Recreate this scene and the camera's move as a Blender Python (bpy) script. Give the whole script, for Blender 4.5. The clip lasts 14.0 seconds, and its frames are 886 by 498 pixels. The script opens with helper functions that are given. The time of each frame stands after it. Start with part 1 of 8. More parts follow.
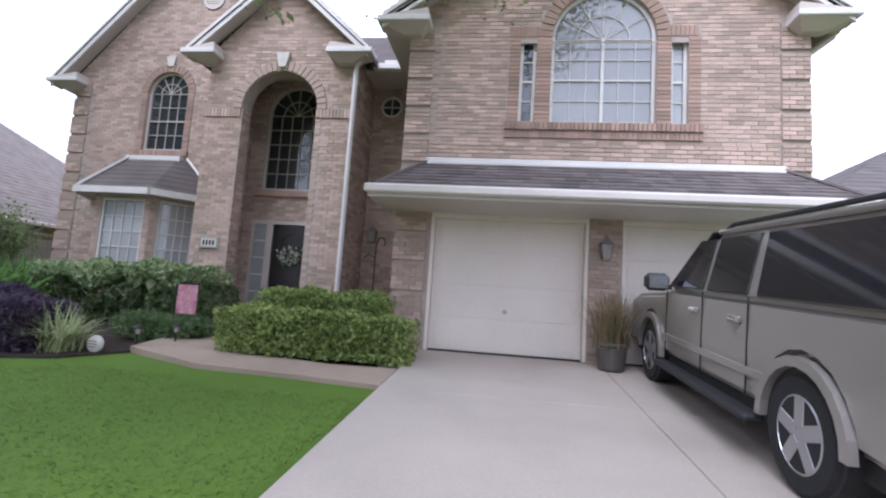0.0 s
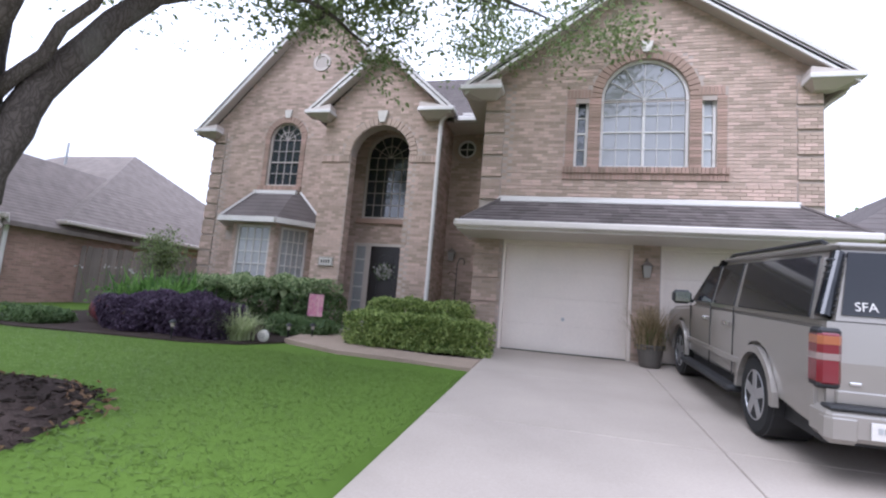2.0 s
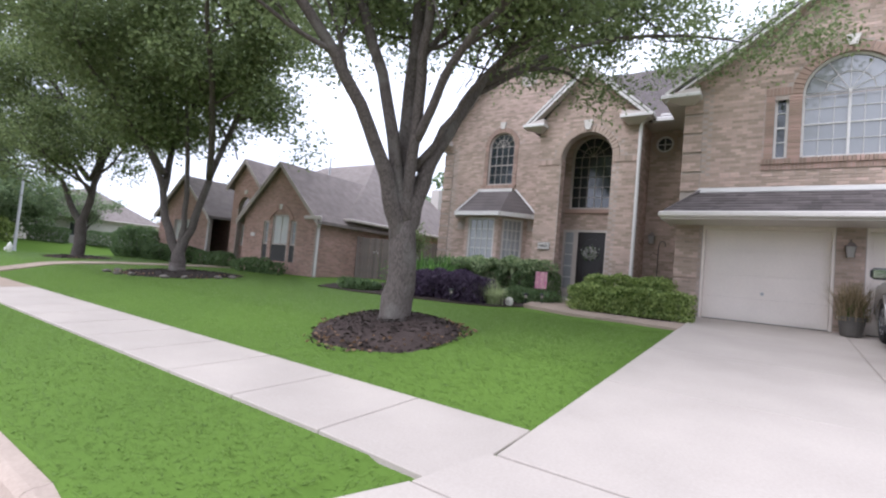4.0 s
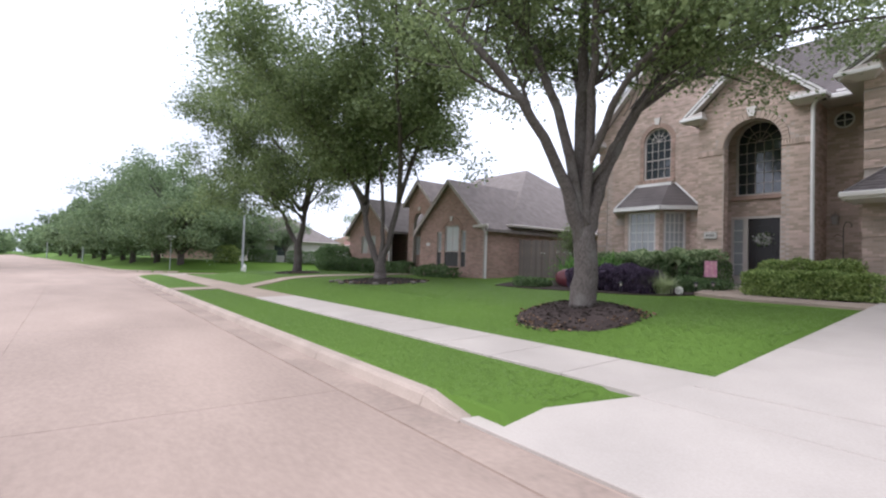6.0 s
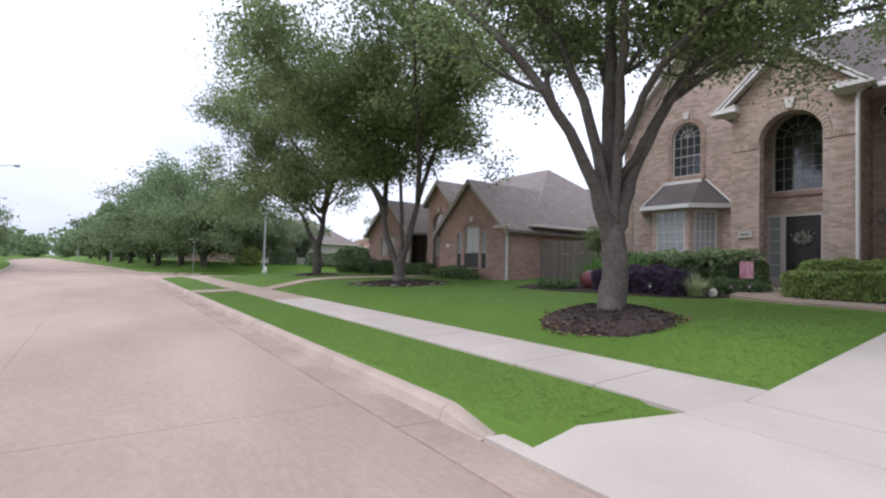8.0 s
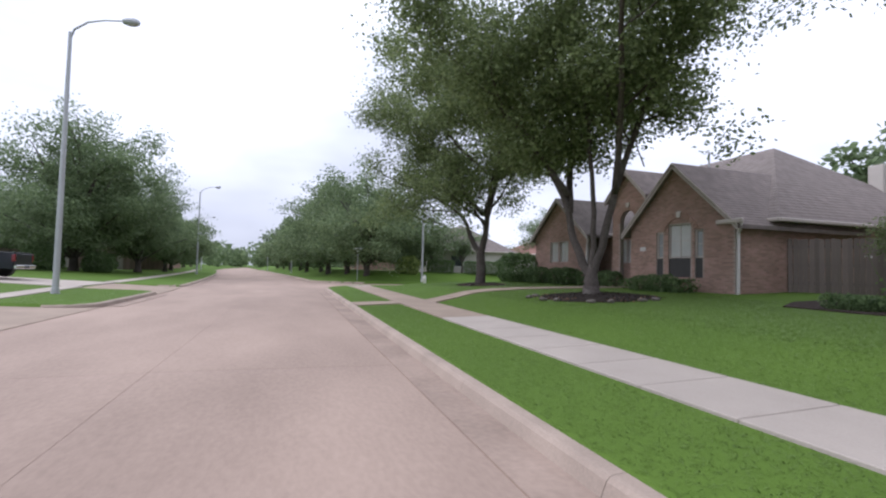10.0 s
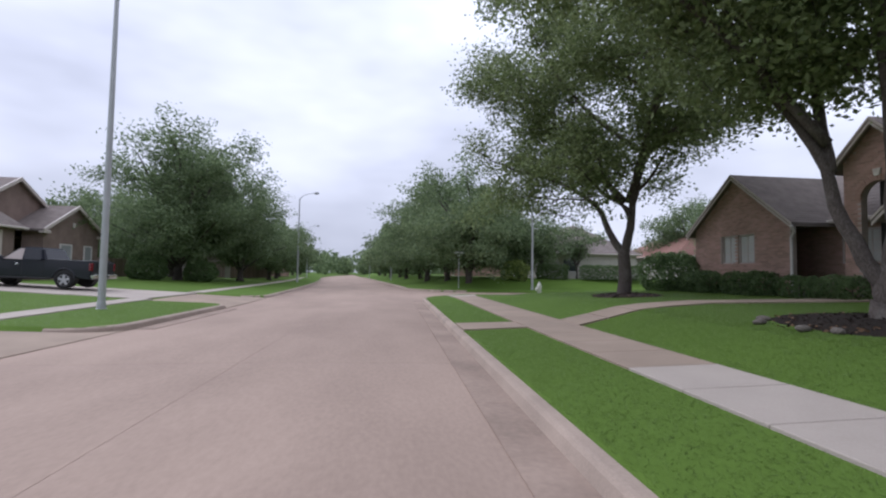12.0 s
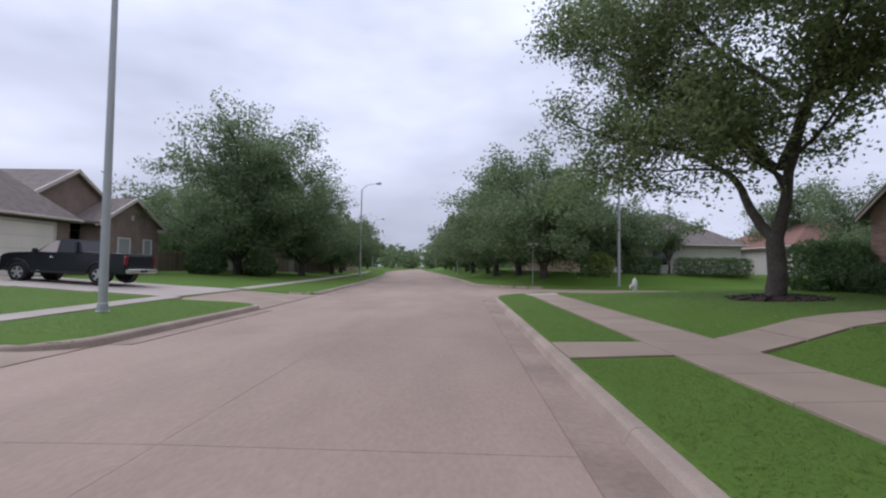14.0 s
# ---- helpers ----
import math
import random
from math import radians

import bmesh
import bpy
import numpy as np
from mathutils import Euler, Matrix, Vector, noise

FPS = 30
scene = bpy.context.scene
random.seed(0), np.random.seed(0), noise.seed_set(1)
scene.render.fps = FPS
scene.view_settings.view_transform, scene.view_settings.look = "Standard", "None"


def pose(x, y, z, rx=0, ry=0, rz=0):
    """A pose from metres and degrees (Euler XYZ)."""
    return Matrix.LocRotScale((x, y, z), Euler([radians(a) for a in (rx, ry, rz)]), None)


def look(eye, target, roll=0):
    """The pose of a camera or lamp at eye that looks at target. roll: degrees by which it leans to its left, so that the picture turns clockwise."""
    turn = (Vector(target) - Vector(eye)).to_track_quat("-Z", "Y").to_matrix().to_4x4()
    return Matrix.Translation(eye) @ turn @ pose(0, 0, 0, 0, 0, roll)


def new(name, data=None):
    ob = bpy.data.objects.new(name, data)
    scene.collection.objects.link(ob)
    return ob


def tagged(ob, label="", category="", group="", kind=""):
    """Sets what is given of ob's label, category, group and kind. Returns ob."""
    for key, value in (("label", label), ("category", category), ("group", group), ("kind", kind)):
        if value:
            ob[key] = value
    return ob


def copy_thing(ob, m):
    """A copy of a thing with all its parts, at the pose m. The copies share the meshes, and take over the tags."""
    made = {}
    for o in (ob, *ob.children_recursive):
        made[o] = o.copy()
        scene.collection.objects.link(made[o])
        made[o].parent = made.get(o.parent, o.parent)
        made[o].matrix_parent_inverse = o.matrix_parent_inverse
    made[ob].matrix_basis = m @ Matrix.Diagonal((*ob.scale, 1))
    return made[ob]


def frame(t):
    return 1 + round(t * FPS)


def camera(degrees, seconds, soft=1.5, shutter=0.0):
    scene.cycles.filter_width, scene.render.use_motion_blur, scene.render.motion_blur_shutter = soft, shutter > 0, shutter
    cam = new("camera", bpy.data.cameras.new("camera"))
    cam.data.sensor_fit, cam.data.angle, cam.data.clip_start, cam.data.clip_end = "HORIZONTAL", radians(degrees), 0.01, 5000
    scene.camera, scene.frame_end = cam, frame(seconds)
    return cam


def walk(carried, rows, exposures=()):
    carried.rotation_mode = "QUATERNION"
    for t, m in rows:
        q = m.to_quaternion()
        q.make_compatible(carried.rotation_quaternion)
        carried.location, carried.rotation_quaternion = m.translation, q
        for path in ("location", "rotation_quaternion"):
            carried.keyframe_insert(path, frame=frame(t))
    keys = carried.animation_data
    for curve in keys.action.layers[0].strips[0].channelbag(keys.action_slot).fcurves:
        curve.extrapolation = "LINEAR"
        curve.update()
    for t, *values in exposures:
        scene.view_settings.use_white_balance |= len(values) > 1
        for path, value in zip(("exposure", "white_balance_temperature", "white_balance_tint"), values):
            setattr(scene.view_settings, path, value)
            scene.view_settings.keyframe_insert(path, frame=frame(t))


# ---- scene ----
cam = camera(85.0, 14.0, soft=2.2)

# seconds, eye, turn to the left of +y, tilt up, lean (degrees)
PATH = [
    (0, (1.228, -7.492, 0.769), 7.71, 6.12, 3.77),
    (0.5, (1.211, -7.789, 0.756), 8.33, 5.87, 3.98),
    (1, (1.193, -8.231, 0.735), 9.55, 6.06, 4.12),
    (1.5, (1.186, -8.848, 0.704), 11.48, 6.35, 4.33),
    (2, (1.227, -9.593, 0.663), 14.44, 7.10, 4.74),
    (2.5, (1.305, -10.378, 0.613), 18.41, 7.03, 3.55),
    (3, (1.346, -11.169, 0.572), 22.55, 6.15, 3.92),
    (3.5, (1.387, -11.950, 0.543), 27.95, 4.65, 4.97),
    (4, (1.477, -12.752, 0.493), 34.77, 2.79, 5.19),
    (4.2, (1.532, -13.073, 0.469), 37.39, 1.97, 5.76),
    (6.3, (2.232, -14.780, 0.426), 52.08, 2.02, 1.57),
    (6.5, (2.213, -14.779, 0.427), 51.89, 2.05, 1.82),
    (7, (2.179, -14.735, 0.428), 51.96, 1.97, 1.51),
    (7.2, (2.171, -14.712, 0.428), 51.92, 1.86, 1.58),
    (9.3, (-0.084, -14.011, 0.417), 64.05, 2.39, 0.98),
    (9.5, (-0.592, -13.957, 0.413), 66.21, 2.39, 0.91),
    (10, (-1.836, -13.741, 0.407), 71.52, 2.46, 1.43),
    (10.5, (-3.079, -13.521, 0.405), 75.58, 2.67, 1.31),
    (11, (-4.420, -13.345, 0.401), 78.97, 2.84, 1.24),
    (11.5, (-5.848, -13.193, 0.400), 81.54, 2.98, 1.39),
    (12, (-7.278, -13.066, 0.404), 83.19, 2.94, 0.89),
    (12.5, (-8.632, -12.996, 0.407), 85.35, 2.90, 0.75),
    (13, (-9.786, -13.003, 0.406), 87.95, 2.68, 0.93),
    (13.5, (-10.634, -13.011, 0.406), 90.05, 2.37, 0.82),
    (14, (-11.200, -12.978, 0.416), 91.01, 2.09, 0.87),
]


def aim(eye, yaw, tilt, lean):
    a, b = radians(yaw), radians(tilt)
    ahead = Vector((-math.sin(a) * math.cos(b), math.cos(a) * math.cos(b), math.sin(b)))
    return look(eye, Vector(eye) + 2 * ahead, lean)


walk(cam, [(t, aim(eye, yaw, tilt, lean)) for t, eye, yaw, tilt, lean in PATH],
     exposures=[(0, 1.16, 5350, 19), (3, 1.13, 5450, 18), (4, 1.12, 5560, 17), (6.5, 0.88, 5650, 16), (9.5, 0.55, 5650, 17), (11, 0.3, 5600, 18), (12.5, 0.08, 5580, 18), (14, -0.04, 5560, 18)])

# ---- light: an overcast sky ----
world = bpy.data.worlds.new("overcast_sky")
scene.world = world
world.use_nodes = True
wn, wl = world.node_tree.nodes, world.node_tree.links
wn.clear()
out_w = wn.new("ShaderNodeOutputWorld")
bg = wn.new("ShaderNodeBackground")
sky = wn.new("ShaderNodeTexSky")
sky.sky_type = "NISHITA"
sky.sun_disc = False
sky.sun_elevation = radians(50)
sky.sun_rotation = radians(200)
sky.air_density, sky.dust_density = 1.0, 6.0
tc = wn.new("ShaderNodeTexCoord")
mp = wn.new("ShaderNodeMapping")
mp.inputs["Scale"].default_value = (1.0, 1.0, 2.6)
cl = wn.new("ShaderNodeTexNoise")
cl.inputs["Scale"].default_value = 1.6
cl.inputs["Detail"].default_value = 4
cl.inputs["Roughness"].default_value = 0.52
rp = wn.new("ShaderNodeValToRGB")
rp.color_ramp.elements[0].position, rp.color_ramp.elements[0].color = 0.36, (5.9, 5.95, 6.15, 1)
rp.color_ramp.elements[1].position, rp.color_ramp.elements[1].color = 0.66, (9.7, 9.65, 9.7, 1)
mx = wn.new("ShaderNodeMixRGB")
mx.inputs[0].default_value = 0.93
wl.new(tc.outputs["Generated"], mp.inputs["Vector"])
wl.new(mp.outputs["Vector"], cl.inputs["Vector"])
wl.new(cl.outputs["Fac"], rp.inputs["Fac"])
wl.new(sky.outputs["Color"], mx.inputs[1])
wl.new(rp.outputs["Color"], mx.inputs[2])
# an overcast sky is brighter overhead than along the horizon
sep = wn.new("ShaderNodeSeparateXYZ")
wl.new(tc.outputs["Generated"], sep.inputs["Vector"])
up_r = wn.new("ShaderNodeMapRange")
up_r.inputs["To Min"].default_value, up_r.inputs["To Max"].default_value = 0.8, 1.6
wl.new(sep.outputs["Z"], up_r.inputs["Value"])
dome = wn.new("ShaderNodeMixRGB")
dome.blend_type = "MULTIPLY"
dome.inputs[0].default_value = 1.0
wl.new(mx.outputs["Color"], dome.inputs[1])
wl.new(up_r.outputs["Result"], dome.inputs[2])
wl.new(dome.outputs["Color"], bg.inputs["Color"])
bg.inputs["Strength"].default_value = 0.105
wl.new(bg.outputs["Background"], out_w.inputs["Surface"])

sun = new("sun", bpy.data.lights.new("sun", "SUN"))
sun.data.energy = 1.5
sun.data.angle = radians(40)
sun.data.color = (1.0, 0.97, 0.93)
sun.matrix_basis = look((0, 0, 20), (9, 14, 0))

# ---- materials ----
MATS = {}


def mat(name, base, rough=0.7, metal=0.0, vary=0.15, scale=6.0, fine=60.0, bump=0.2, bump_dist=0.01, spec=0.4, tint=None,
        stretch=(1, 1, 1), island=0.0, obj=0.0, coat=0.0):
    """Base colour with broad stains and fine grain, both in object space, and a little relief."""
    if name in MATS:
        return MATS[name]
    m = bpy.data.materials.new(name)
    m.use_nodes = True
    n, l = m.node_tree.nodes, m.node_tree.links
    b = n["Principled BSDF"]
    b.inputs["Roughness"].default_value = rough
    b.inputs["Metallic"].default_value = metal
    b.inputs["Specular IOR Level"].default_value = spec
    b.inputs["Coat Weight"].default_value = coat
    b.inputs["Coat Roughness"].default_value = 0.05
    t = n.new("ShaderNodeTexCoord")
    mpn = n.new("ShaderNodeMapping")
    mpn.inputs["Scale"].default_value = stretch
    l.new(t.outputs["Object"], mpn.inputs["Vector"])
    big = n.new("ShaderNodeTexNoise")
    big.inputs["Scale"].default_value = scale
    big.inputs["Detail"].default_value = 4
    small = n.new("ShaderNodeTexNoise")
    small.inputs["Scale"].default_value = fine
    small.inputs["Detail"].default_value = 3
    l.new(mpn.outputs["Vector"], big.inputs["Vector"])
    l.new(mpn.outputs["Vector"], small.inputs["Vector"])
    tint = tint or tuple(c * 0.62 for c in base)
    add = n.new("ShaderNodeMath")
    add.operation = "MULTIPLY_ADD"
    l.new(small.outputs["Fac"], add.inputs[0])
    add.inputs[1].default_value = 0.5
    l.new(big.outputs["Fac"], add.inputs[2])
    rng = n.new("ShaderNodeMapRange")
    rng.inputs["From Min"].default_value = 0.45
    rng.inputs["From Max"].default_value = 1.05
    rng.inputs["To Min"].default_value = 0.0
    rng.inputs["To Max"].default_value = min(1.0, vary * 4)
    l.new(add.outputs["Value"], rng.inputs["Value"])
    mix = n.new("ShaderNodeMixRGB")
    mix.inputs[1].default_value = (*base, 1)
    mix.inputs[2].default_value = (*tint, 1)
    l.new(rng.outputs["Result"], mix.inputs[0])
    colour = mix.outputs["Color"]
    if island or obj:
        src = n.new("ShaderNodeNewGeometry").outputs["Random Per Island"] if island else n.new("ShaderNodeObjectInfo").outputs["Random"]
        hs = n.new("ShaderNodeHueSaturation")
        vr = n.new("ShaderNodeMapRange")
        amount = island or obj
        vr.inputs["To Min"].default_value, vr.inputs["To Max"].default_value = 1 - amount, 1 + amount
        l.new(src, vr.inputs["Value"])
        l.new(vr.outputs["Result"], hs.inputs["Value"])
        hr = n.new("ShaderNodeMapRange")
        hr.inputs["To Min"].default_value, hr.inputs["To Max"].default_value = 0.5 + 0.045 * amount, 0.5 - 0.045 * amount
        l.new(src, hr.inputs["Value"])
        l.new(hr.outputs["Result"], hs.inputs["Hue"])
        l.new(colour, hs.inputs["Color"])
        colour = hs.outputs["Color"]
    l.new(colour, b.inputs["Base Color"])
    if bump:
        bp = n.new("ShaderNodeBump")
        bp.inputs["Strength"].default_value = bump
        bp.inputs["Distance"].default_value = bump_dist
        l.new(add.outputs["Value"], bp.inputs["Height"])
        l.new(bp.outputs["Normal"], b.inputs["Normal"])
    MATS[name] = m
    return m


def glass(name, tint=(0.03, 0.035, 0.04), rough=0.03):
    """Window glass seen by day: a dark room behind a glossy pane."""
    m = mat(name, tint, rough=rough, vary=0.05, bump=0.02, scale=1.5, fine=4, bump_dist=0.02, spec=0.8, coat=0.6)
    return m


def foliage(name, light, dark, rough=0.55, upright=False):
    m = bpy.data.materials.new(name)
    m.use_nodes = True
    n, l = m.node_tree.nodes, m.node_tree.links
    b = n["Principled BSDF"]
    b.inputs["Roughness"].default_value = rough
    b.inputs["Specular IOR Level"].default_value = 0.25
    g = n.new("ShaderNodeNewGeometry")
    rp = n.new("ShaderNodeValToRGB")
    rp.color_ramp.elements[0].color = (*dark, 1)
    rp.color_ramp.elements[1].color = (*light, 1)
    l.new(g.outputs["Random Per Island"], rp.inputs["Fac"])
    l.new(rp.outputs["Color"], b.inputs["Base Color"])
    tr = n.new("ShaderNodeBsdfTranslucent")
    l.new(rp.outputs["Color"], tr.inputs["Color"])
    mxs = n.new("ShaderNodeMixShader")
    mxs.inputs[0].default_value = 0.15 if upright else 0.5
    if upright:
        # short turf is shaded like the sward as a whole, not blade by blade
        sward = n.new("ShaderNodeCombineXYZ")
        sward.inputs[2].default_value = 1.0
        l.new(sward.outputs["Vector"], b.inputs["Normal"])
    l.new(b.outputs["BSDF"], mxs.inputs[1])
    l.new(tr.outputs["BSDF"], mxs.inputs[2])
    l.new(mxs.outputs["Shader"], n["Material Output"].inputs["Surface"])
    MATS[name] = m
    return m


BRICK = mat("tan_brick", (0.455, 0.345, 0.277), rough=0.85, vary=0.2, scale=1.2, fine=40, bump=0.35, island=0.27, spec=0.2)
BRICK_P = mat("tan_brick_piece", (0.455, 0.345, 0.277), rough=0.85, vary=0.2, scale=1.2, fine=40, bump=0.35, obj=0.27, spec=0.2)
REDBRICK = mat("red_trim_brick", (0.36, 0.25, 0.195), rough=0.85, vary=0.2, scale=2, fine=40, bump=0.35, island=0.22, spec=0.2)
MORTAR = mat("mortar", (0.43, 0.365, 0.315), rough=0.95, vary=0.2, scale=2, fine=80, bump=0.4, spec=0.15)
FBRICK = mat("dull_brown_brick", (0.25, 0.185, 0.155), rough=0.9, vary=0.25, scale=1.5, fine=12, bump=0.3, spec=0.15)
NBRICK = mat("rose_brick", (0.40, 0.262, 0.208), rough=0.85, vary=0.2, scale=1.0, fine=30, bump=0.3, island=0.2, spec=0.2)
WHITE = mat("white_paint", (0.63, 0.60, 0.565), rough=0.5, vary=0.13, scale=1.5, fine=30, bump=0.05)
TRIM = mat("beige_trim_paint", (0.50, 0.44, 0.39), rough=0.55, vary=0.1, scale=1.5, fine=30, bump=0.06)
DOORWHITE = mat("garage_door_paint", (0.74, 0.66, 0.585), rough=0.45, vary=0.1, scale=0.8, fine=20, bump=0.05)
SHINGLE = mat("grey_shingle", (0.135, 0.115, 0.108), rough=0.95, vary=0.25, scale=1.5, fine=90, bump=0.6, island=0.25, spec=0.15)
SHINGLE_P = mat("grey_shingle_tab", (0.135, 0.115, 0.108), rough=0.95, vary=0.25, scale=1.5, fine=90, bump=0.6, obj=0.25, spec=0.15)
NSHINGLE = mat("brown_shingle", (0.245, 0.208, 0.187), rough=0.95, vary=0.25, scale=3.0, fine=28, bump=0.6, island=0.2, spec=0.15)
CONCRETE = mat("concrete", (0.385, 0.335, 0.285), rough=0.9, vary=0.16, scale=0.8, fine=50, bump=0.25, spec=0.2)
OLDCONC = mat("tan_concrete", (0.32, 0.25, 0.19), rough=0.9, vary=0.2, scale=0.9, fine=50, bump=0.3, spec=0.2)
ROADM = mat("road_concrete", (0.35, 0.265, 0.208), rough=0.9, vary=0.25, scale=0.55, fine=22, bump=0.25, spec=0.2, stretch=(0.45, 1, 1), tint=(0.23, 0.172, 0.135))
GUTPAN = mat("gutter_concrete", (0.335, 0.254, 0.2), rough=0.9, vary=0.25, scale=0.9, fine=14, bump=0.3, spec=0.2, tint=(0.19, 0.143, 0.112))
KERBM = mat("kerb_concrete", (0.37, 0.295, 0.235), rough=0.9, vary=0.25, scale=1.2, fine=40, bump=0.3, spec=0.2)
GRASSM = mat("lawn_soil", (0.088, 0.147, 0.023), rough=0.95, vary=0.25, scale=0.35, fine=30, bump=0.1, bump_dist=0.01, spec=0.1, tint=(0.07, 0.12, 0.019))
BLADE = foliage("grass_blades", (0.112, 0.18, 0.029), (0.09, 0.15, 0.023), upright=True)
MULCH = mat("mulch", (0.042, 0.033, 0.027), rough=1.0, vary=0.25, scale=6, fine=60, bump=1.0, bump_dist=0.03, island=0.5, spec=0.1)
DRYLEAF = foliage("dry_fallen_leaves", (0.30, 0.19, 0.11), (0.12, 0.07, 0.04))
BARK = mat("oak_bark", (0.21, 0.185, 0.16), rough=0.95, vary=0.3, scale=2.5, fine=14, bump=1.0, bump_dist=0.04, spec=0.15, stretch=(2.2, 2.2, 0.55), tint=(0.07, 0.055, 0.045))
def furrowed(name, ridge, groove, lichen):
    """Bark: upright plates between dark furrows, with pale lichen in patches."""
    m = bpy.data.materials.new(name)
    m.use_nodes = True
    n, l = m.node_tree.nodes, m.node_tree.links
    b = n["Principled BSDF"]
    b.inputs["Roughness"].default_value = 0.95
    b.inputs["Specular IOR Level"].default_value = 0.12
    t = n.new("ShaderNodeTexCoord")
    wob = n.new("ShaderNodeTexNoise")
    wob.inputs["Scale"].default_value = 5
    l.new(t.outputs["Object"], wob.inputs["Vector"])
    shift = n.new("ShaderNodeMixRGB")
    shift.blend_type = "ADD"
    shift.inputs[0].default_value = 0.2
    l.new(t.outputs["Object"], shift.inputs[1])
    l.new(wob.outputs["Color"], shift.inputs[2])
    mpn = n.new("ShaderNodeMapping")
    mpn.inputs["Scale"].default_value = (34, 34, 4.5)
    l.new(shift.outputs["Color"], mpn.inputs["Vector"])
    vor = n.new("ShaderNodeTexVoronoi")
    vor.feature = "DISTANCE_TO_EDGE"
    vor.inputs["Scale"].default_value = 1.0
    l.new(mpn.outputs["Vector"], vor.inputs["Vector"])
    rp = n.new("ShaderNodeValToRGB")
    rp.color_ramp.elements[0].color = (*groove, 1)
    rp.color_ramp.elements[1].color = (*ridge, 1)
    rp.color_ramp.elements[1].position = 0.2
    l.new(vor.outputs["Distance"], rp.inputs["Fac"])
    patch = n.new("ShaderNodeTexNoise")
    patch.inputs["Scale"].default_value = 2.6
    patch.inputs["Detail"].default_value = 6
    l.new(t.outputs["Object"], patch.inputs["Vector"])
    lim = n.new("ShaderNodeMapRange")
    lim.inputs["From Min"].default_value, lim.inputs["From Max"].default_value = 0.52, 0.72
    lim.inputs["To Max"].default_value = 0.6
    l.new(patch.outputs["Fac"], lim.inputs["Value"])
    mx2 = n.new("ShaderNodeMixRGB")
    mx2.inputs[2].default_value = (*lichen, 1)
    l.new(lim.outputs["Result"], mx2.inputs[0])
    l.new(rp.outputs["Color"], mx2.inputs[1])
    l.new(mx2.outputs["Color"], b.inputs["Base Color"])
    bp = n.new("ShaderNodeBump")
    bp.inputs["Strength"].default_value = 0.7
    bp.inputs["Distance"].default_value = 0.02
    l.new(vor.outputs["Distance"], bp.inputs["Height"])
    l.new(bp.outputs["Normal"], b.inputs["Normal"])
    MATS[name] = m
    return m


OAKBARK = furrowed("furrowed_oak_bark", (0.11, 0.094, 0.082), (0.06, 0.05, 0.044), (0.16, 0.152, 0.132))
LEAF = foliage("oak_leaves", (0.24, 0.29, 0.125), (0.105, 0.14, 0.052))
LEAF2 = foliage("far_leaves", (0.225, 0.29, 0.145), (0.105, 0.15, 0.068))
HEDGE = foliage("hedge_leaves", (0.44, 0.52, 0.17), (0.085, 0.14, 0.034))
SHRUB = foliage("dark_shrub_leaves", (0.18, 0.25, 0.105), (0.07, 0.115, 0.045))
PURPLE = foliage("purple_leaves", (0.140, 0.100, 0.148), (0.032, 0.022, 0.040))
LILY = foliage("broad_green_leaves", (0.19, 0.33, 0.08), (0.06, 0.135, 0.03))
BLADEG = foliage("pale_grass_leaves", (0.55, 0.58, 0.34), (0.26, 0.33, 0.13))
DRYG = foliage("dry_grass_leaves", (0.38, 0.29, 0.18), (0.16, 0.14, 0.07))
GLASS = glass("window_glass")
GLASS2 = mat("dark_car_glass", (0.012, 0.013, 0.016), rough=0.06, vary=0.05, bump=0, spec=0.5)
GUTTER = mat("cream_gutter_paint", (0.60, 0.55, 0.495), rough=0.5, vary=0.1, scale=1.5, fine=30, bump=0.05)
ROCK = mat("grey_edging_stone", (0.14, 0.122, 0.1), rough=0.9, vary=0.25, scale=8, fine=60, bump=0.4)
PALEFENCE = mat("pale_pinkish_boards", (0.33, 0.25, 0.21), rough=0.9, vary=0.25, scale=3, fine=25, bump=0.4, stretch=(3, 3, 0.4), obj=0.2)
VARIEG = foliage("variegated_leaves", (0.48, 0.55, 0.30), (0.10, 0.17, 0.06))
# the sky mirrored in the pane is put into the sheer's pale grey
SHEER_SKY = mat("sheer_with_sky_reflection", (0.19, 0.192, 0.19), rough=0.04, vary=0.1, scale=1.2, fine=6, bump=0.015, bump_dist=0.02, spec=0.9, coat=0.9)
BLIND = mat("blind_behind_glass", (0.34, 0.35, 0.35), rough=0.12, vary=0.1, scale=2, fine=10, bump=0, spec=0.6, coat=0.5)
WHITEBLIND = mat("white_blind_behind_glass", (0.55, 0.55, 0.52), rough=0.15, vary=0.1, scale=2, fine=10, bump=0, spec=0.6, coat=0.5)
# near-black: the shade of rooms, roof void and porch put into the colour
DARK = mat("shade_black", (0.02, 0.018, 0.016), rough=0.7, vary=0.1, bump=0)
DOORM = mat("dark_door_paint", (0.018, 0.014, 0.014), rough=0.35, vary=0.1, scale=4, bump=0.05)
SILVER = mat("pewter_car_paint", (0.28, 0.258, 0.23), rough=0.32, metal=0.35, vary=0.06, scale=1, fine=400, bump=0.01, coat=0.7)
BLACKPAINT = mat("black_car_paint", (0.008, 0.009, 0.016), rough=0.3, vary=0.05, bump=0, coat=0.35, spec=0.3)
RUBBER = mat("tyre_rubber", (0.018, 0.018, 0.018), rough=0.9, vary=0.1, scale=8, bump=0.2)
LANTERN = mat("worn_bronze", (0.24, 0.20, 0.18), rough=0.55, metal=0.2, vary=0.2, scale=10, bump=0.1)
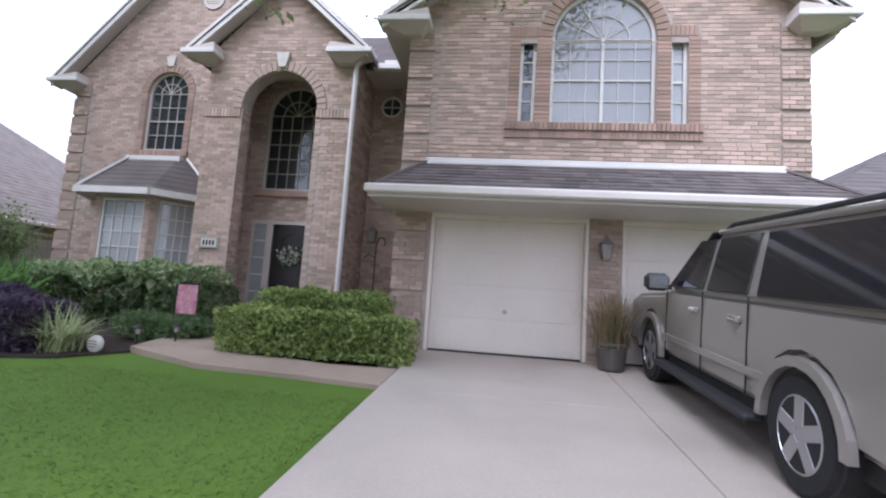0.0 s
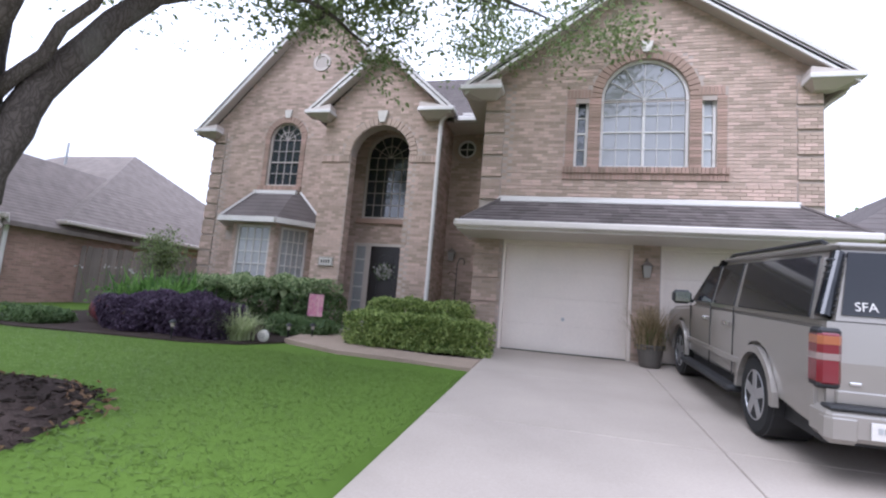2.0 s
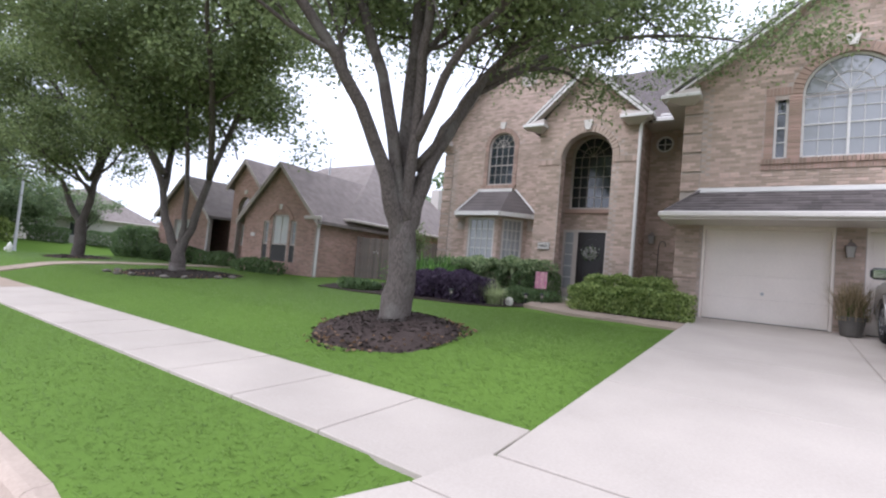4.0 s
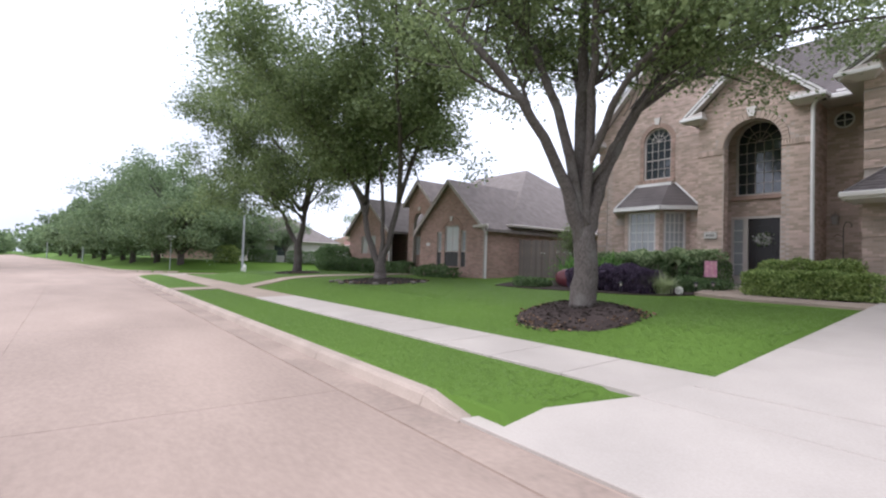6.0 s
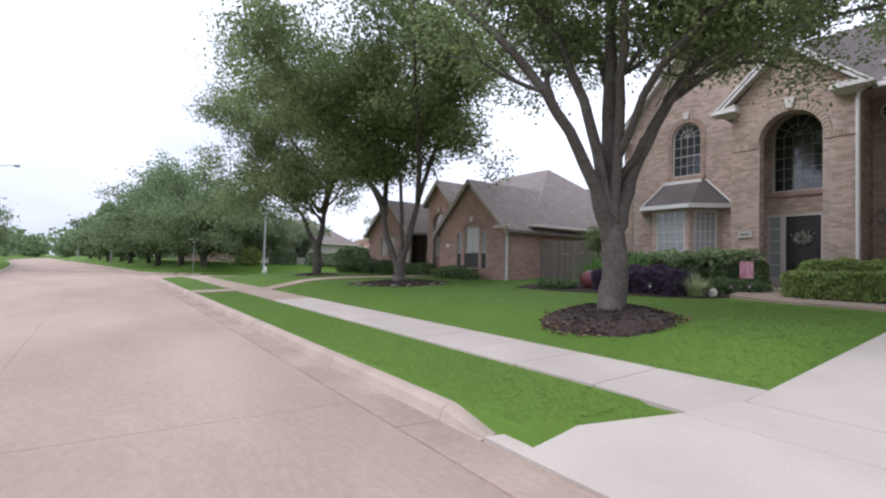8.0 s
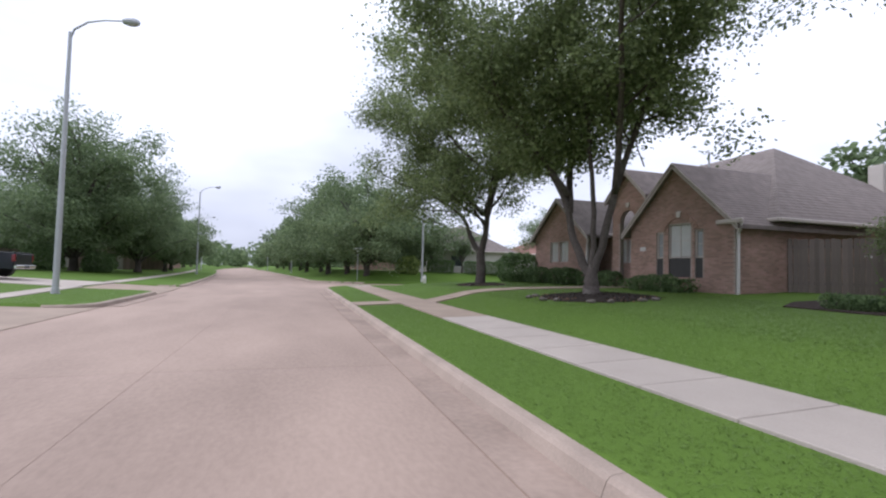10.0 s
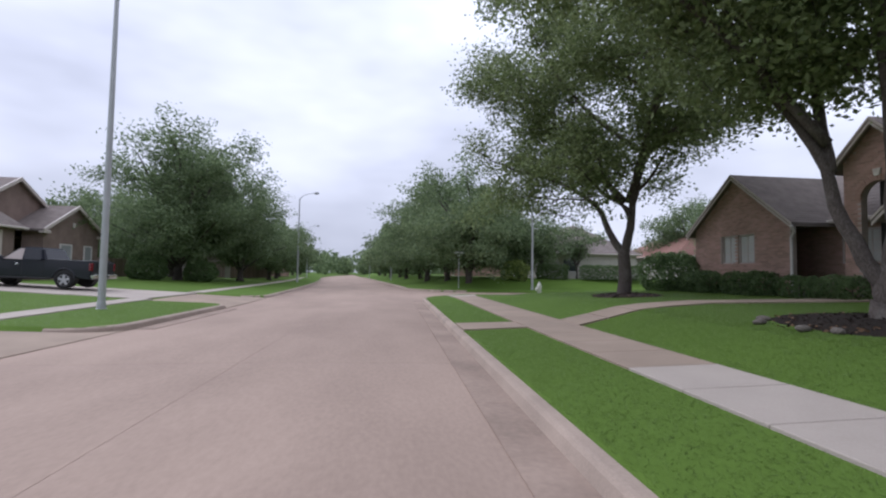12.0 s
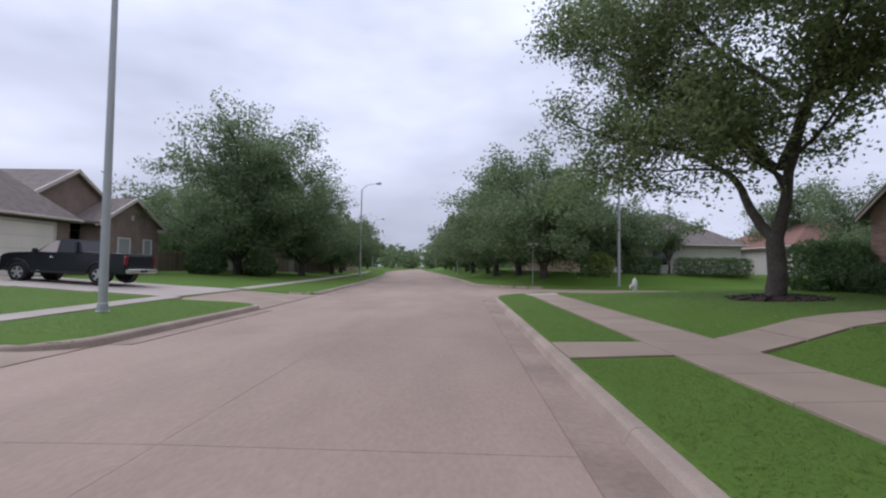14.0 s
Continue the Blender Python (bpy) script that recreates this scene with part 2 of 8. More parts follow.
ALLOY = mat("alloy_wheel", (0.45, 0.45, 0.46), rough=0.35, metal=0.8, vary=0.05, bump=0.02)
BLACKPL = mat("black_plastic", (0.02, 0.02, 0.021), rough=0.6, vary=0.08, bump=0.1)
REDL = mat("red_lens", (0.15, 0.012, 0.02), rough=0.15, vary=0.05, bump=0, coat=0.6)
AMBER = mat("amber_lens", (0.30, 0.10, 0.04), rough=0.15, vary=0.05, bump=0, coat=0.6)
LENS = mat("smoky_reverse_lens", (0.26, 0.20, 0.18), rough=0.2, vary=0.1, bump=0, coat=0.5)
CLEAR = mat("clear_lens", (0.42, 0.35, 0.32), rough=0.15, vary=0.05, bump=0, coat=0.6)
CHROME = mat("chrome", (0.7, 0.7, 0.7), rough=0.15, metal=1.0, vary=0.05, bump=0)
STEEL = mat("galvanised_steel", (0.42, 0.43, 0.435), rough=0.55, metal=0.4, vary=0.1, scale=2, fine=40, bump=0.05)
FENCE = mat("weathered_wood", (0.2, 0.165, 0.14), rough=0.9, vary=0.25, scale=3, fine=25, bump=0.4, stretch=(3, 3, 0.4), obj=0.2)
IRON = mat("black_iron", (0.02, 0.02, 0.02), rough=0.6, metal=0.3, vary=0.1, bump=0.1)
STONE = mat("pale_limestone", (0.60, 0.56, 0.50), rough=0.85, vary=0.2, scale=8, fine=60, bump=0.3)
STUCCO = mat("pale_siding", (0.50, 0.46, 0.41), rough=0.8, vary=0.1, scale=2, bump=0.1)

# ---- building blocks ----
from mathutils.geometry import tessellate_polygon


def mesh_ob(name, bm, material, parent=None, label="", smooth=False):
    me = bpy.data.meshes.new(name)
    bm.to_mesh(me)
    bm.free()
    for m in material if isinstance(material, (list, tuple)) else [material]:
        me.materials.append(m)
    if smooth:
        for p in me.polygons:
            p.use_smooth = True
    ob = new(name, me)
    if parent:
        ob.parent = parent
    return tagged(ob, label) if label else ob


def part(name, bm, material, parent, label="", smooth=False):
    return mesh_ob(name, bm, material, parent, label, smooth)


def thing(name, x, y, z, label, category, group="", kind="", rz=0):
    e = new(name)
    e.empty_display_size = 0.2
    e.matrix_basis = pose(x, y, z, 0, 0, rz)
    return tagged(e, label, category, group, kind)


def box(x0, x1, y0, y1, z0, z1, bevel=0.0, bm=None, m=None):
    bm = bm or bmesh.new()
    vs = [bm.verts.new(v) for v in ((x0, y0, z0), (x1, y0, z0), (x1, y1, z0), (x0, y1, z0), (x0, y0, z1), (x1, y0, z1), (x1, y1, z1), (x0, y1, z1))]
    fs = [bm.faces.new([vs[i] for i in q]) for q in ((3, 2, 1, 0), (4, 5, 6, 7), (0, 1, 5, 4), (1, 2, 6, 5), (2, 3, 7, 6), (3, 0, 4, 7))]
    if bevel:
        es = list({e for f in fs for e in f.edges})
        bmesh.ops.bevel(bm, geom=es, offset=bevel, segments=1, affect="EDGES", profile=0.7)
    if m is not None:
        for v in vs:
            if v.is_valid:
                v.co = m @ v.co
    return bm


def prism(poly, a, b, axis="y", bm=None):
    """A polygon drawn in (x, z) (or (y, z), or (x, y)) and drawn out from a to b along the axis."""
    bm = bm or bmesh.new()

    def at(p, d):
        return {"y": (p[0], d, p[1]), "x": (d, p[0], p[1]), "z": (p[0], p[1], d)}[axis]
    lo = [bm.verts.new(at(p, a)) for p in poly]
    hi = [bm.verts.new(at(p, b)) for p in poly]
    bm.faces.new(lo)
    bm.faces.new(hi[::-1])
    k = len(poly)
    for i in range(k):
        bm.faces.new((lo[i], hi[i], hi[(i + 1) % k], lo[(i + 1) % k]))
    bmesh.ops.recalc_face_normals(bm, faces=bm.faces)
    return bm


def slab_with_holes(outer, holes, a, b, axis="y", bm=None):
    """A wall with openings right through it: outline and holes in (x, z), drawn out along the axis."""
    bm = bm or bmesh.new()
    loops = [outer, *holes]
    flat = [p for lp in loops for p in lp]
    tris = tessellate_polygon([[Vector((p[0], p[1], 0)) for p in lp] for lp in loops])

    def at(p, d):
        return {"y": (p[0], d, p[1]), "x": (d, p[0], p[1]), "z": (p[0], p[1], d)}[axis]
    lo = [bm.verts.new(at(p, a)) for p in flat]
    hi = [bm.verts.new(at(p, b)) for p in flat]
    for t in tris:
        for side in (lo, hi):
            try:
                bm.faces.new([side[i] for i in t])
            except ValueError:
                pass
    base = 0
    for lp in loops:
        k = len(lp)
        for i in range(k):
            j = (i + 1) % k
            bm.faces.new((lo[base + i], lo[base + j], hi[base + j], hi[base + i]))
        base += k
    bmesh.ops.recalc_face_normals(bm, faces=bm.faces)
    return bm


def rect(x0, x1, z0, z1):
    return [(x0, z0), (x1, z0), (x1, z1), (x0, z1)]


def arched(x0, x1, z0, spring, seg=20):
    """An opening with a round head."""
    c, r = (x0 + x1) / 2, (x1 - x0) / 2
    return [(x0, z0), (x1, z0)] + [(c + r * math.cos(math.pi * i / seg), spring + r * math.sin(math.pi * i / seg)) for i in range(seg + 1)]


def circle(cx, cz, r, seg=24):
    return [(cx + r * math.cos(2 * math.pi * i / seg), cz + r * math.sin(2 * math.pi * i / seg)) for i in range(seg)]


def tube(points, radii, sides=8, bm=None, cap=True):
    """A round limb along points."""
    bm = bm or bmesh.new()
    pts = [Vector(p) for p in points]
    rings = []
    up = Vector((0.13, 0.97, 0.2))
    for i, p in enumerate(pts):
        d = (pts[min(i + 1, len(pts) - 1)] - pts[max(i - 1, 0)]).normalized()
        s = d.cross(up)
        if s.length < 0.05:
            s = d.cross(Vector((1, 0, 0)))
        s.normalize()
        q = s.cross(d)
        r = radii[i] if hasattr(radii, "__len__") else radii
        rings.append([bm.verts.new(p + r * (math.cos(2 * math.pi * k / sides) * s + math.sin(2 * math.pi * k / sides) * q)) for k in range(sides)])
    for a, b in zip(rings, rings[1:]):
        for k in range(sides):
            bm.faces.new((a[k], a[(k + 1) % sides], b[(k + 1) % sides], b[k]))
    if cap:
        bm.faces.new(rings[0][::-1])
        bm.faces.new(rings[-1])
    return bm


def lathe(profile, sides=20, bm=None, axis="z", off=(0, 0, 0)):
    """A turned body: (radius, height) pairs about an axis."""
    bm = bm or bmesh.new()
    o = Vector(off)
    rings = []
    for r, h in profile:
        ring = []
        for k in range(sides):
            a = 2 * math.pi * k / sides
            c, s = r * math.cos(a), r * math.sin(a)
            ring.append(bm.verts.new(o + Vector({"z": (c, s, h), "x": (h, c, s), "y": (c, h, s)}[axis])))
        rings.append(ring)
    for a, b in zip(rings, rings[1:]):
        for k in range(sides):
            bm.faces.new((a[k], a[(k + 1) % sides], b[(k + 1) % sides], b[k]))
    bm.faces.new(rings[0][::-1])
    bm.faces.new(rings[-1])
    bmesh.ops.recalc_face_normals(bm, faces=bm.faces)
    return bm


def quads_mesh(name, corners, material, parent=None, label="", smooth=False):
    """Many loose four-cornered leaves, blades or chips: corners is an array (n, 4, 3)."""
    n = len(corners)
    me = bpy.data.meshes.new(name)
    me.vertices.add(4 * n)
    me.vertices.foreach_set("co", np.asarray(corners, np.float32).ravel())
    me.loops.add(4 * n)
    me.loops.foreach_set("vertex_index", np.arange(4 * n, dtype=np.int32))
    me.polygons.add(n)
    me.polygons.foreach_set("loop_start", np.arange(0, 4 * n, 4, dtype=np.int32))
    me.update(calc_edges=True)
    me.validate()
    me.materials.append(material)
    ob = new(name, me)
    if parent:
        ob.parent = parent
    return tagged(ob, label) if label else ob


def leaf_quads(centres, size, rng, flat=0.0, aspect=0.55, up=0.0):
    """A leaf at each centre, turned at random; a folded diamond-like blade."""
    n = len(centres)
    a = rng.normal(size=(n, 3))
    a[:, 2] *= 1 - flat
    a[:, 2] += up
    a /= np.linalg.norm(a, axis=1)[:, None] + 1e-9
    b = np.cross(a, rng.normal(size=(n, 3)))
    b /= np.linalg.norm(b, axis=1)[:, None] + 1e-9
    s = size * rng.uniform(0.6, 1.35, size=(n, 1))
    w = s * aspect
    c = np.asarray(centres)
    return np.stack([c - a * s * 0.5, c + b * w * 0.5 - a * s * 0.05, c + a * s * 0.5, c - b * w * 0.5 - a * s * 0.05], 1)


def box_quads(boxes):
    """Many loose boxes as one vertex/face list: rows of x0, x1, y0, y1, z0, z1."""
    b = np.asarray(boxes, float)
    n = len(b)
    x0, x1, y0, y1, z0, z1 = b.T
    v = np.stack([np.stack(c, 1) for c in ((x0, y0, z0), (x1, y0, z0), (x1, y1, z0), (x0, y1, z0), (x0, y0, z1), (x1, y0, z1), (x1, y1, z1), (x0, y1, z1))], 1)
    return v.reshape(-1, 3), [tuple(8 * i + k for k in q) for i in range(n) for q in ((3, 2, 1, 0), (4, 5, 6, 7), (0, 1, 5, 4), (1, 2, 6, 5), (2, 3, 7, 6), (3, 0, 4, 7))]


def rings_mesh(rings, closed, bm=None):
    """A skin over rows of points, each row joined to the next."""
    bm = bm or bmesh.new()
    rows = [[bm.verts.new(p) for p in r] for r in rings]
    for a, b in zip(rows, rows[1:]):
        n = len(a)
        for k in range(n if closed else n - 1):
            j = (k + 1) % n
            bm.faces.new((a[k], a[j], b[j], b[k]))
    bmesh.ops.recalc_face_normals(bm, faces=bm.faces)
    return bm

# ---- the ground, road, kerbs and paths ----
ROAD_Z, KERB_H = -1.0, 0.14


def kerb_r(x):
    """Where the kerb on the house side runs: straight, then bending away far up the road."""
    d = max(0.0, -34 - x)
    y = -11.87 - 0.022 * x
    if d < 25:
        return y - 0.107 * d * d / 50
    return y - 0.107 * 12.5 - 0.107 * (d - 25)


def kerb_l(x):
    d = min(110.0, max(0.0, -28 - x))
    return -18.85 - 0.04 * d - 0.0006 * d * d


SIDE_A, SIDE_B = -36.3, -44.3      # the side street's two kerbs


def in_side(x, y):
    if y < kerb_r(x) - 0.5:
        return False
    a, b = SIDE_A, SIDE_B
    d = y - kerb_r(x)
    if d < 5:
        r = 5 - d
        flare = 5 - math.sqrt(max(0.0, 25 - r * r))
        a, b = a + flare, b - flare
    return b < x < a


def lawn_z(x, y):
    yr, yl = kerb_r(x), kerb_l(x)
    if y > yr:
        v = y - yr
        if -0.07 < x < 6.35 and y < 0.0:
            return (-0.02 + 0.075 * y if y > -9.7 else -0.7475 + (y + 9.7) * 0.115) - 0.06
        if v < 2.0 and (-0.75 < x < 7.0):
            return min(-0.87 + v * 0.032, -0.99 + v * 0.085)
        if in_side(x, y):
            return ROAD_Z - 0.12
        if v < 0.16:
            return ROAD_Z - 0.12
        if v < 3.1:
            return -0.87 + v * 0.032
        h = min(-0.77 + min(v - 3.1, 1.9) * 0.19 + max(0.0, v - 5.0) * 0.04, -0.05)
        if x > SIDE_B:
            f = max(0.0, min(1.0, (-28.0 - x) / 7.5))
            return h + (-0.8 - h) * f * f * (3 - 2 * f)
        f = max(0.0, min(1.0, (SIDE_B - 1.2 - x) / 4.0)) * max(0.0, min(1.0, (v - 3.1) / 4.0))
        return -0.77 + 0.87 * f * f * (3 - 2 * f)
    if y < yl:
        u = yl - y
        if u < 0.16:
            return ROAD_Z - 0.12
        fl = 1.2 - math.sqrt(1.44 - (1.2 - u) ** 2) if u < 1.2 else 0.0
        if u < 3.2 and (-33.0 - fl - 0.09 < x < -27.0 + fl + 0.09 or -18.2 - fl - 0.09 < x < -12.0):
            return -1.0 + u * 0.05
        return min(-0.87 + u * 0.03 + max(0.0, u - 4.0) * 0.02, -0.35)
    return ROAD_Z - 0.12


def drive_z(y):
    return -0.02 + 0.075 * y if y > -9.7 else -0.7475 + (y + 9.7) * 0.115


def steps(*spans):
    out = []
    for a, b, n in spans:
        out += [a + (b - a) * i / n for i in range(n)]
    return out + [spans[-1][1]]


def build_ground():
    xs = sorted(set(steps((700, 60, 8), (60, 10, 10), (10, -28, 50), (-28, -50, 66), (-50, -120, 35), (-120, -900, 16))) | {-0.13, -0.05, 6.3, 6.42, -0.8, -0.7, -18.05, -18.15, -19.5, -19.6, 7.1, 6.95, -11.95, -12.05, -18.15, -18.25, -26.95, -27.05, -32.95, -33.05, -18.5, -18.8, -19.1, -19.4, -26.7, -26.4, -26.1, -25.8, -33.3, -33.6, -33.9, -34.2} | set(steps((-17.9, -19.6, 16), (-25.5, -27.2, 16), (-32.7, -34.4, 16))), reverse=True)
    up = steps((0.0, 0.15, 1), (0.15, 0.17, 1), (0.17, 1.3, 12), (1.3, 3.1, 4), (3.1, 14, 22), (14, 40, 10), (40, 900, 8))
    bm = bmesh.new()
    rows = []
    for x in xs:
        yr, yl = kerb_r(x), kerb_l(x)
        ys = [yl - u for u in reversed(up)] + [(yl + yr) / 2] + [yr + u for u in up]
        rows.append([bm.verts.new((x, y, lawn_z(x, y + (0.001 if y > yr else -0.001)))) for y in ys])
    for a, b in zip(rows, rows[1:]):
        for i in range(len(a) - 1):
            bm.faces.new((a[i], a[i + 1], b[i + 1], b[i]))
    bmesh.ops.recalc_face_normals(bm, faces=bm.faces)
    ob = mesh_ob("ground", bm, GRASSM, label="short green lawn sloping down to the street", smooth=True)
    return tagged(ob, category="lawn", kind="structure")


def strip(xs, ya, yb, za, zb, thick=0.1, bm=None):
    """A slab between two lines over x, with its own top heights and a thickness."""
    bm = bm or bmesh.new()
    prev = None
    for x in xs:
        row = [bm.verts.new(p) for p in ((x, ya(x), za - thick), (x, ya(x), za), (x, yb(x), zb), (x, yb(x), zb - thick))]
        if prev:
            for i in range(4):
                bm.faces.new((prev[i], prev[(i + 1) % 4], row[(i + 1) % 4], row[i]))
        else:
            bm.faces.new(row)
        prev = row
    bm.faces.new(prev[::-1])
    bmesh.ops.recalc_face_normals(bm, faces=bm.faces)
    return bm


def build_road():
    road = tagged(new("road"), "wide tan concrete road with joints and tyre marks", "road", kind="structure")
    # cast in bays with narrow joints between them
    x, w = 40.0, 6.1
    while x > -130:
        for half in (0, 1):
            def ya(q, h=half):
                return kerb_l(q) + (kerb_r(q) - kerb_l(q)) * h / 2 + (0.002 if h else -0.02)

            def yb(q, h=half):
                return kerb_l(q) + (kerb_r(q) - kerb_l(q)) * (h + 1) / 2 + (0.02 if h else -0.002)
            part("road_bay", strip([x, x - w / 2, x - w + 0.008], ya, yb, ROAD_Z + (0.03 if half else 0.0), ROAD_Z + (0.0 if half else 0.03)), ROADM, road)
        x -= w
    part("far_road", strip(steps((x, -900, 30)), kerb_l, kerb_r, ROAD_Z + 0.01, ROAD_Z + 0.01), ROADM, road)
    part("near_road", strip([300, 170, 40.02], kerb_l, kerb_r, ROAD_Z + 0.01, ROAD_Z + 0.01), ROADM, road)
    part("joint_bed", strip(steps((45, -135, 40)), kerb_l, kerb_r, ROAD_Z - 0.012, ROAD_Z - 0.012, 0.05), OLDCONC, road)
    # the side street
    bm = bmesh.new()
    prev = None
    for y in steps((0.0, 5.0, 12), (5.0, 120, 12)):
        r = max(0.0, 5 - y)
        fl = 5 - math.sqrt(max(0.0, 25 - r * r))
        a, b = SIDE_A + fl, SIDE_B - fl
        row = [bm.verts.new((px, kerb_r(px) - 0.05 + y, ROAD_Z + 0.012)) for px in (a, (a + b) / 2, b)]
        if prev:
            for i in range(2):
                bm.faces.new((prev[i], prev[i + 1], row[i + 1], row[i]))
        prev = row
    bmesh.ops.recalc_face_normals(bm, faces=bm.faces)
    part("side_street", bm, ROADM, road)
    return road


def kerb_run(path, inward, parent, seg=3.0):
    """Kerb stones along a line of (x, y): a rounded top, a face towards the road and a gutter pan."""
    prof = ((-0.02, ROAD_Z + 0.004), (0.02, ROAD_Z + KERB_H - 0.035), (0.05, ROAD_Z + KERB_H - 0.008), (0.08, ROAD_Z + KERB_H), (0.17, ROAD_Z + KERB_H + 0.005), (0.18, ROAD_Z - 0.15), (-0.02, ROAD_Z - 0.15))
    pan = ((-0.46, ROAD_Z + 0.018), (-0.021, ROAD_Z + 0.006), (-0.021, ROAD_Z - 0.14), (-0.46, ROAD_Z - 0.14))
    pts = [Vector((p[0], p[1], 0)) for p in path]
    for a, b in zip(pts, pts[1:]):
        d = (b - a).normalized()
        n = Vector((-d.y, d.x, 0)) * inward
        e = d * 0.003
        # the tight turns at the verge ends have no pan
        for name, line, material in (("kerb_stone", prof, KERBM), ("gutter_pan", pan, GUTPAN))[:2 if (b - a).length > 0.5 else 1]:
            bm = bmesh.new()
            lo = [bm.verts.new(a + e + n * q[0] + Vector((0, 0, q[1]))) for q in line]
            hi = [bm.verts.new(b - e + n * q[0] + Vector((0, 0, q[1]))) for q in line]
            bm.faces.new(lo)
            bm.faces.new(hi[::-1])
            for i in range(len(line)):
                j = (i + 1) % len(line)
                bm.faces.new((lo[i], hi[i], hi[j], lo[j]))
            bmesh.ops.recalc_face_normals(bm, faces=bm.faces)
            part(name, bm, material, parent)


def kerb_ramp(xa, xb, parent):
    """A kerb stone that slopes down to a drive between two places on the house side."""
    prof = ((-0.02, 0.004, 0.004), (0.02, KERB_H - 0.035, 0.012), (0.05, KERB_H - 0.008, 0.02), (0.08, KERB_H, 0.026), (0.17, KERB_H + 0.005, 0.03), (0.18, -0.15, -0.15), (-0.02, -0.15, -0.15))
    bm = bmesh.new()
    s = 0.003 if xb > xa else -0.003
    lo = [bm.verts.new((xa + s, kerb_r(xa) + q[0], ROAD_Z + q[1])) for q in prof]
    hi = [bm.verts.new((xb - s, kerb_r(xb) + q[0], ROAD_Z + q[2])) for q in prof]
    bm.faces.new(lo)
    bm.faces.new(hi[::-1])
    for i in range(len(prof)):
        j = (i + 1) % len(prof)
        bm.faces.new((lo[i], hi[i], hi[j], lo[j]))
    bmesh.ops.recalc_face_normals(bm, faces=bm.faces)
    part("kerb_stone", bm, KERBM, parent)


def drive_gutter(xs, parent):
    """The gutter pan that runs on across the mouth of the drive."""
    for a, b in zip(xs, xs[1:]):
        part("gutter_pan", strip([a - 0.003, b + 0.003], lambda x: kerb_r(x) - 0.46, lambda x: kerb_r(x) - 0.021, ROAD_Z + 0.018, ROAD_Z + 0.006, 0.14), GUTPAN, parent)


def build_kerbs():
    k = tagged(new("kerb"), "rolled concrete kerb with gutter along the road", "kerb", kind="structure")

    def run(a, b, n, f):
        return [(x, f(x)) for x in steps((a, b, n))]
    # house side, broken by the two drives
    kerb_run(run(40, 7.2, 11, kerb_r), -1, k)
    kerb_ramp(-1.75, -1.15, k)
    drive_gutter([7.2, 4.2, 1.2, -1.75], k)
    corner = []
    for i in range(9):
        a = math.pi / 2 * i / 8
        cx, cy = SIDE_A + 5, kerb_r(SIDE_A + 5) + 5
        corner.append((cx - 5 * math.sin(a), cy - 5 * math.cos(a)))
    kerb_run(run(-1.75, SIDE_A + 5, 11, kerb_r) + corner[1:] + [(SIDE_A, y) for y in (-1, 8, 30, 70)], -1, k)
    corner = []
    for i in range(9):
        a = math.pi / 2 * i / 8
        cx, cy = SIDE_B - 5, kerb_r(SIDE_B - 5) + 5
        corner.append((cx + 5 * math.cos(a), cy - 5 * math.sin(a)))
    kerb_run([(SIDE_B, y) for y in (70, 30, 8)] + corner + run(SIDE_B - 6, -140, 18, kerb_r), -1, k)
    # far side
    kerb_run(run(40, -12.0, 17, kerb_l), 1, k)
    near_end = [(-19.4 + 1.2 * math.cos(math.pi * i / 12), kerb_l(-19.4) - 1.2 + 1.2 * math.sin(math.pi * i / 12)) for i in range(6)]
    far_end = [(-25.8 - 1.2 * math.sin(math.pi * i / 12), kerb_l(-25.8) - 1.2 + 1.2 * math.cos(math.pi * i / 12)) for i in range(1, 7)]
    kerb_run(near_end + run(-19.4, -25.8, 3, kerb_l) + far_end, 1, k)
    next_end = [(-34.2 + 1.2 * math.cos(math.pi * i / 12), kerb_l(-34.2) - 1.2 + 1.2 * math.sin(math.pi * i / 12)) for i in range(6)]
    kerb_run(next_end + run(-34.2, -140, 24, kerb_l), 1, k)
    return k


def slab(name, poly, ztop, parent, material=None, thick=0.12, bevel=0.007):
    """A cast slab from a plan outline; ztop gives the height of its top at (x, y)."""
    bm = bmesh.new()
    top = [bm.verts.new((x, y, ztop(x, y))) for x, y in poly]
    low = [bm.verts.new((x, y, ztop(x, y) - thick)) for x, y in poly]
    ft = bm.faces.new(top)
    bm.faces.new(low[::-1])
    for i in range(len(poly)):
        j = (i + 1) % len(poly)
        bm.faces.new((top[i], low[i], low[j], top[j]))
    bmesh.ops.recalc_face_normals(bm, faces=bm.faces)
    if bevel:
        bmesh.ops.bevel(bm, geom=list(ft.edges), offset=bevel, segments=1, affect="EDGES")
    return part(name, bm, material or CONCRETE, parent)


def walk_in(x):
    return kerb_r(x) + 1.7


def walk_out(x):
    return kerb_r(x) + 2.95


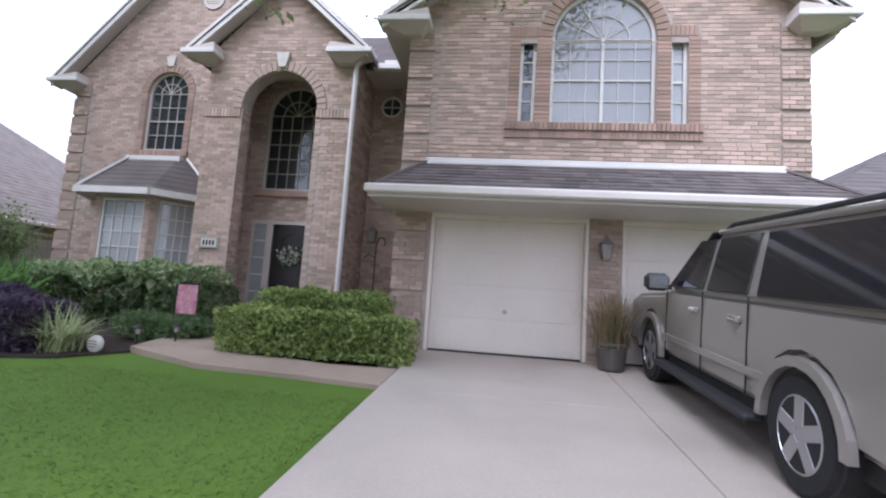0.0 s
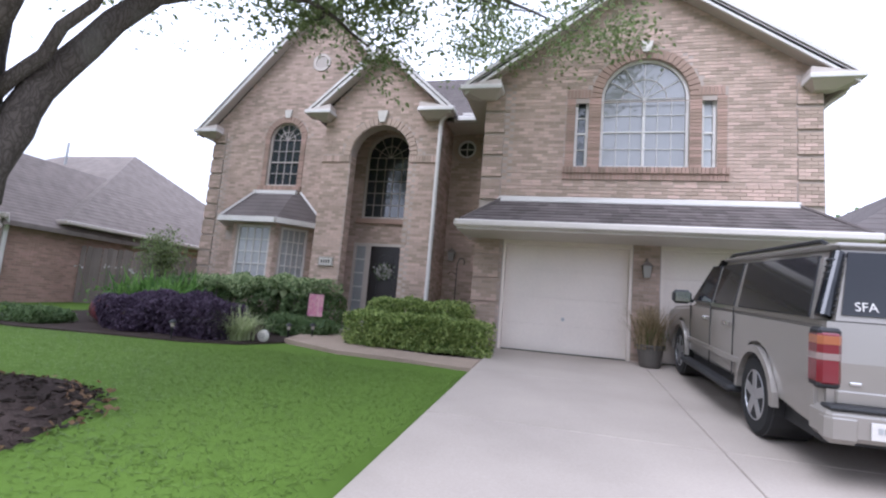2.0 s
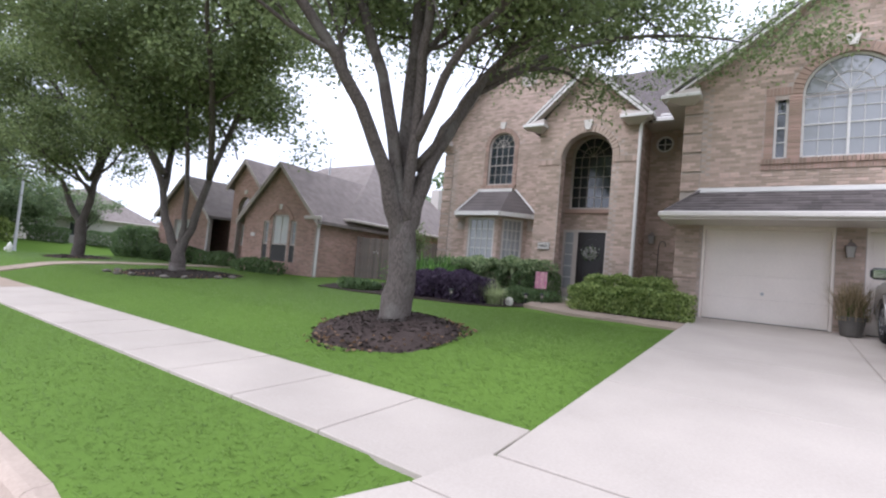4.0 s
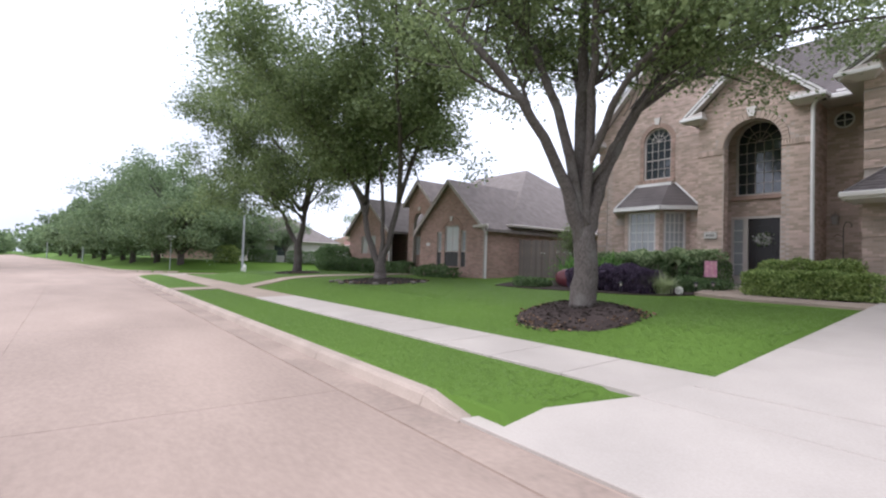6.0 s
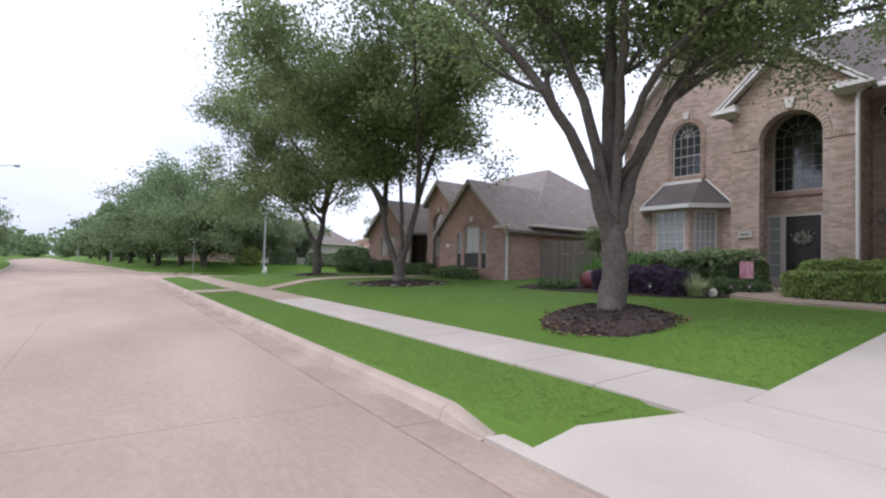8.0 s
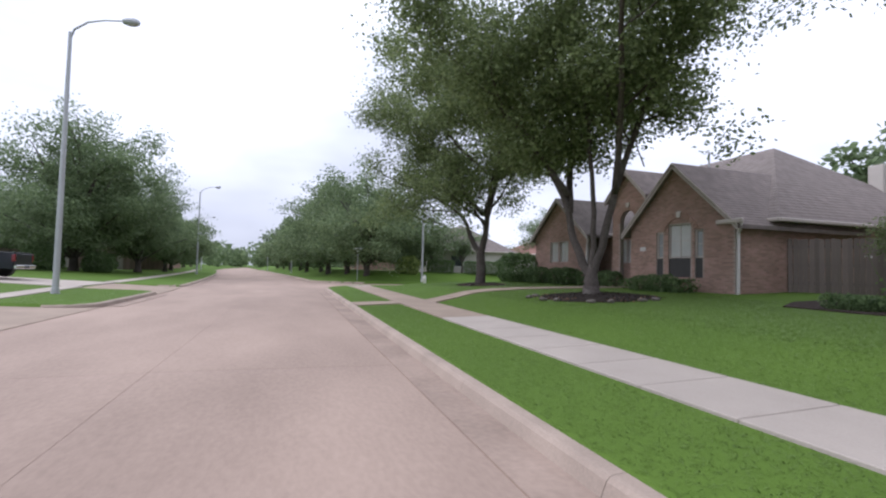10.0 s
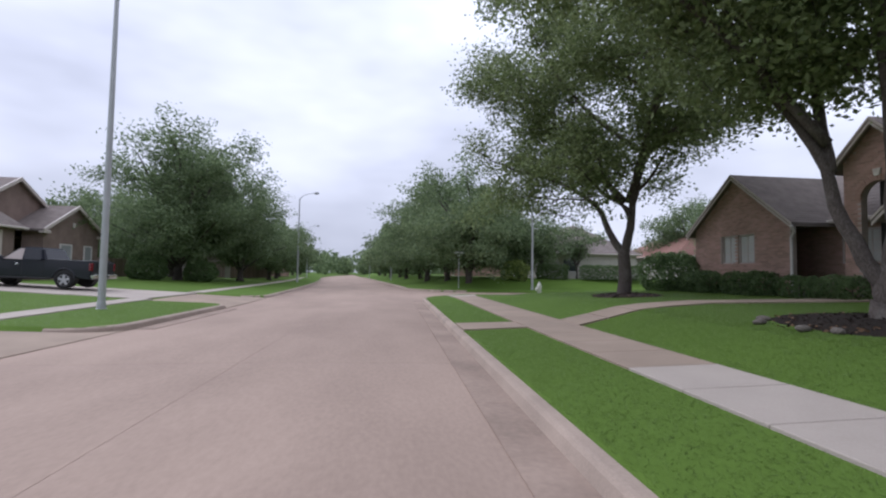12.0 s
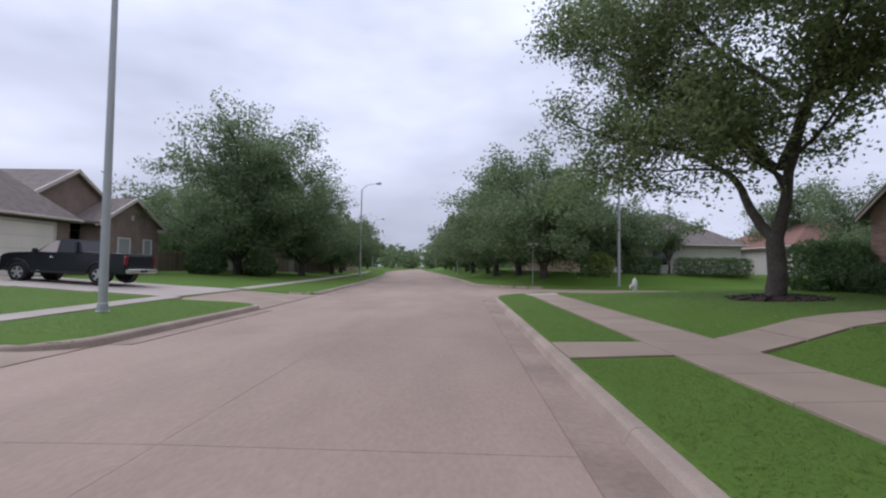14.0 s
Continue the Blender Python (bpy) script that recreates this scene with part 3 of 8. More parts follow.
def build_paths():
    pav = tagged(new("pavement"), "pale concrete pavement slabs beside the lawn", "pavement", kind="structure")

    def z_walk(x, y):
        return lawn_z(x, y) + 0.035
    x = -0.14
    while x > -32:
        a, b = x, x - 1.2
        slab("pavement_slab", [(a, walk_in(a)), (b + 0.012, walk_in(b)), (b + 0.012, walk_out(b)), (a, walk_out(a))], z_walk, pav, CONCRETE if x > -12.6 else OLDCONC)
        x -= 1.2
    slab("ramp_slab", [(-32.6, walk_in(-32)), (-33.9, walk_in(-33) - 0.1), (-34.6, walk_in(-34) + 1.5), (-32.6, walk_out(-32))], z_walk, pav, CONCRETE)
    x = 36.0
    while x > 8:
        slab("pavement_slab", [(x, walk_in(x)), (x - 1.19, walk_in(x - 1.2)), (x - 1.19, walk_out(x - 1.2)), (x, walk_out(x))], z_walk, pav)
        x -= 1.2
    def far_walk(x):
        return kerb_l(x) - 2.7 - 0.07 * max(0.0, min(7.5, -19.0 - x))
    pav2 = tagged(new("pavement"), "narrow concrete pavement across the street", "pavement", kind="structure")
    x = 10.0
    while x > -110:
        if not (-32.6 < x < -26.8 or -18.0 < x < -11.9):
            p, q = far_walk(x), far_walk(x - 1.49)
            slab("pavement_slab", [(x, p - 0.75), (x - 1.49, q - 0.75), (x - 1.49, q), (x, p)], lambda a, b: lawn_z(a, b) + 0.03, pav2)
        x -= 1.5

    drive = tagged(new("driveway"), "broad pale concrete driveway sloping to the garage", "driveway", kind="structure")

    def zd(x, y):
        return drive_z(y) + 0.03
    cols = [(-0.05, 2.62), (2.627, 6.3)]
    ys = [-0.02, -2.4, -4.8, -7.2, -9.68]
    for a, b in cols:
        for y0, y1 in zip(ys, ys[1:]):
            slab("drive_bay", [(a, y0), (b, y0), (b, y1 + 0.007), (a, y1 + 0.007)], zd, drive)
    slab("drive_strip", [(-0.58, -0.02), (-0.06, -0.02), (-0.06, -1.3), (-0.35, -1.3)], zd, drive)
    slab("drive_bay", [(-0.1, -9.7), (3.1, -9.7), (3.1, -10.4), (-0.3, -10.3)], zd, drive)
    slab("drive_bay", [(3.115, -9.7), (6.4, -9.7), (6.6, -10.5), (3.115, -10.4)], zd, drive)
    slab("apron", [(-0.31, -10.315), (6.6, -10.515), (7.2, kerb_r(7.2) + 0.02), (-1.15, kerb_r(-1.15) + 0.02)], zd, drive)

    path = tagged(new("front_path"), "curved concrete path to the front door", "path", kind="structure")

    def zp(x, y):
        return max(lawn_z(x, y), drive_z(y)) + 0.022
    inner = [(-0.065, -1.45), (-0.9, -1.5), (-2.1, -1.3), (-2.75, -0.7), (-2.75, 0.4)]
    outer = [(-0.065, -2.3), (-1.1, -2.15), (-2.4, -2.05), (-3.75, -1.45), (-4.0, 0.4)]
    for i in range(4):
        slab("path_slab", [inner[i], inner[i + 1], outer[i + 1], outer[i]], zp, path, OLDCONC)

    drive2 = tagged(new("driveway"), "pale concrete driveway under the black pickup", "driveway", kind="structure")
    for y0, y1 in ((-22.4, -25.2), (-25.22, -28), (-28.02, -31), (-31.02, -34.1)):
        slab("drive_bay", [(-27.4, y0), (-32.9, y0), (-32.9, y1), (-27.6, y1)], lambda a, b: lawn_z(a, b) + 0.03, drive2)
    slab("apron", [(-27.4, -22.38), (-32.9, -22.38), (-33.0, kerb_l(-33.0) - 1.2), (-33.4, kerb_l(-33.4) - 0.4), (-34.2, kerb_l(-34.2) - 0.02), (-25.8, kerb_l(-25.8) - 0.02), (-26.6, kerb_l(-26.6) - 0.4), (-27.0, kerb_l(-27.0) - 1.2)], lambda a, b: -0.985 + 0.195 * min(1.0, max(0.0, (kerb_l(a) - b) / 3.4)), drive2, OLDCONC)
    near = tagged(new("driveway"), "weathered concrete driveway apron across the street", "driveway", kind="structure")
    slab("apron", [(-19.4, kerb_l(-19.4) - 0.02), (-18.6, kerb_l(-18.6) - 0.4), (-18.2, kerb_l(-18.2) - 1.2), (-17.7, -22.0), (-12.5, -22.0), (-12.0, kerb_l(-12.0) - 0.02)], lambda a, b: -0.985 + 0.195 * min(1.0, max(0.0, (kerb_l(a) - b) / 3.4)), near, OLDCONC)
    slab("drive_bay", [(-17.7, -22.02), (-17.7, -33.5), (-12.5, -33.5), (-12.5, -22.02)], lambda a, b: lawn_z(a, b) + 0.03, near)
    # the neighbour's cut in the verge and path to his door
    side = tagged(new("driveway"), "worn tan concrete strip across the verge", "path", kind="structure")
    slab("apron", [(-18.1, kerb_r(-18.1) + 0.185), (-19.5, kerb_r(-19.5) + 0.185), (-19.4, walk_in(-19.4) - 0.01), (-18.2, walk_in(-18.2) - 0.01)], lambda a, b: lawn_z(a, b) + 0.03, side, OLDCONC)
    left = [(-18.3, walk_out(-18.3) + 0.01), (-19.8, -4.0), (-18.4, 0.3)]
    right = [(-19.6, walk_out(-19.6) + 0.01), (-21.0, -4.0), (-19.6, 0.3)]
    for k in range(2):
        n = 5
        for q in range(n):
            f0, f1 = q / n, (q + 1) / n - 0.008
            a0, a1 = (Vector(left[k]).lerp(Vector(left[k + 1]), f) for f in (f0, f1))
            b0, b1 = (Vector(right[k]).lerp(Vector(right[k + 1]), f) for f in (f0, f1))
            slab("path_slab", [tuple(a0), tuple(b0), tuple(b1), tuple(a1)], lambda a, b: lawn_z(a, b) + 0.035, side, OLDCONC)


build_ground()
build_road()
build_kerbs()
build_paths()

# ---- the brick house ----
def window_panes(parent, x0, x1, z0, z1, y, cols, rows, bar=0.017, arch=False, name="window", glassmat=None, frame=0.05, rail=None, framemat=None):
    """A window set in the wall: frame, glazing bars and one pane each. Returns the window."""
    win = new(name)
    win.parent = parent
    fm = framemat or WHITE
    gm = glassmat or GLASS
    spring = z1
    if arch:
        outer, inner = arched(x0, x1, z0, spring), arched(x0 + frame, x1 - frame, z0 + frame, spring)
    else:
        outer, inner = rect(x0, x1, z0, z1), rect(x0 + frame, x1 - frame, z0 + frame, z1 - frame)
    part("window_frame", slab_with_holes(outer, [inner], y - 0.03, y + 0.05), fm, win)
    a, b, c, d = x0 + frame, x1 - frame, z0 + frame, (z1 if arch else z1 - frame)
    w, h = (b - a) / cols, (d - c) / rows
    for i in range(cols):
        for j in range(rows):
            part("pane", box(a + i * w + bar / 2, a + (i + 1) * w - bar / 2, y + 0.008, y + 0.014, c + j * h + bar / 2, c + (j + 1) * h - bar / 2), gm, win)
    for i in range(1, cols):
        part("glazing_bar", box(a + i * w - bar / 2, a + i * w + bar / 2, y - 0.012, y + 0.02, c, d), fm, win)
    for j in range(1, rows + (1 if arch else 0)):
        t = bar * (2.2 if rail == j else 1)
        part("glazing_bar", box(a, b, y - 0.014 - (0.01 if rail == j else 0), y + 0.021, c + j * h - t / 2, c + j * h + t / 2), fm, win)
    if arch:
        cx, r = (a + b) / 2, (b - a) / 2
        for k in range(6):
            a0, a1 = math.pi * k / 6 + 0.012 / r, math.pi * (k + 1) / 6 - 0.012 / r
            seg = [a0 + (a1 - a0) * q / 6 for q in range(7)]
            ring = [(cx + r * 0.98 * math.cos(q), spring + 0.012 + r * 0.98 * math.sin(q)) for q in seg]
            low = [(cx + r * 0.56 * math.cos(q), spring + 0.012 + r * 0.56 * math.sin(q)) for q in reversed(seg)]
            part("pane", prism(ring + low, y + 0.008, y + 0.014), gm, win)
            low2 = [(cx + r * 0.53 * math.cos(q), spring + 0.012 + r * 0.53 * math.sin(q)) for q in seg]
            part("pane", prism(low2 + [(cx, spring + 0.014)], y + 0.008, y + 0.014), gm, win)
        for k in range(1, 6):
            q = math.pi * k / 6
            p0, p1 = (cx, spring), (cx + r * math.cos(q), spring + r * math.sin(q))
            nx, nz = -math.sin(q) * bar / 2, math.cos(q) * bar / 2
            part("glazing_bar", prism([(p0[0] + nx, p0[1] + nz), (p0[0] - nx, p0[1] - nz), (p1[0] - nx, p1[1] - nz), (p1[0] + nx, p1[1] + nz)], y - 0.012, y + 0.02), fm, win)
        for rr in (0.545,):
            n = 18
            o = [(cx + (r * rr + bar / 2) * math.cos(math.pi * i / n), spring + (r * rr + bar / 2) * math.sin(math.pi * i / n)) for i in range(n + 1)]
            q = [(cx + (r * rr - bar / 2) * math.cos(math.pi * i / n), spring + (r * rr - bar / 2) * math.sin(math.pi * i / n)) for i in range(n, -1, -1)]
            part("glazing_bar", prism(o + q, y - 0.013, y + 0.02), fm, win)
    # a black sheet stands in for the unlit room
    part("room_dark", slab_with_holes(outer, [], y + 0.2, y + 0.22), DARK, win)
    return win


def loft8(bottom, top):
    bm = bmesh.new()
    lo, hi = [bm.verts.new(p) for p in bottom], [bm.verts.new(p) for p in top]
    bm.faces.new(lo[::-1])
    bm.faces.new(hi)
    for i in range(4):
        bm.faces.new((lo[i], lo[(i + 1) % 4], hi[(i + 1) % 4], hi[i]))
    bmesh.ops.recalc_face_normals(bm, faces=bm.faces)
    return bm


def brick_pieces(parent, x0, x1, z0, z1, y, keep=lambda x, z: True, seed=4):
    """The bricks nearest the eye, each an object of its own; whole ones and halves share two meshes."""
    rng = random.Random(seed)
    kinds = {}
    k, z = 0, z0
    while z < z1 - 0.03:
        x = x0
        while x < x1 - 0.03:
            w = 0.1015 if (k % 2 and x == x0) else 0.203
            w = min(w, x1 - x)
            if keep(x + w / 2, z + 0.03):
                key = round(w, 2)
                if key not in kinds:
                    kinds[key] = part("brick", box(0.0, w - 0.011, -0.014, 0.004, 0.0, 0.0567, 0.003), BRICK_P, parent)
                    ob = kinds[key]
                else:
                    ob = new("brick", kinds[key].data)
                    ob.parent = parent
                ob.matrix_basis = pose(x, y - rng.uniform(-0.002, 0.003), z, 0, rng.uniform(-0.4, 0.4), rng.uniform(-0.3, 0.3))
            x += w
        z += 0.0677
        k += 1


def arch_band(cx, spring, r0, r1, y0, y1, material, parent, n=22, name="arch_brick", a0=0.0, a1=math.pi):
    """A ring of wedge bricks round an arched opening, each a piece of its own."""
    gap = 0.008
    for i in range(n):
        s, e = a0 + (a1 - a0) * i / n + gap / r1, a0 + (a1 - a0) * (i + 1) / n - gap / r1
        d = 0.004 * ((i * 7) % 3)
        poly = [(cx + r0 * math.cos(s), spring + r0 * math.sin(s)), (cx + r1 * math.cos(s), spring + r1 * math.sin(s)),
                (cx + r1 * math.cos(e), spring + r1 * math.sin(e)), (cx + r0 * math.cos(e), spring + r0 * math.sin(e))]
        part(name, prism(poly, y0 - d, y1), material, parent)


def brick_rows(parent, x0, x1, z0, z1, y, keep, material, proud=0.008, rng=None, axis="y", sign=-1, bl=0.203, bh=0.0677, joint=0.011, name="brickwork"):
    """Courses of bricks in running bond on a wall plane; keep(x, z) says where brick shows."""
    rng = rng or random.Random(5)
    rows = []
    k = 0
    z = z0
    while z < z1 - 0.02:
        x = x0 - (bl / 2 if k % 2 else 0)
        while x < x1:
            a, b = max(x, x0), min(x + bl - joint, x1)
            top = min(z + bh - joint, z1)
            if b - a > 0.03:
                mid, zc = (a + b) / 2, (z + top) / 2
                if keep(mid, zc):
                    if not (keep(a, zc) and keep(b, zc)):
                        q = (b - a) * 0.32
                        if keep(a + q * 0.3, zc):
                            b = a + (b - a) * 0.6
                        elif keep(b - q * 0.3, zc):
                            a = b - (b - a) * 0.6
                    p = proud + rng.uniform(-0.003, 0.004)
                    rows.append((a, b, z, top, p))
            x += bl
        z += bh
        k += 1
    if axis == "y":
        data = [(a, b, min(y, y + sign * p), max(y, y + sign * p), c, d) for a, b, c, d, p in rows]
    else:
        data = [(min(y, y + sign * p), max(y, y + sign * p), a, b, c, d) for a, b, c, d, p in rows]
    v, f = box_quads(data)
    me = bpy.data.meshes.new(name)
    me.from_pydata([tuple(q) for q in v], [], f)
    me.materials.append(material)
    ob = new(name, me)
    ob.parent = parent
    return tagged(ob, kind="stuff")


def inside(poly, x, z):
    hit = False
    for (ax, az), (bx, bz) in zip(poly, poly[1:] + poly[:1]):
        if (az > z) != (bz > z) and x < (bx - ax) * (z - az) / (bz - az) + ax:
            hit = not hit
    return hit


def gable_roof(parent, xa, xb, z_eave, apex_x, z_apex, y0, y1, material, thick=0.12, over=0.0):
    """Two roof slopes running back from a front gable, in courses of shingles."""
    for side, (xe, sgn) in enumerate(((xa, -1), (xb, 1))):
        run, rise = abs(xe - apex_x), z_apex - z_eave
        n = max(3, int(math.hypot(run, rise) / 0.145))
        line = []
        for i in range(n):
            for t, lift in ((i / n, 0.014), ((i + 1) / n, 0.0)):
                line.append((xe + (apex_x - xe) * t, z_eave + rise * t + lift))
        line += [(apex_x, z_apex - thick), (xe, z_eave - thick)]
        bm = prism(line, y0, y1, "y")
        part("roof_slope", bm, material, parent)


def rake(parent, xe, ze, xa, za, y0, y1, h=0.2, material=None):
    """The sloping white board under a gable's edge: main board and a thinner lip above."""
    m = material or WHITE
    part("rake_board", prism([(xe, ze - h), (xe, ze - 0.03), (xa, za - 0.03), (xa, za - h)], y0 + 0.025, y1), m, parent)
    part("rake_lip", prism([(xe, ze - 0.07), (xe, ze + 0.005), (xa, za + 0.005), (xa, za - 0.07)], y0, y0 + 0.05), m, parent)


def eave_return(parent, x0, x1, y0, y1, z, left=True):
    """The boxed white return at the foot of a gable, with its sloping little cap."""
    a, b = (x0 + 0.36, x1 - 0.12) if left else (x0 + 0.12, x1 - 0.36)
    part("return_soffit", loft8([(a, y1 - 0.16, z - 0.21), (b, y1 - 0.16, z - 0.21), (b, y1, z - 0.21), (a, y1, z - 0.21)], [(x0, y0 + 0.04, z - 0.09), (x1, y0 + 0.04, z - 0.09), (x1, y1, z - 0.09), (x0, y1, z - 0.09)]), TRIM, parent)
    part("return_crown", box(x0 - 0.04, x1 + 0.04, y0, y1, z - 0.088, z + 0.01, 0.012), WHITE, parent)
    part("return_cap", prism([(x0 - 0.02, z + 0.012), (x1 + 0.02, z + 0.012), ((x1 if left else x0), z + 0.14)], y0 + 0.04, y1), TRIM, parent)


def quoins(parent, x0, x1, y, z0, z1, side="y", step=0.47, proud=0.03):
    """Raised blocks of brick at a corner, with a recess between them."""
    rng = random.Random(11)
    z = z0
    while z + 0.3 < z1:
        top = min(z + step - 0.07, z1)
        q = new("quoin")
        q.parent = parent
        part("block", box(x0, x1, y - proud, y + 0.02, z, top), MORTAR, q)
        rows = []
        k = 0
        zz = z + 0.004
        while zz + 0.05 < top:
            xs = [x0 + 0.004, x0 + (0.2 if k % 2 else 0.105)]
            while xs[-1] < x1 - 0.12:
                xs.append(xs[-1] + 0.203)
            xs.append(x1 - 0.004)
            for a, b in zip(xs, xs[1:]):
                if b - a > 0.03:
                    rows.append((a, b - 0.01, y - proud - 0.012 - rng.uniform(0, 0.004), y - proud + 0.002, zz, min(zz + 0.057, top)))
            zz += 0.0677
            k += 1
        v, f = box_quads(rows)
        me = bpy.data.meshes.new("block_bricks")
        me.from_pydata([tuple(p) for p in v], [], f)
        me.materials.append(BRICK)
        o = new("block_bricks", me)
        o.parent = q
        z += step


house = tagged(new("house"), "two-storey tan brick house with arched windows and a double garage", "house")
GX0, GX1 = -0.55, 5.55
EAVE = 5.35
G_APEX = (2.5, 7.75)
BIG = arched(1.76, 3.36, 3.66, 5.08)
SL_L, SL_R = rect(1.27, 1.52, 3.66, 5.08), rect(3.58, 3.83, 3.66, 5.08)
DOOR1, DOOR2 = rect(0.0, 2.44, -0.2, 2.16), rect(2.93, 5.37, -0.2, 2.16)


def garage_wing():
    outline = [(GX0, -0.3), (GX1, -0.3), (GX1, EAVE + 0.15), (G_APEX[0], G_APEX[1] - 0.1), (GX0, EAVE + 0.15)]
    part("garage_wall", slab_with_holes(outline, [DOOR1, DOOR2, BIG, SL_L, SL_R], 0.0, 0.25), MORTAR, house)
    part("side_wall", box(GX0, GX0 + 0.25, 0.25, 9.0, -0.3, EAVE), MORTAR, house)
    part("side_wall", box(GX1 - 0.25, GX1, 0.25, 9.0, -0.3, EAVE), MORTAR, house)
    frame_r = 1.0

    def keep(x, z):
        if z > EAVE and not inside(outline, x, z):
            return False
        if 2.3 < z < 2.98:
            return False
        if any(inside(h, x, z) for h in (DOOR1, DOOR2)):
            return False
        if 2.44 < x < 2.93 and z < 2.25 or (-0.13 < x < 5.13 and 2.98 < z < 3.34):
            return False
        if 1.08 < x < 4.0 and 3.42 < z < 5.22:
            return False
        if z >= 5.08 and math.hypot(x - 2.56, z - 5.08) < frame_r + 0.02:
            return False
        if z > 2.9 and (x < GX0 + 0.42 or x > GX1 - 0.42):
            return z > EAVE + 0.1
        return True
    brick_rows(house, GX0, GX1, -0.05, 7.7, 0.0, keep, BRICK)
    for a, b in ((GX0, GX0 + 0.41), (GX1 - 0.41, GX1)):
        quoins(house, a, b, 0.0, 2.98, EAVE)
    quoins(house, GX0 - 0.03, -0.06, 0.0, -0.03, 2.2)
    # brick trim round the big window
    arch_band(2.56, 5.08, 0.80, 1.0, -0.03, 0.03, REDBRICK, house, 26)
    trim = []
    for x0, x1 in ((1.09, 1.27), (1.52, 1.76), (3.36, 3.58), (3.83, 4.01)):
        z = 3.66
        while z < 5.06:
            trim.append((x0 + 0.006, x1 - 0.006, -0.03, 0.02, z, z + 0.058))
            z += 0.0677
    for x0, x1 in ((1.09, 1.6), (3.5, 4.01)):
        x = x0
        while x < x1 - 0.05:
            trim.append((x, x + 0.058, -0.032, 0.02, 5.085, 5.255))
            x += 0.0677
    x = 1.07
    while x < 4.03:
        trim.append((x, x + 0.058, -0.07, 0.02, 3.535, 3.655))
        trim.append((x, x + 0.058, -0.035, 0.02, 3.41, 3.525))
        x += 0.0677
    v, f = box_quads(trim)
    me = bpy.data.meshes.new("window_trim_bricks")
    me.from_pydata([tuple(p) for p in v], [], f)
    me.materials.append(REDBRICK)
    o = new("window_trim_bricks", me)
    o.parent = house
    tagged(o, kind="stuff")
    part("trim_bed", slab_with_holes([(1.08, 3.41), (4.02, 3.41), (4.02, 5.25), (3.5, 5.25), (3.5, 5.0), (1.62, 5.0), (1.62, 5.25), (1.08, 5.25)], [rect(1.27, 1.52, 3.66, 4.98), rect(1.76, 3.36, 3.66, 4.98), rect(3.58, 3.83, 3.66, 4.98)], -0.018, -0.002), MORTAR, house)
    part("keystone", prism([(2.49, 6.0), (2.63, 6.0), (2.68, 6.22), (2.44, 6.22)], -0.07, 0.02), STONE, house, "pale stone keystone")
    window_panes(house, 1.76, 3.36, 3.66, 5.08, 0.09, 6, 4, arch=True, rail=2, glassmat=SHEER_SKY, bar=0.011)
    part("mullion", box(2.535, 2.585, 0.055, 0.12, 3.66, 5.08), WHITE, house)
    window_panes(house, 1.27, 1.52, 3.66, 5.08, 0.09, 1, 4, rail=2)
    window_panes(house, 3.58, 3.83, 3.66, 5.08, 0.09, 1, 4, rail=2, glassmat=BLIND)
    # roof
    gable_roof(house, GX0 - 0.42, GX1 + 0.42, EAVE, G_APEX[0], G_APEX[1], -0.35, 9.0, SHINGLE)
    for xe in (GX0 - 0.42, GX1 + 0.42):
        rake(house, xe, EAVE - 0.02, G_APEX[0], G_APEX[1] - 0.02, -0.37, -0.3, 0.24)
        part("rake_soffit", prism([(xe, EAVE - 0.2), (xe, EAVE - 0.14), (G_APEX[0], G_APEX[1] - 0.14), (G_APEX[0], G_APEX[1] - 0.2)], -0.345, -0.001), TRIM, house)
    eave_return(house, GX0 - 0.46, GX0 + 0.32, -0.4, -0.001, EAVE - 0.08)
    eave_return(house, GX1 - 0.32, GX1 + 0.46, -0.4, -0.001, EAVE - 0.08, False)
    for x in (GX0 - 0.42, GX1 + 0.3):
        part("eave_soffit", box(x, x + 0.12 if x > 0 else x + 0.42, 0.0, 9, EAVE - 0.22, EAVE - 0.16), TRIM, house)
    part("gutter", box(GX1 + 0.3, GX1 + 0.47, 0.0, 9, EAVE - 0.16, EAVE - 0.04, 0.02), TRIM, house)
    part("gutter", box(GX0 - 0.47, GX0 - 0.3, 0.0, 1.6, EAVE - 0.16, EAVE - 0.04, 0.02), TRIM, house)
    part("downspout", tube([(GX1 + 0.4, 0.02, EAVE - 0.1), (GX1 + 0.36, 0.08, EAVE - 0.25), (GX1 + 0.06, 0.2, EAVE - 0.5), (GX1 + 0.06, 0.2, -0.05)], 0.045, 6), TRIM, house)


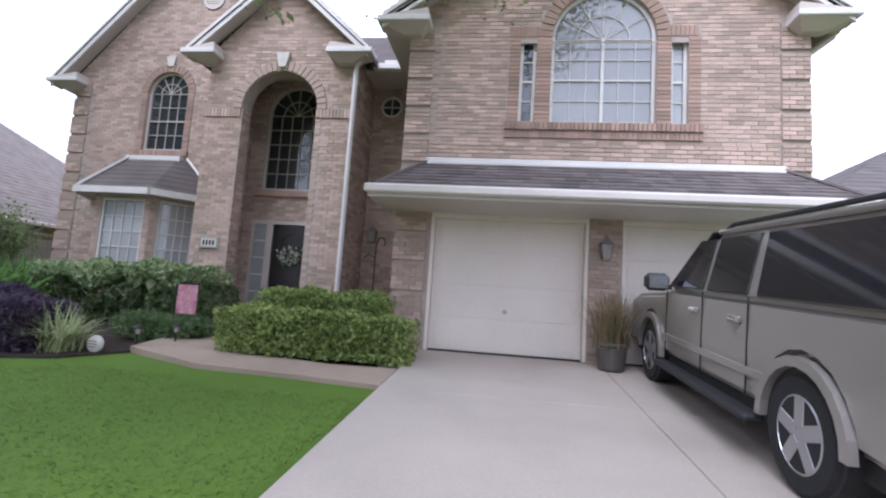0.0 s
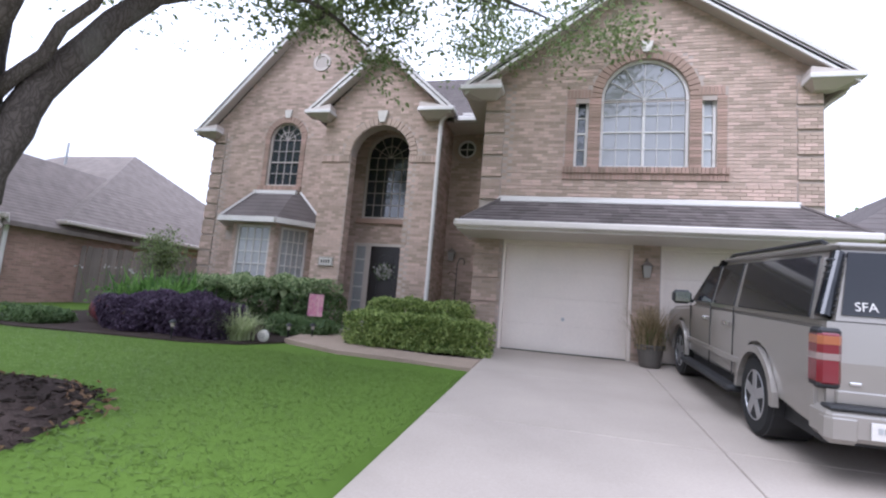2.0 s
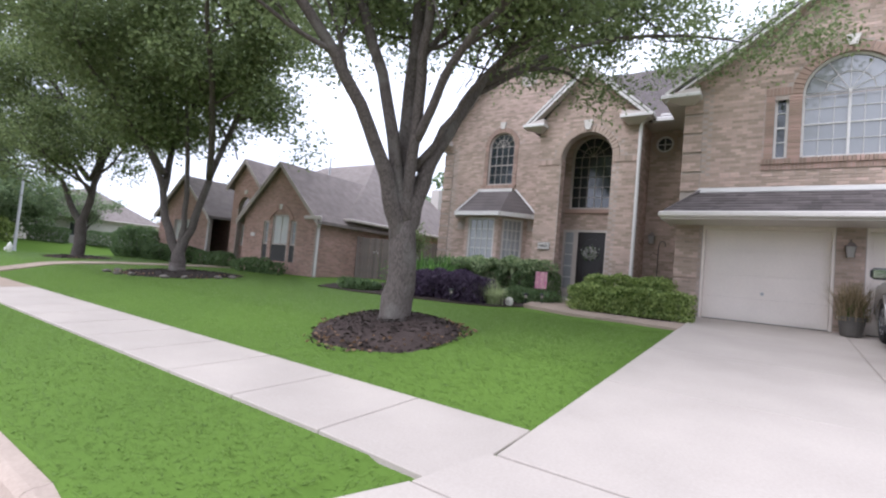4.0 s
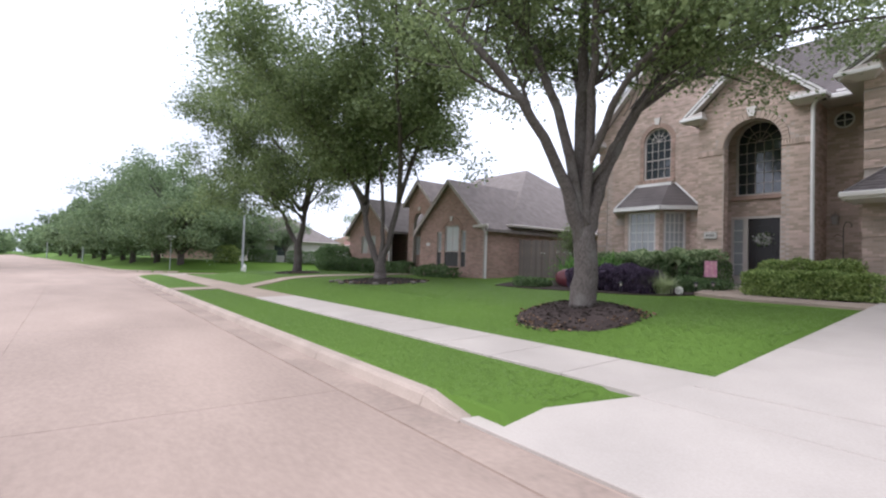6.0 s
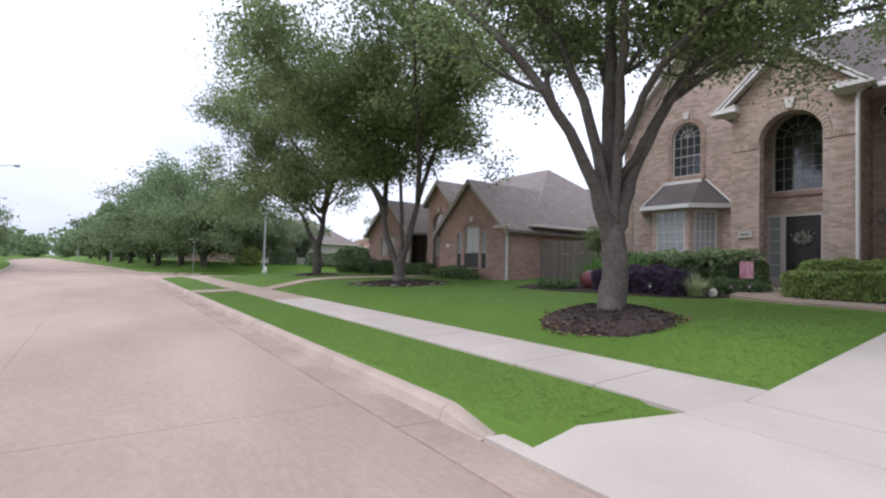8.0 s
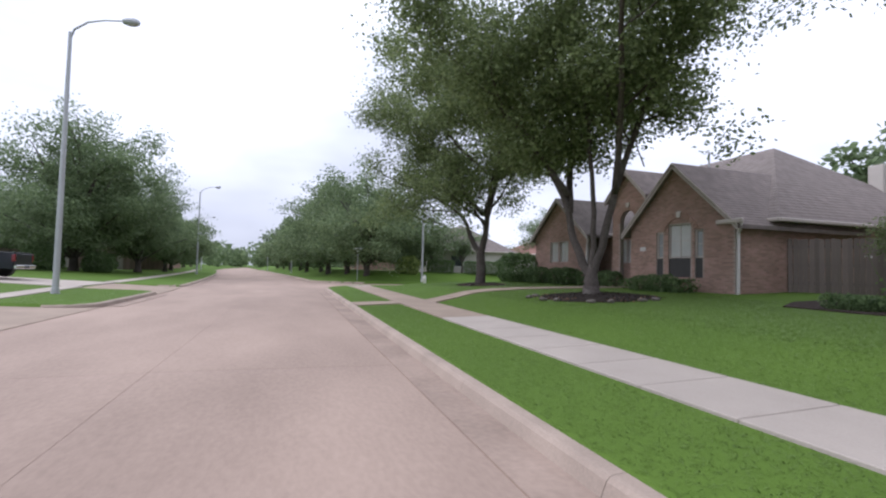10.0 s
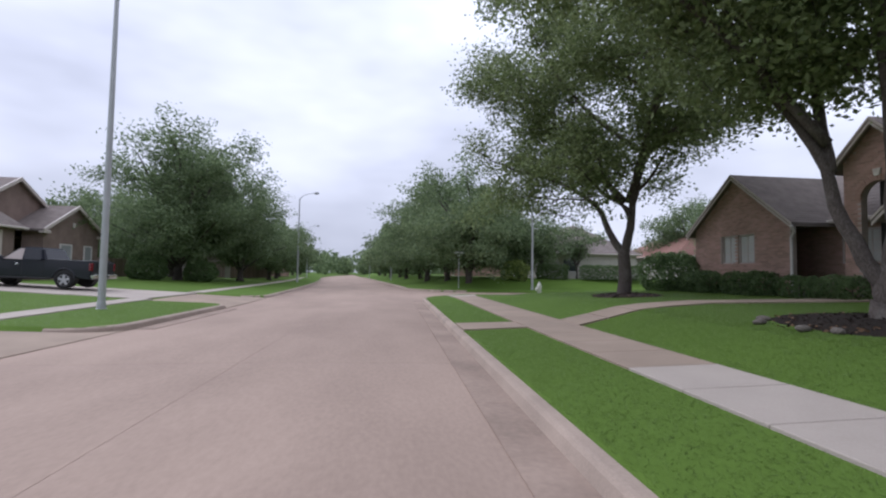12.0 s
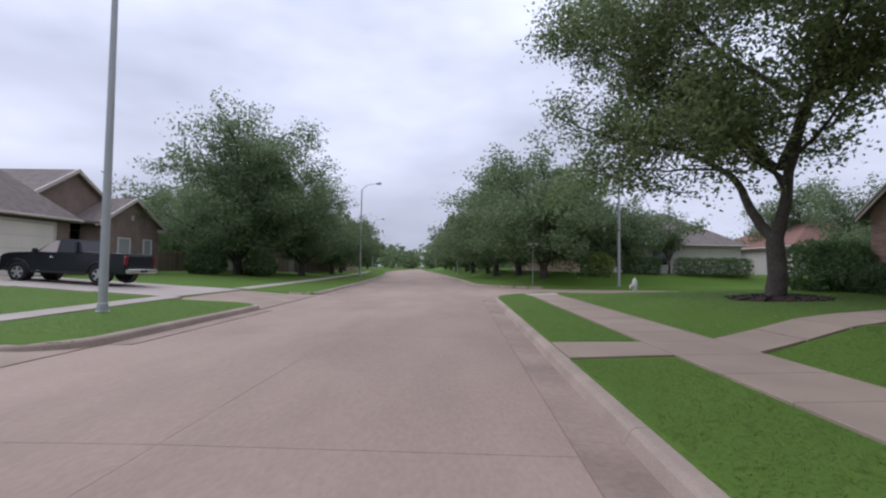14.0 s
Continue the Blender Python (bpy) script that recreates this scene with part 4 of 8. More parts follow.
def pent_roof():
    y_e, z_e, z_t = -1.12, 2.30, 2.92
    xl, xr, tl, tr = -0.72, 5.72, -0.1, 5.1
    n = 8
    pent = new("pent_roof")
    pent.parent = house
    for i in range(n):
        t0, t1 = i / n, (i + 1) / n
        lift = 0.016

        def at(t, up):
            y = y_e + (-0.16 - y_e) * t
            z = z_e + (z_t - z_e) * t + up
            return (xl + (tl - xl) * t, y, z), (xr + (tr - xr) * t, y, z)
        # tabs of the course, cut at uneven lengths
        (xa, ya, za), (xb, yb, zb) = at(t0, lift)
        (xc, yc, zc), (xd, yd, zd) = at(t1, 0)
        rng = random.Random(i)
        cuts = [xa]
        while cuts[-1] < xb:
            cuts.append(cuts[-1] + rng.choice((0.17, 0.22, 0.3)))
        cuts[-1] = xb
        for a, b in zip(cuts, cuts[1:]):
            if b - a < 0.02:
                continue
            u0, u1 = (a - xa) / (xb - xa), (b - xa) / (xb - xa)
            up = rng.uniform(-0.004, 0.006)
            ca, cb = xc + (xd - xc) * u0, xc + (xd - xc) * u1
            part("shingle", loft8([(a + 0.002, ya, za + up - 0.03), (b - 0.002, ya, za + up - 0.03), (cb - 0.002, yc, zc - 0.03), (ca + 0.002, yc, zc - 0.03)], [(a + 0.002, ya, za + up), (b - 0.002, ya, za + up), (cb - 0.002, yc, zc), (ca + 0.002, yc, zc)]), SHINGLE_P, pent)
    bm = bmesh.new()
    # hip ends
    for (xe, xt) in ((xl, tl), (xr, tr)):
        rings = []
        for i in range(n):
            for t, up in ((i / n, 0.014), ((i + 1) / n, 0.0)):
                x = xe + (xt - xe) * t
                rings.append([(x, y_e + (-0.16 - y_e) * t, z_e + (z_t - z_e) * t + up), (x, 0.0, z_e + (z_t - z_e) * t + up)])
        part("hip_slope", rings_mesh(rings, False), SHINGLE, pent)
    bm = bmesh.new()
    prism([(xl + 0.05, z_e - 0.04), (xr - 0.05, z_e - 0.04), (tr, z_t - 0.03), (tl, z_t - 0.03)], y_e + 0.9, -0.012, "y", bm)
    part("pent_core", bm, DARK, house)
    part("pent_flashing", box(tl - 0.03, tr + 0.03, -0.17, -0.013, z_t - 0.03, z_t + 0.09, 0.01), WHITE, house)
    part("pent_flashing", box(tl - 0.0, tr + 0.0, -0.22, -0.16, z_t - 0.03, z_t + 0.02, 0.006), WHITE, house)
    for xe, xt in ((xl, tl), (xr, tr)):
        s = 0.05 if xe < 0 else -0.05
        part("hip_flashing", prism([(xe + (xt - xe) * 0.15, z_e + 0.1), (xe + (xt - xe) * 0.15 + s, z_e + 0.16), (xt + s, z_t + 0.09), (xt, z_t - 0.01)], -0.16, -0.013), WHITE, house)
    for xe, xt, q in ((xl, tl, 1), (xr, tr, -1)):
        part("hip_cap", tube([(xe + 0.03 * q, y_e + 0.03, z_e + 0.03), (xt, -0.17, z_t + 0.02)], 0.03, 5), SHINGLE, pent)
        part("side_flashing", prism([(xe, z_e + 0.02), (xe + 0.1 * q, z_e + 0.02), (xt + 0.04 * q, z_t + 0.09), (xt - 0.06 * q, z_t + 0.09)], -0.05, -0.0135), WHITE, pent)
    part("gutter", box(xl - 0.06, xr + 0.06, y_e - 0.09, y_e + 0.01, z_e - 0.11, z_e + 0.015, 0.025), GUTTER, house)
    part("fascia", box(xl - 0.02, xr + 0.02, y_e + 0.012, y_e + 0.04, z_e - 0.15, z_e - 0.005), GUTTER, house)
    part("soffit", box(xl, xr, y_e + 0.04, -0.003, z_e - 0.145, z_e - 0.115), GUTTER, house)
    for a in (xl - 0.02, xr - 0.01):
        part("fascia", box(a, a + 0.03, y_e + 0.04, 0.2, z_e - 0.15, z_e - 0.005), GUTTER, house)


def garage_door(x0, x1):
    d = new("garage_door")
    d.parent = house
    y = 0.2
    part("jamb", box(x0, x0 + 0.05, 0.02, y + 0.03, 0.0, 2.16), DOORWHITE, d)
    part("jamb", box(x1 - 0.05, x1, 0.02, y + 0.03, 0.0, 2.16), DOORWHITE, d)
    part("head", box(x0 + 0.05, x1 - 0.05, 0.02, y + 0.03, 2.09, 2.16), DOORWHITE, d)
    a, b = x0 + 0.05, x1 - 0.05
    hs = 2.08 / 4
    for i in range(4):
        z0 = 0.015 + i * hs
        sec = part("door_section", box(a, b, y, y + 0.05, z0, z0 + hs - 0.002, 0.002), DOORWHITE, d)
        w = (b - a) / 4
        for k in range(4):
            px0, px1 = a + k * w + 0.07, a + (k + 1) * w - 0.07
            bm = slab_with_holes(rect(px0, px1, z0 + 0.08, z0 + hs - 0.09), [rect(px0 + 0.03, px1 - 0.03, z0 + 0.11, z0 + hs - 0.12)], y - 0.008, y + 0.003)
            part("raised_panel", bm, DOORWHITE, sec)
    part("door_lock", lathe([(0.022, -0.03), (0.022, 0.0), (0.035, 0.004), (0.035, 0.01)], 12, axis="y", off=((a + b) / 2, y - 0.01, 0.66)), STEEL, d)
    part("weather_strip", box(a, b, y - 0.004, y + 0.05, 0.0, 0.014), BLACKPL, d)


LX0, LY = -9.45, 2.65
L_APEX = (-6.1, 9.7)
LWIN = arched(-7.52, -6.48, 3.86, 5.28)


def left_wing():
    x1 = -2.75
    outline = [(LX0, -0.3), (x1, -0.3), (x1, 5.9), (L_APEX[0], L_APEX[1] - 0.15), (LX0, 5.75)]
    bayhole = rect(-7.9, -6.0, 0.9, 2.5)
    part("front_wall", slab_with_holes(outline, [LWIN, bayhole], LY, LY + 0.25), MORTAR, house)
    part("side_wall", box(LX0, LX0 + 0.25, LY + 0.25, 14.0, -0.3, 5.7), MORTAR, house)

    def keep(x, z):
        if not inside(outline, x, z):
            return False
        if -7.68 < x < -6.32 and 3.72 < z < 5.28:
            return False
        if z >= 5.28 and math.hypot(x + 7.0, z - 5.28) < 0.71:
            return False
        if x < LX0 + 0.41 and z < 5.4:
            return False
        if math.hypot(x - L_APEX[0], z - 7.65) < 0.27:
            return False
        if 2.2 < z < 3.6 and -8.6 < x < -5.0 and z < 3.6 and abs(x + 7.1) < 1.6 - (z - 2.2) * 0.6:
            return False
        return x < -4.55
    brick_rows(house, LX0, -4.5, -0.1, 9.6, LY, keep, BRICK)
    brick_rows(house, LY, 14.0, -0.1, 5.5, LX0, lambda a, b: True, BRICK, axis="x", sign=-1)
    quoins(house, LX0 - 0.02, LX0 + 0.4, LY, 0.0, 5.5)
    # window
    arch_band(-7.0, 5.28, 0.52, 0.70, LY - 0.025, LY + 0.03, REDBRICK, house, 18)
    trim = []
    for a, b in ((-7.68, -7.52), (-6.48, -6.32)):
        z = 3.86
        while z < 5.27:
            trim.append((a + 0.004, b - 0.004, LY - 0.025, LY + 0.02, z, z + 0.058))
            z += 0.0677
    x = -7.72
    while x < -6.3:
        trim.append((x, x + 0.058, LY - 0.06, LY + 0.02, 3.73, 3.85))
        x += 0.0677
    v, f = box_quads(trim)
    me = bpy.data.meshes.new("window_trim_bricks")
    me.from_pydata([tuple(p) for p in v], [], f)
    me.materials.append(REDBRICK)
    o = new("window_trim_bricks", me)
    o.parent = house
    tagged(o, kind="stuff")
    part("keystone", prism([(-7.07, 5.93), (-6.93, 5.93), (-6.88, 6.17), (-7.12, 6.17)], LY - 0.06, LY + 0.02), STONE, house, "pale stone keystone")
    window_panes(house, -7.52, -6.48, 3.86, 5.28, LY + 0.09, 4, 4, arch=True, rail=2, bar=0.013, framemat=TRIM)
    # round gable vent
    part("vent_ring", slab_with_holes(circle(L_APEX[0], 7.65, 0.27), [circle(L_APEX[0], 7.65, 0.2)], LY - 0.04, LY + 0.02), TRIM, house)
    for i in range(6):
        z = 7.48 + i * 0.06
        w = math.sqrt(max(0.0, 0.2 ** 2 - (z + 0.02 - 7.65) ** 2))
        part("vent_slat", box(L_APEX[0] - w, L_APEX[0] + w, LY - 0.02, LY + 0.01, z, z + 0.04), TRIM, house)
    # roof
    gable_roof(house, LX0 - 0.45, L_APEX[0] + (L_APEX[0] - LX0) + 0.45, 5.55, L_APEX[0], L_APEX[1], LY - 0.32, 12.0, SHINGLE)
    rx = 2 * L_APEX[0] - LX0 + 0.45
    for xe in (LX0 - 0.45, rx):
        rake(house, xe, 5.53, L_APEX[0], L_APEX[1] - 0.02, LY - 0.34, LY - 0.27, 0.24)
        part("rake_soffit", prism([(xe, 5.33), (xe, 5.4), (L_APEX[0], L_APEX[1] - 0.13), (L_APEX[0], L_APEX[1] - 0.2)], LY - 0.31, LY - 0.001), TRIM, house)
    eave_return(house, LX0 - 0.5, LX0 + 0.25, LY - 0.38, LY - 0.001, 5.5)
    part("gutter", box(LX0 - 0.5, LX0 - 0.36, LY, 12, 5.38, 5.5, 0.02), TRIM, house)


def bay_window():
    """The canted bay with its own little hipped roof."""
    bay = new("bay_window")
    bay.parent = house
    yf, yw = 1.95, LY
    plan = [(-8.3, yw), (-7.85, yf), (-6.5, yf), (-5.75, yw)]
    zb, z0, z1 = -0.2, 1.1, 2.55
    # three faces
    for (a, b), win in zip(zip(plan, plan[1:]), (0.1, 0.14, 0.14)):
        ax, ay = a
        bx, by = b
        L = math.hypot(bx - ax, by - ay)
        ang = math.degrees(math.atan2(by - ay, bx - ax))
        face = new("bay_face")
        face.parent = bay
        face.matrix_basis = pose(ax, ay, 0, 0, 0, ang)
        m = 0.16
        part("bay_wall", slab_with_holes(rect(0, L, zb, z1 + 0.1), [rect(m, L - m, z0, z1)], 0.0, 0.16), MORTAR, face)
        brick_rows(face, 0.0, L, zb, z1 + 0.1, 0.0, lambda x, z, q=m, l=L: not (q < x < l - q and z0 < z < z1), BRICK, rng=random.Random(3))
        part("window_frame", slab_with_holes(rect(m, L - m, z0, z1), [rect(m + 0.05, L - m - 0.05, z0 + 0.05, z1 - 0.05)], 0.02, 0.1), WHITE, face)
        cols = 4 if L > 1 else 3
        w, h = (L - 2 * m - 0.1) / cols, (z1 - z0 - 0.1) / 4
        for i in range(cols):
            for j in range(4):
                part("pane", box(m + 0.05 + i * w + 0.011, m + 0.05 + (i + 1) * w - 0.011, 0.06, 0.066, z0 + 0.05 + j * h + 0.011, z0 + 0.05 + (j + 1) * h - 0.011), BLIND, face)
        for i in range(1, cols):
            part("glazing_bar", box(m + 0.05 + i * w - 0.011, m + 0.05 + i * w + 0.011, 0.035, 0.075, z0 + 0.05, z1 - 0.05), WHITE, face)
        for j in range(1, 4):
            part("glazing_bar", box(m + 0.05, L - m - 0.05, 0.033, 0.076, z0 + 0.05 + j * h - 0.012, z0 + 0.05 + j * h + 0.012), WHITE, face)
        n = 14
        for i in range(n):
            zz = z0 + 0.06 + (z1 - z0 - 0.12) * i / n
            part("blind_slat", box(m + 0.06, L - m - 0.06, 0.1, 0.125, zz, zz + 0.05), WHITE, face)
    # roof
    zt, ze = 3.62, 2.72
    eave = [(-8.62, yw), (-8.1, yf - 0.28), (-6.35, yf - 0.28), (-5.42, yw)]
    top = [(-7.85, yw), (-7.7, yw - 0.12), (-6.45, yw - 0.12), (-6.3, yw)]
    n = 7
    rings = []
    for i in range(n):
        for t, up in ((i / n, 0.014), ((i + 1) / n, 0.0)):
            rings.append([(e[0] + (p[0] - e[0]) * t, e[1] + (p[1] - e[1]) * t, ze + (zt - ze) * t + up) for e, p in zip(eave, top)])
    bm = rings_mesh(rings, False)
    part("bay_roof", bm, SHINGLE, bay)
    for (a, b) in zip(eave, eave[1:]):
        d = Vector((b[0] - a[0], b[1] - a[1], 0))
        nrm = Vector((d.y, -d.x, 0)).normalized()
        bm = bmesh.new()
        p = [Vector((*a, 0)), Vector((*b, 0)), Vector((*b, 0)) + nrm * 0.07, Vector((*a, 0)) + nrm * 0.07]
        prism([(v.x, v.y) for v in p], ze - 0.12, ze + 0.02, "z", bm)
        part("bay_gutter", bm, WHITE, bay)
    part("bay_soffit", prism([(e[0], e[1]) for e in eave], ze - 0.11, ze - 0.05, "z"), TRIM, bay)
    part("bay_flashing", box(-7.78, -6.38, LY - 0.16, LY - 0.01, zt - 0.05, zt + 0.07, 0.008), WHITE, bay)
    for a, b in (((-8.1, yf - 0.28), (-7.7, LY - 0.12)), ((-5.42, LY), (-6.3, LY))):
        p0, p1 = Vector((a[0], a[1] - 0.02, ze + 0.03)), Vector((b[0], b[1] - 0.02, zt + 0.04))
        part("hip_strip", tube([p0, p1], 0.035, 4), WHITE, bay)


EX0, EX1, EY = -4.72, -1.78, 0.9
E_APEX = (-3.3, 6.95)


def entry_block():
    e = house
    arch = arched(-3.98, -2.48, -0.3, 4.2)
    outline = [(EX0, -0.3), (EX1, -0.3), (EX1, 5.35), (E_APEX[0], E_APEX[1] - 0.12), (EX0, 5.35)]
    part("entry_wall", slab_with_holes(outline, [arch], EY, EY + 0.3), MORTAR, e)

    def keep(x, z):
        if not inside(outline, x, z) or inside(arch, x, z):
            return False
        if z >= 4.2 and math.hypot(x + 3.23, z - 4.2) < 0.95:
            return False
        return not 4.02 < z < 4.2
    brick_rows(e, EX0, EX1, -0.1, 6.9, EY, keep, BRICK)
    bands = []
    for x0, x1 in ((EX0 - 0.02, -3.98), (-2.48, EX1 + 0.02)):
        x = x0
        while x < x1 - 0.04:
            bands.append((x, x + 0.058, EY - 0.035, EY + 0.02, 4.03, 4.19))
            x += 0.0677
    v, f = box_quads(bands)
    me = bpy.data.meshes.new("soldier_course")
    me.from_pydata([tuple(p) for p in v], [], f)
    me.materials.append(BRICK)
    o = new("soldier_course", me)
    o.parent = e
    tagged(o, kind="stuff")
    brick_rows(e, EY, EY + 0.3, -0.1, 4.2, -3.98, lambda a, b: True, BRICK, axis="x", sign=1, proud=0.008)
    brick_rows(e, EY, EY + 0.3, -0.1, 4.2, -2.48, lambda a, b: True, BRICK, axis="x", sign=-1, proud=0.008)
    arch_band(-3.23, 4.2, 0.76, 0.94, EY - 0.03, EY + 0.04, BRICK, e, 24)
    part("keystone", prism([(-3.30, 5.02), (-3.16, 5.02), (-3.10, 5.3), (-3.36, 5.3)], EY - 0.08, EY + 0.02), STONE, e, "pale stone keystone")
    # the porch inside
    yb = 2.1
    win = arched(-4.08, -2.8, 2.88, 4.55)
    door = rect(-4.2, -2.8, 0.05, 2.22)
    part("porch_back", slab_with_holes(rect(-4.5, -2.0, -0.3, 5.6), [win, door], yb, yb + 0.2), MORTAR, e)
    brick_rows(e, -4.5, -2.0, -0.1, 5.5, yb, lambda x, z: not (inside(win, x, z) or inside(door, x, z) or (2.72 < z < 2.88 and -4.2 < x < -2.7)), BRICK)
    part("porch_side", box(-4.6, -4.42, EY + 0.3, yb, -0.3, 5.6), MORTAR, e)
    brick_rows(e, EY + 0.3, yb, -0.1, 5.5, -4.42, lambda a, b: True, BRICK, axis="x", sign=1)
    part("porch_side", box(-2.2, -2.02, EY + 0.3, yb, -0.3, 5.6), MORTAR, e)
    brick_rows(e, EY + 0.3, yb, -0.1, 5.5, -2.2, lambda a, b: True, BRICK, axis="x", sign=-1)
    part("porch_ceiling", box(-4.42, -2.2, EY + 0.3, yb, 5.3, 5.4), TRIM, e)
    part("porch_step", box(-4.42, -2.2, EY - 0.35, yb - 0.002, -0.3, 0.06, 0.01), CONCRETE, e)
    part("sill", box(-4.2, -2.7, yb - 0.07, yb + 0.02, 2.74, 2.87, 0.008), REDBRICK, e)
    window_panes(e, -4.08, -2.8, 2.88, 4.55, yb + 0.06, 5, 5, arch=True, bar=0.013, framemat=TRIM)
    # door and sidelight
    fd = new("front_door")
    fd.parent = e
    part("door_frame", slab_with_holes(rect(-4.2, -2.8, 0.05, 2.22), [rect(-3.72, -2.86, 0.08, 2.15), rect(-4.14, -3.86, 0.35, 2.15)], yb - 0.02, yb + 0.08), TRIM, fd)
    leaf = part("door_leaf", box(-3.72, -2.86, yb + 0.02, yb + 0.07, 0.08, 2.15, 0.004), DOORM, fd, "dark painted front door")
    part("door_glass", slab_with_holes(arched(-3.52, -3.06, 0.5, 1.75), [arched(-3.49, -3.09, 0.53, 1.75)], yb + 0.008, yb + 0.03), DOORM, leaf)
    part("door_handle", tube([(-2.94, yb - 0.03, 0.98), (-2.94, yb - 0.045, 1.08), (-2.94, yb - 0.03, 1.18)], 0.012, 6), IRON, leaf)
    for j in range(5):
        part("sidelight_pane", box(-4.13, -3.87, yb + 0.03, yb + 0.036, 0.36 + j * 0.358 + 0.01, 0.36 + (j + 1) * 0.358 - 0.01), BLIND, fd)
        part("sidelight_bar", box(-4.14, -3.86, yb + 0.01, yb + 0.045, 0.36 + (j + 1) * 0.358 - 0.012, 0.36 + (j + 1) * 0.358 + 0.012), WHITE, fd)
    # side walls of the block, roof
    part("entry_side", box(EX0, EX0 + 0.1, EY + 0.3, LY, -0.3, 5.35), MORTAR, e)
    brick_rows(e, EY, LY, -0.1, 5.3, EX0, lambda a, b: True, BRICK, axis="x", sign=-1)
    part("entry_side", box(EX1 - 0.1, EX1, EY + 0.3, 2.2, -0.3, 5.35), MORTAR, e)
    brick_rows(e, EY, 2.2, -0.1, 5.3, EX1, lambda a, b: True, BRICK, axis="x", sign=1)
    gable_roof(e, EX0 - 0.38, EX1 + 0.3, 5.32, E_APEX[0], E_APEX[1], EY - 0.3, 5.0, SHINGLE)
    for xe in (EX0 - 0.38, EX1 + 0.3):
        rake(e, xe, 5.3, E_APEX[0], E_APEX[1] - 0.02, EY - 0.32, EY - 0.25, 0.2)
        part("rake_soffit", prism([(xe, 5.12), (xe, 5.18), (E_APEX[0], E_APEX[1] - 0.13), (E_APEX[0], E_APEX[1] - 0.19)], EY - 0.29, EY - 0.001), TRIM, e)
    eave_return(e, EX0 - 0.42, EX0 + 0.2, EY - 0.36, EY - 0.001, 5.25)
    eave_return(e, EX1 - 0.45, EX1 + 0.34, EY - 0.36, EY - 0.001, 5.25, False)
    part("downspout", tube([(EX1 + 0.26, EY - 0.15, 5.26), (EX1 + 0.2, EY - 0.14, 5.2), (EX1 + 0.04, EY - 0.07, 5.02), (EX1 + 0.02, EY - 0.06, 4.9), (EX1 + 0.02, EY - 0.06, 0.0)], 0.05, 6), WHITE, e, "white painted downspout")
    # recess between porch and garage, with its round window
    part("recess_wall", slab_with_holes(rect(EX1, GX0, -0.3, 5.4), [circle(-1.38, 4.8, 0.23)], 2.2, 2.4), MORTAR, e)
    brick_rows(e, EX1, GX0, -0.1, 5.3, 2.2, lambda x, z: math.hypot(x + 1.38, z - 4.8) > 0.38, BRICK)
    arch_band(-1.38, 4.8, 0.24, 0.37, 2.17, 2.22, BRICK, e, 24, a0=0, a1=2 * math.pi)
    w = new("window")
    w.parent = e
    part("window_frame", slab_with_holes(circle(-1.38, 4.8, 0.235), [circle(-1.38, 4.8, 0.19)], 2.19, 2.26), WHITE, w)
    for k in range(4):
        a = math.pi / 2 * k
        pts = [(-1.38 + 0.012 * (math.cos(a) - math.sin(a)), 4.8 + 0.012 * (math.sin(a) + math.cos(a)))] + [(-1.38 + 0.19 * math.cos(a + 0.06 + (math.pi / 2 - 0.12) * i / 6), 4.8 + 0.19 * math.sin(a + 0.06 + (math.pi / 2 - 0.12) * i / 6)) for i in range(7)]
        part("pane", prism(pts, 2.23, 2.236), GLASS, w)
    part("glazing_bar", box(-1.57, -1.19, 2.215, 2.245, 4.79, 4.81), WHITE, w)
    part("glazing_bar", box(-1.39, -1.37, 2.214, 2.246, 4.61, 4.99), WHITE, w)
    part("recess_gutter", box(EX1 + 0.2, GX0 - 0.3, 1.28, 1.42, 5.2, 5.33, 0.02), WHITE, e)
    part("recess_soffit", box(EX1, GX0, 1.42, 2.2, 5.2, 5.26), TRIM, e)
    part("roof_flashing", box(-1.4, -0.75, 1.45, 1.6, 5.34, 5.47, 0.01), WHITE, e)


def main_roof():
    bm = bmesh.new()
    x0, x1, y0, y1, ze, zr = -9.0, 5.6, 3.0, 13.0, 5.55, 9.4
    yr = (y0 + y1) / 2 - 0.6
    n = 34
    rings = []
    for i in range(n):
        for t, up in ((i / n, 0.014), ((i + 1) / n, 0.0)):
            a, b, c0, c1, z = x0 + 4.2 * t, x1 - 4.2 * t, y0 + (yr - y0) * t, y1 + (yr - y1) * t, ze + (zr - ze) * t + up
            rings.append([(a, c0, z), (b, c0, z), (b, c1, z), (a, c1, z)])
    bm.free()
    bm = rings_mesh(rings, True)
    part("main_roof", bm, SHINGLE, house)
    line = []
    for i in range(16):
        for t, up in ((i / 16, 0.014), ((i + 1) / 16, 0.0)):
            line.append((1.33 + 2.4 * t, 5.32 + 1.75 * t + up))
    part("recess_roof", prism(line + [(3.73, 6.95), (1.33, 5.2)], EX1 + 0.1, GX0 - 0.05, "x"), SHINGLE, house)
    part("back_wall", box(LX0, GX1, 12.6, 12.8, -0.3, 5.4), MORTAR, house)
    part("side_wall", box(GX1 - 0.25, GX1, 9.0, 12.6, -0.3, 5.4), MORTAR, house)
    part("vent_pipe", tube([(-2.5, 6.6, 9.0), (-2.5, 6.6, 9.85)], 0.04, 8), STEEL, house)


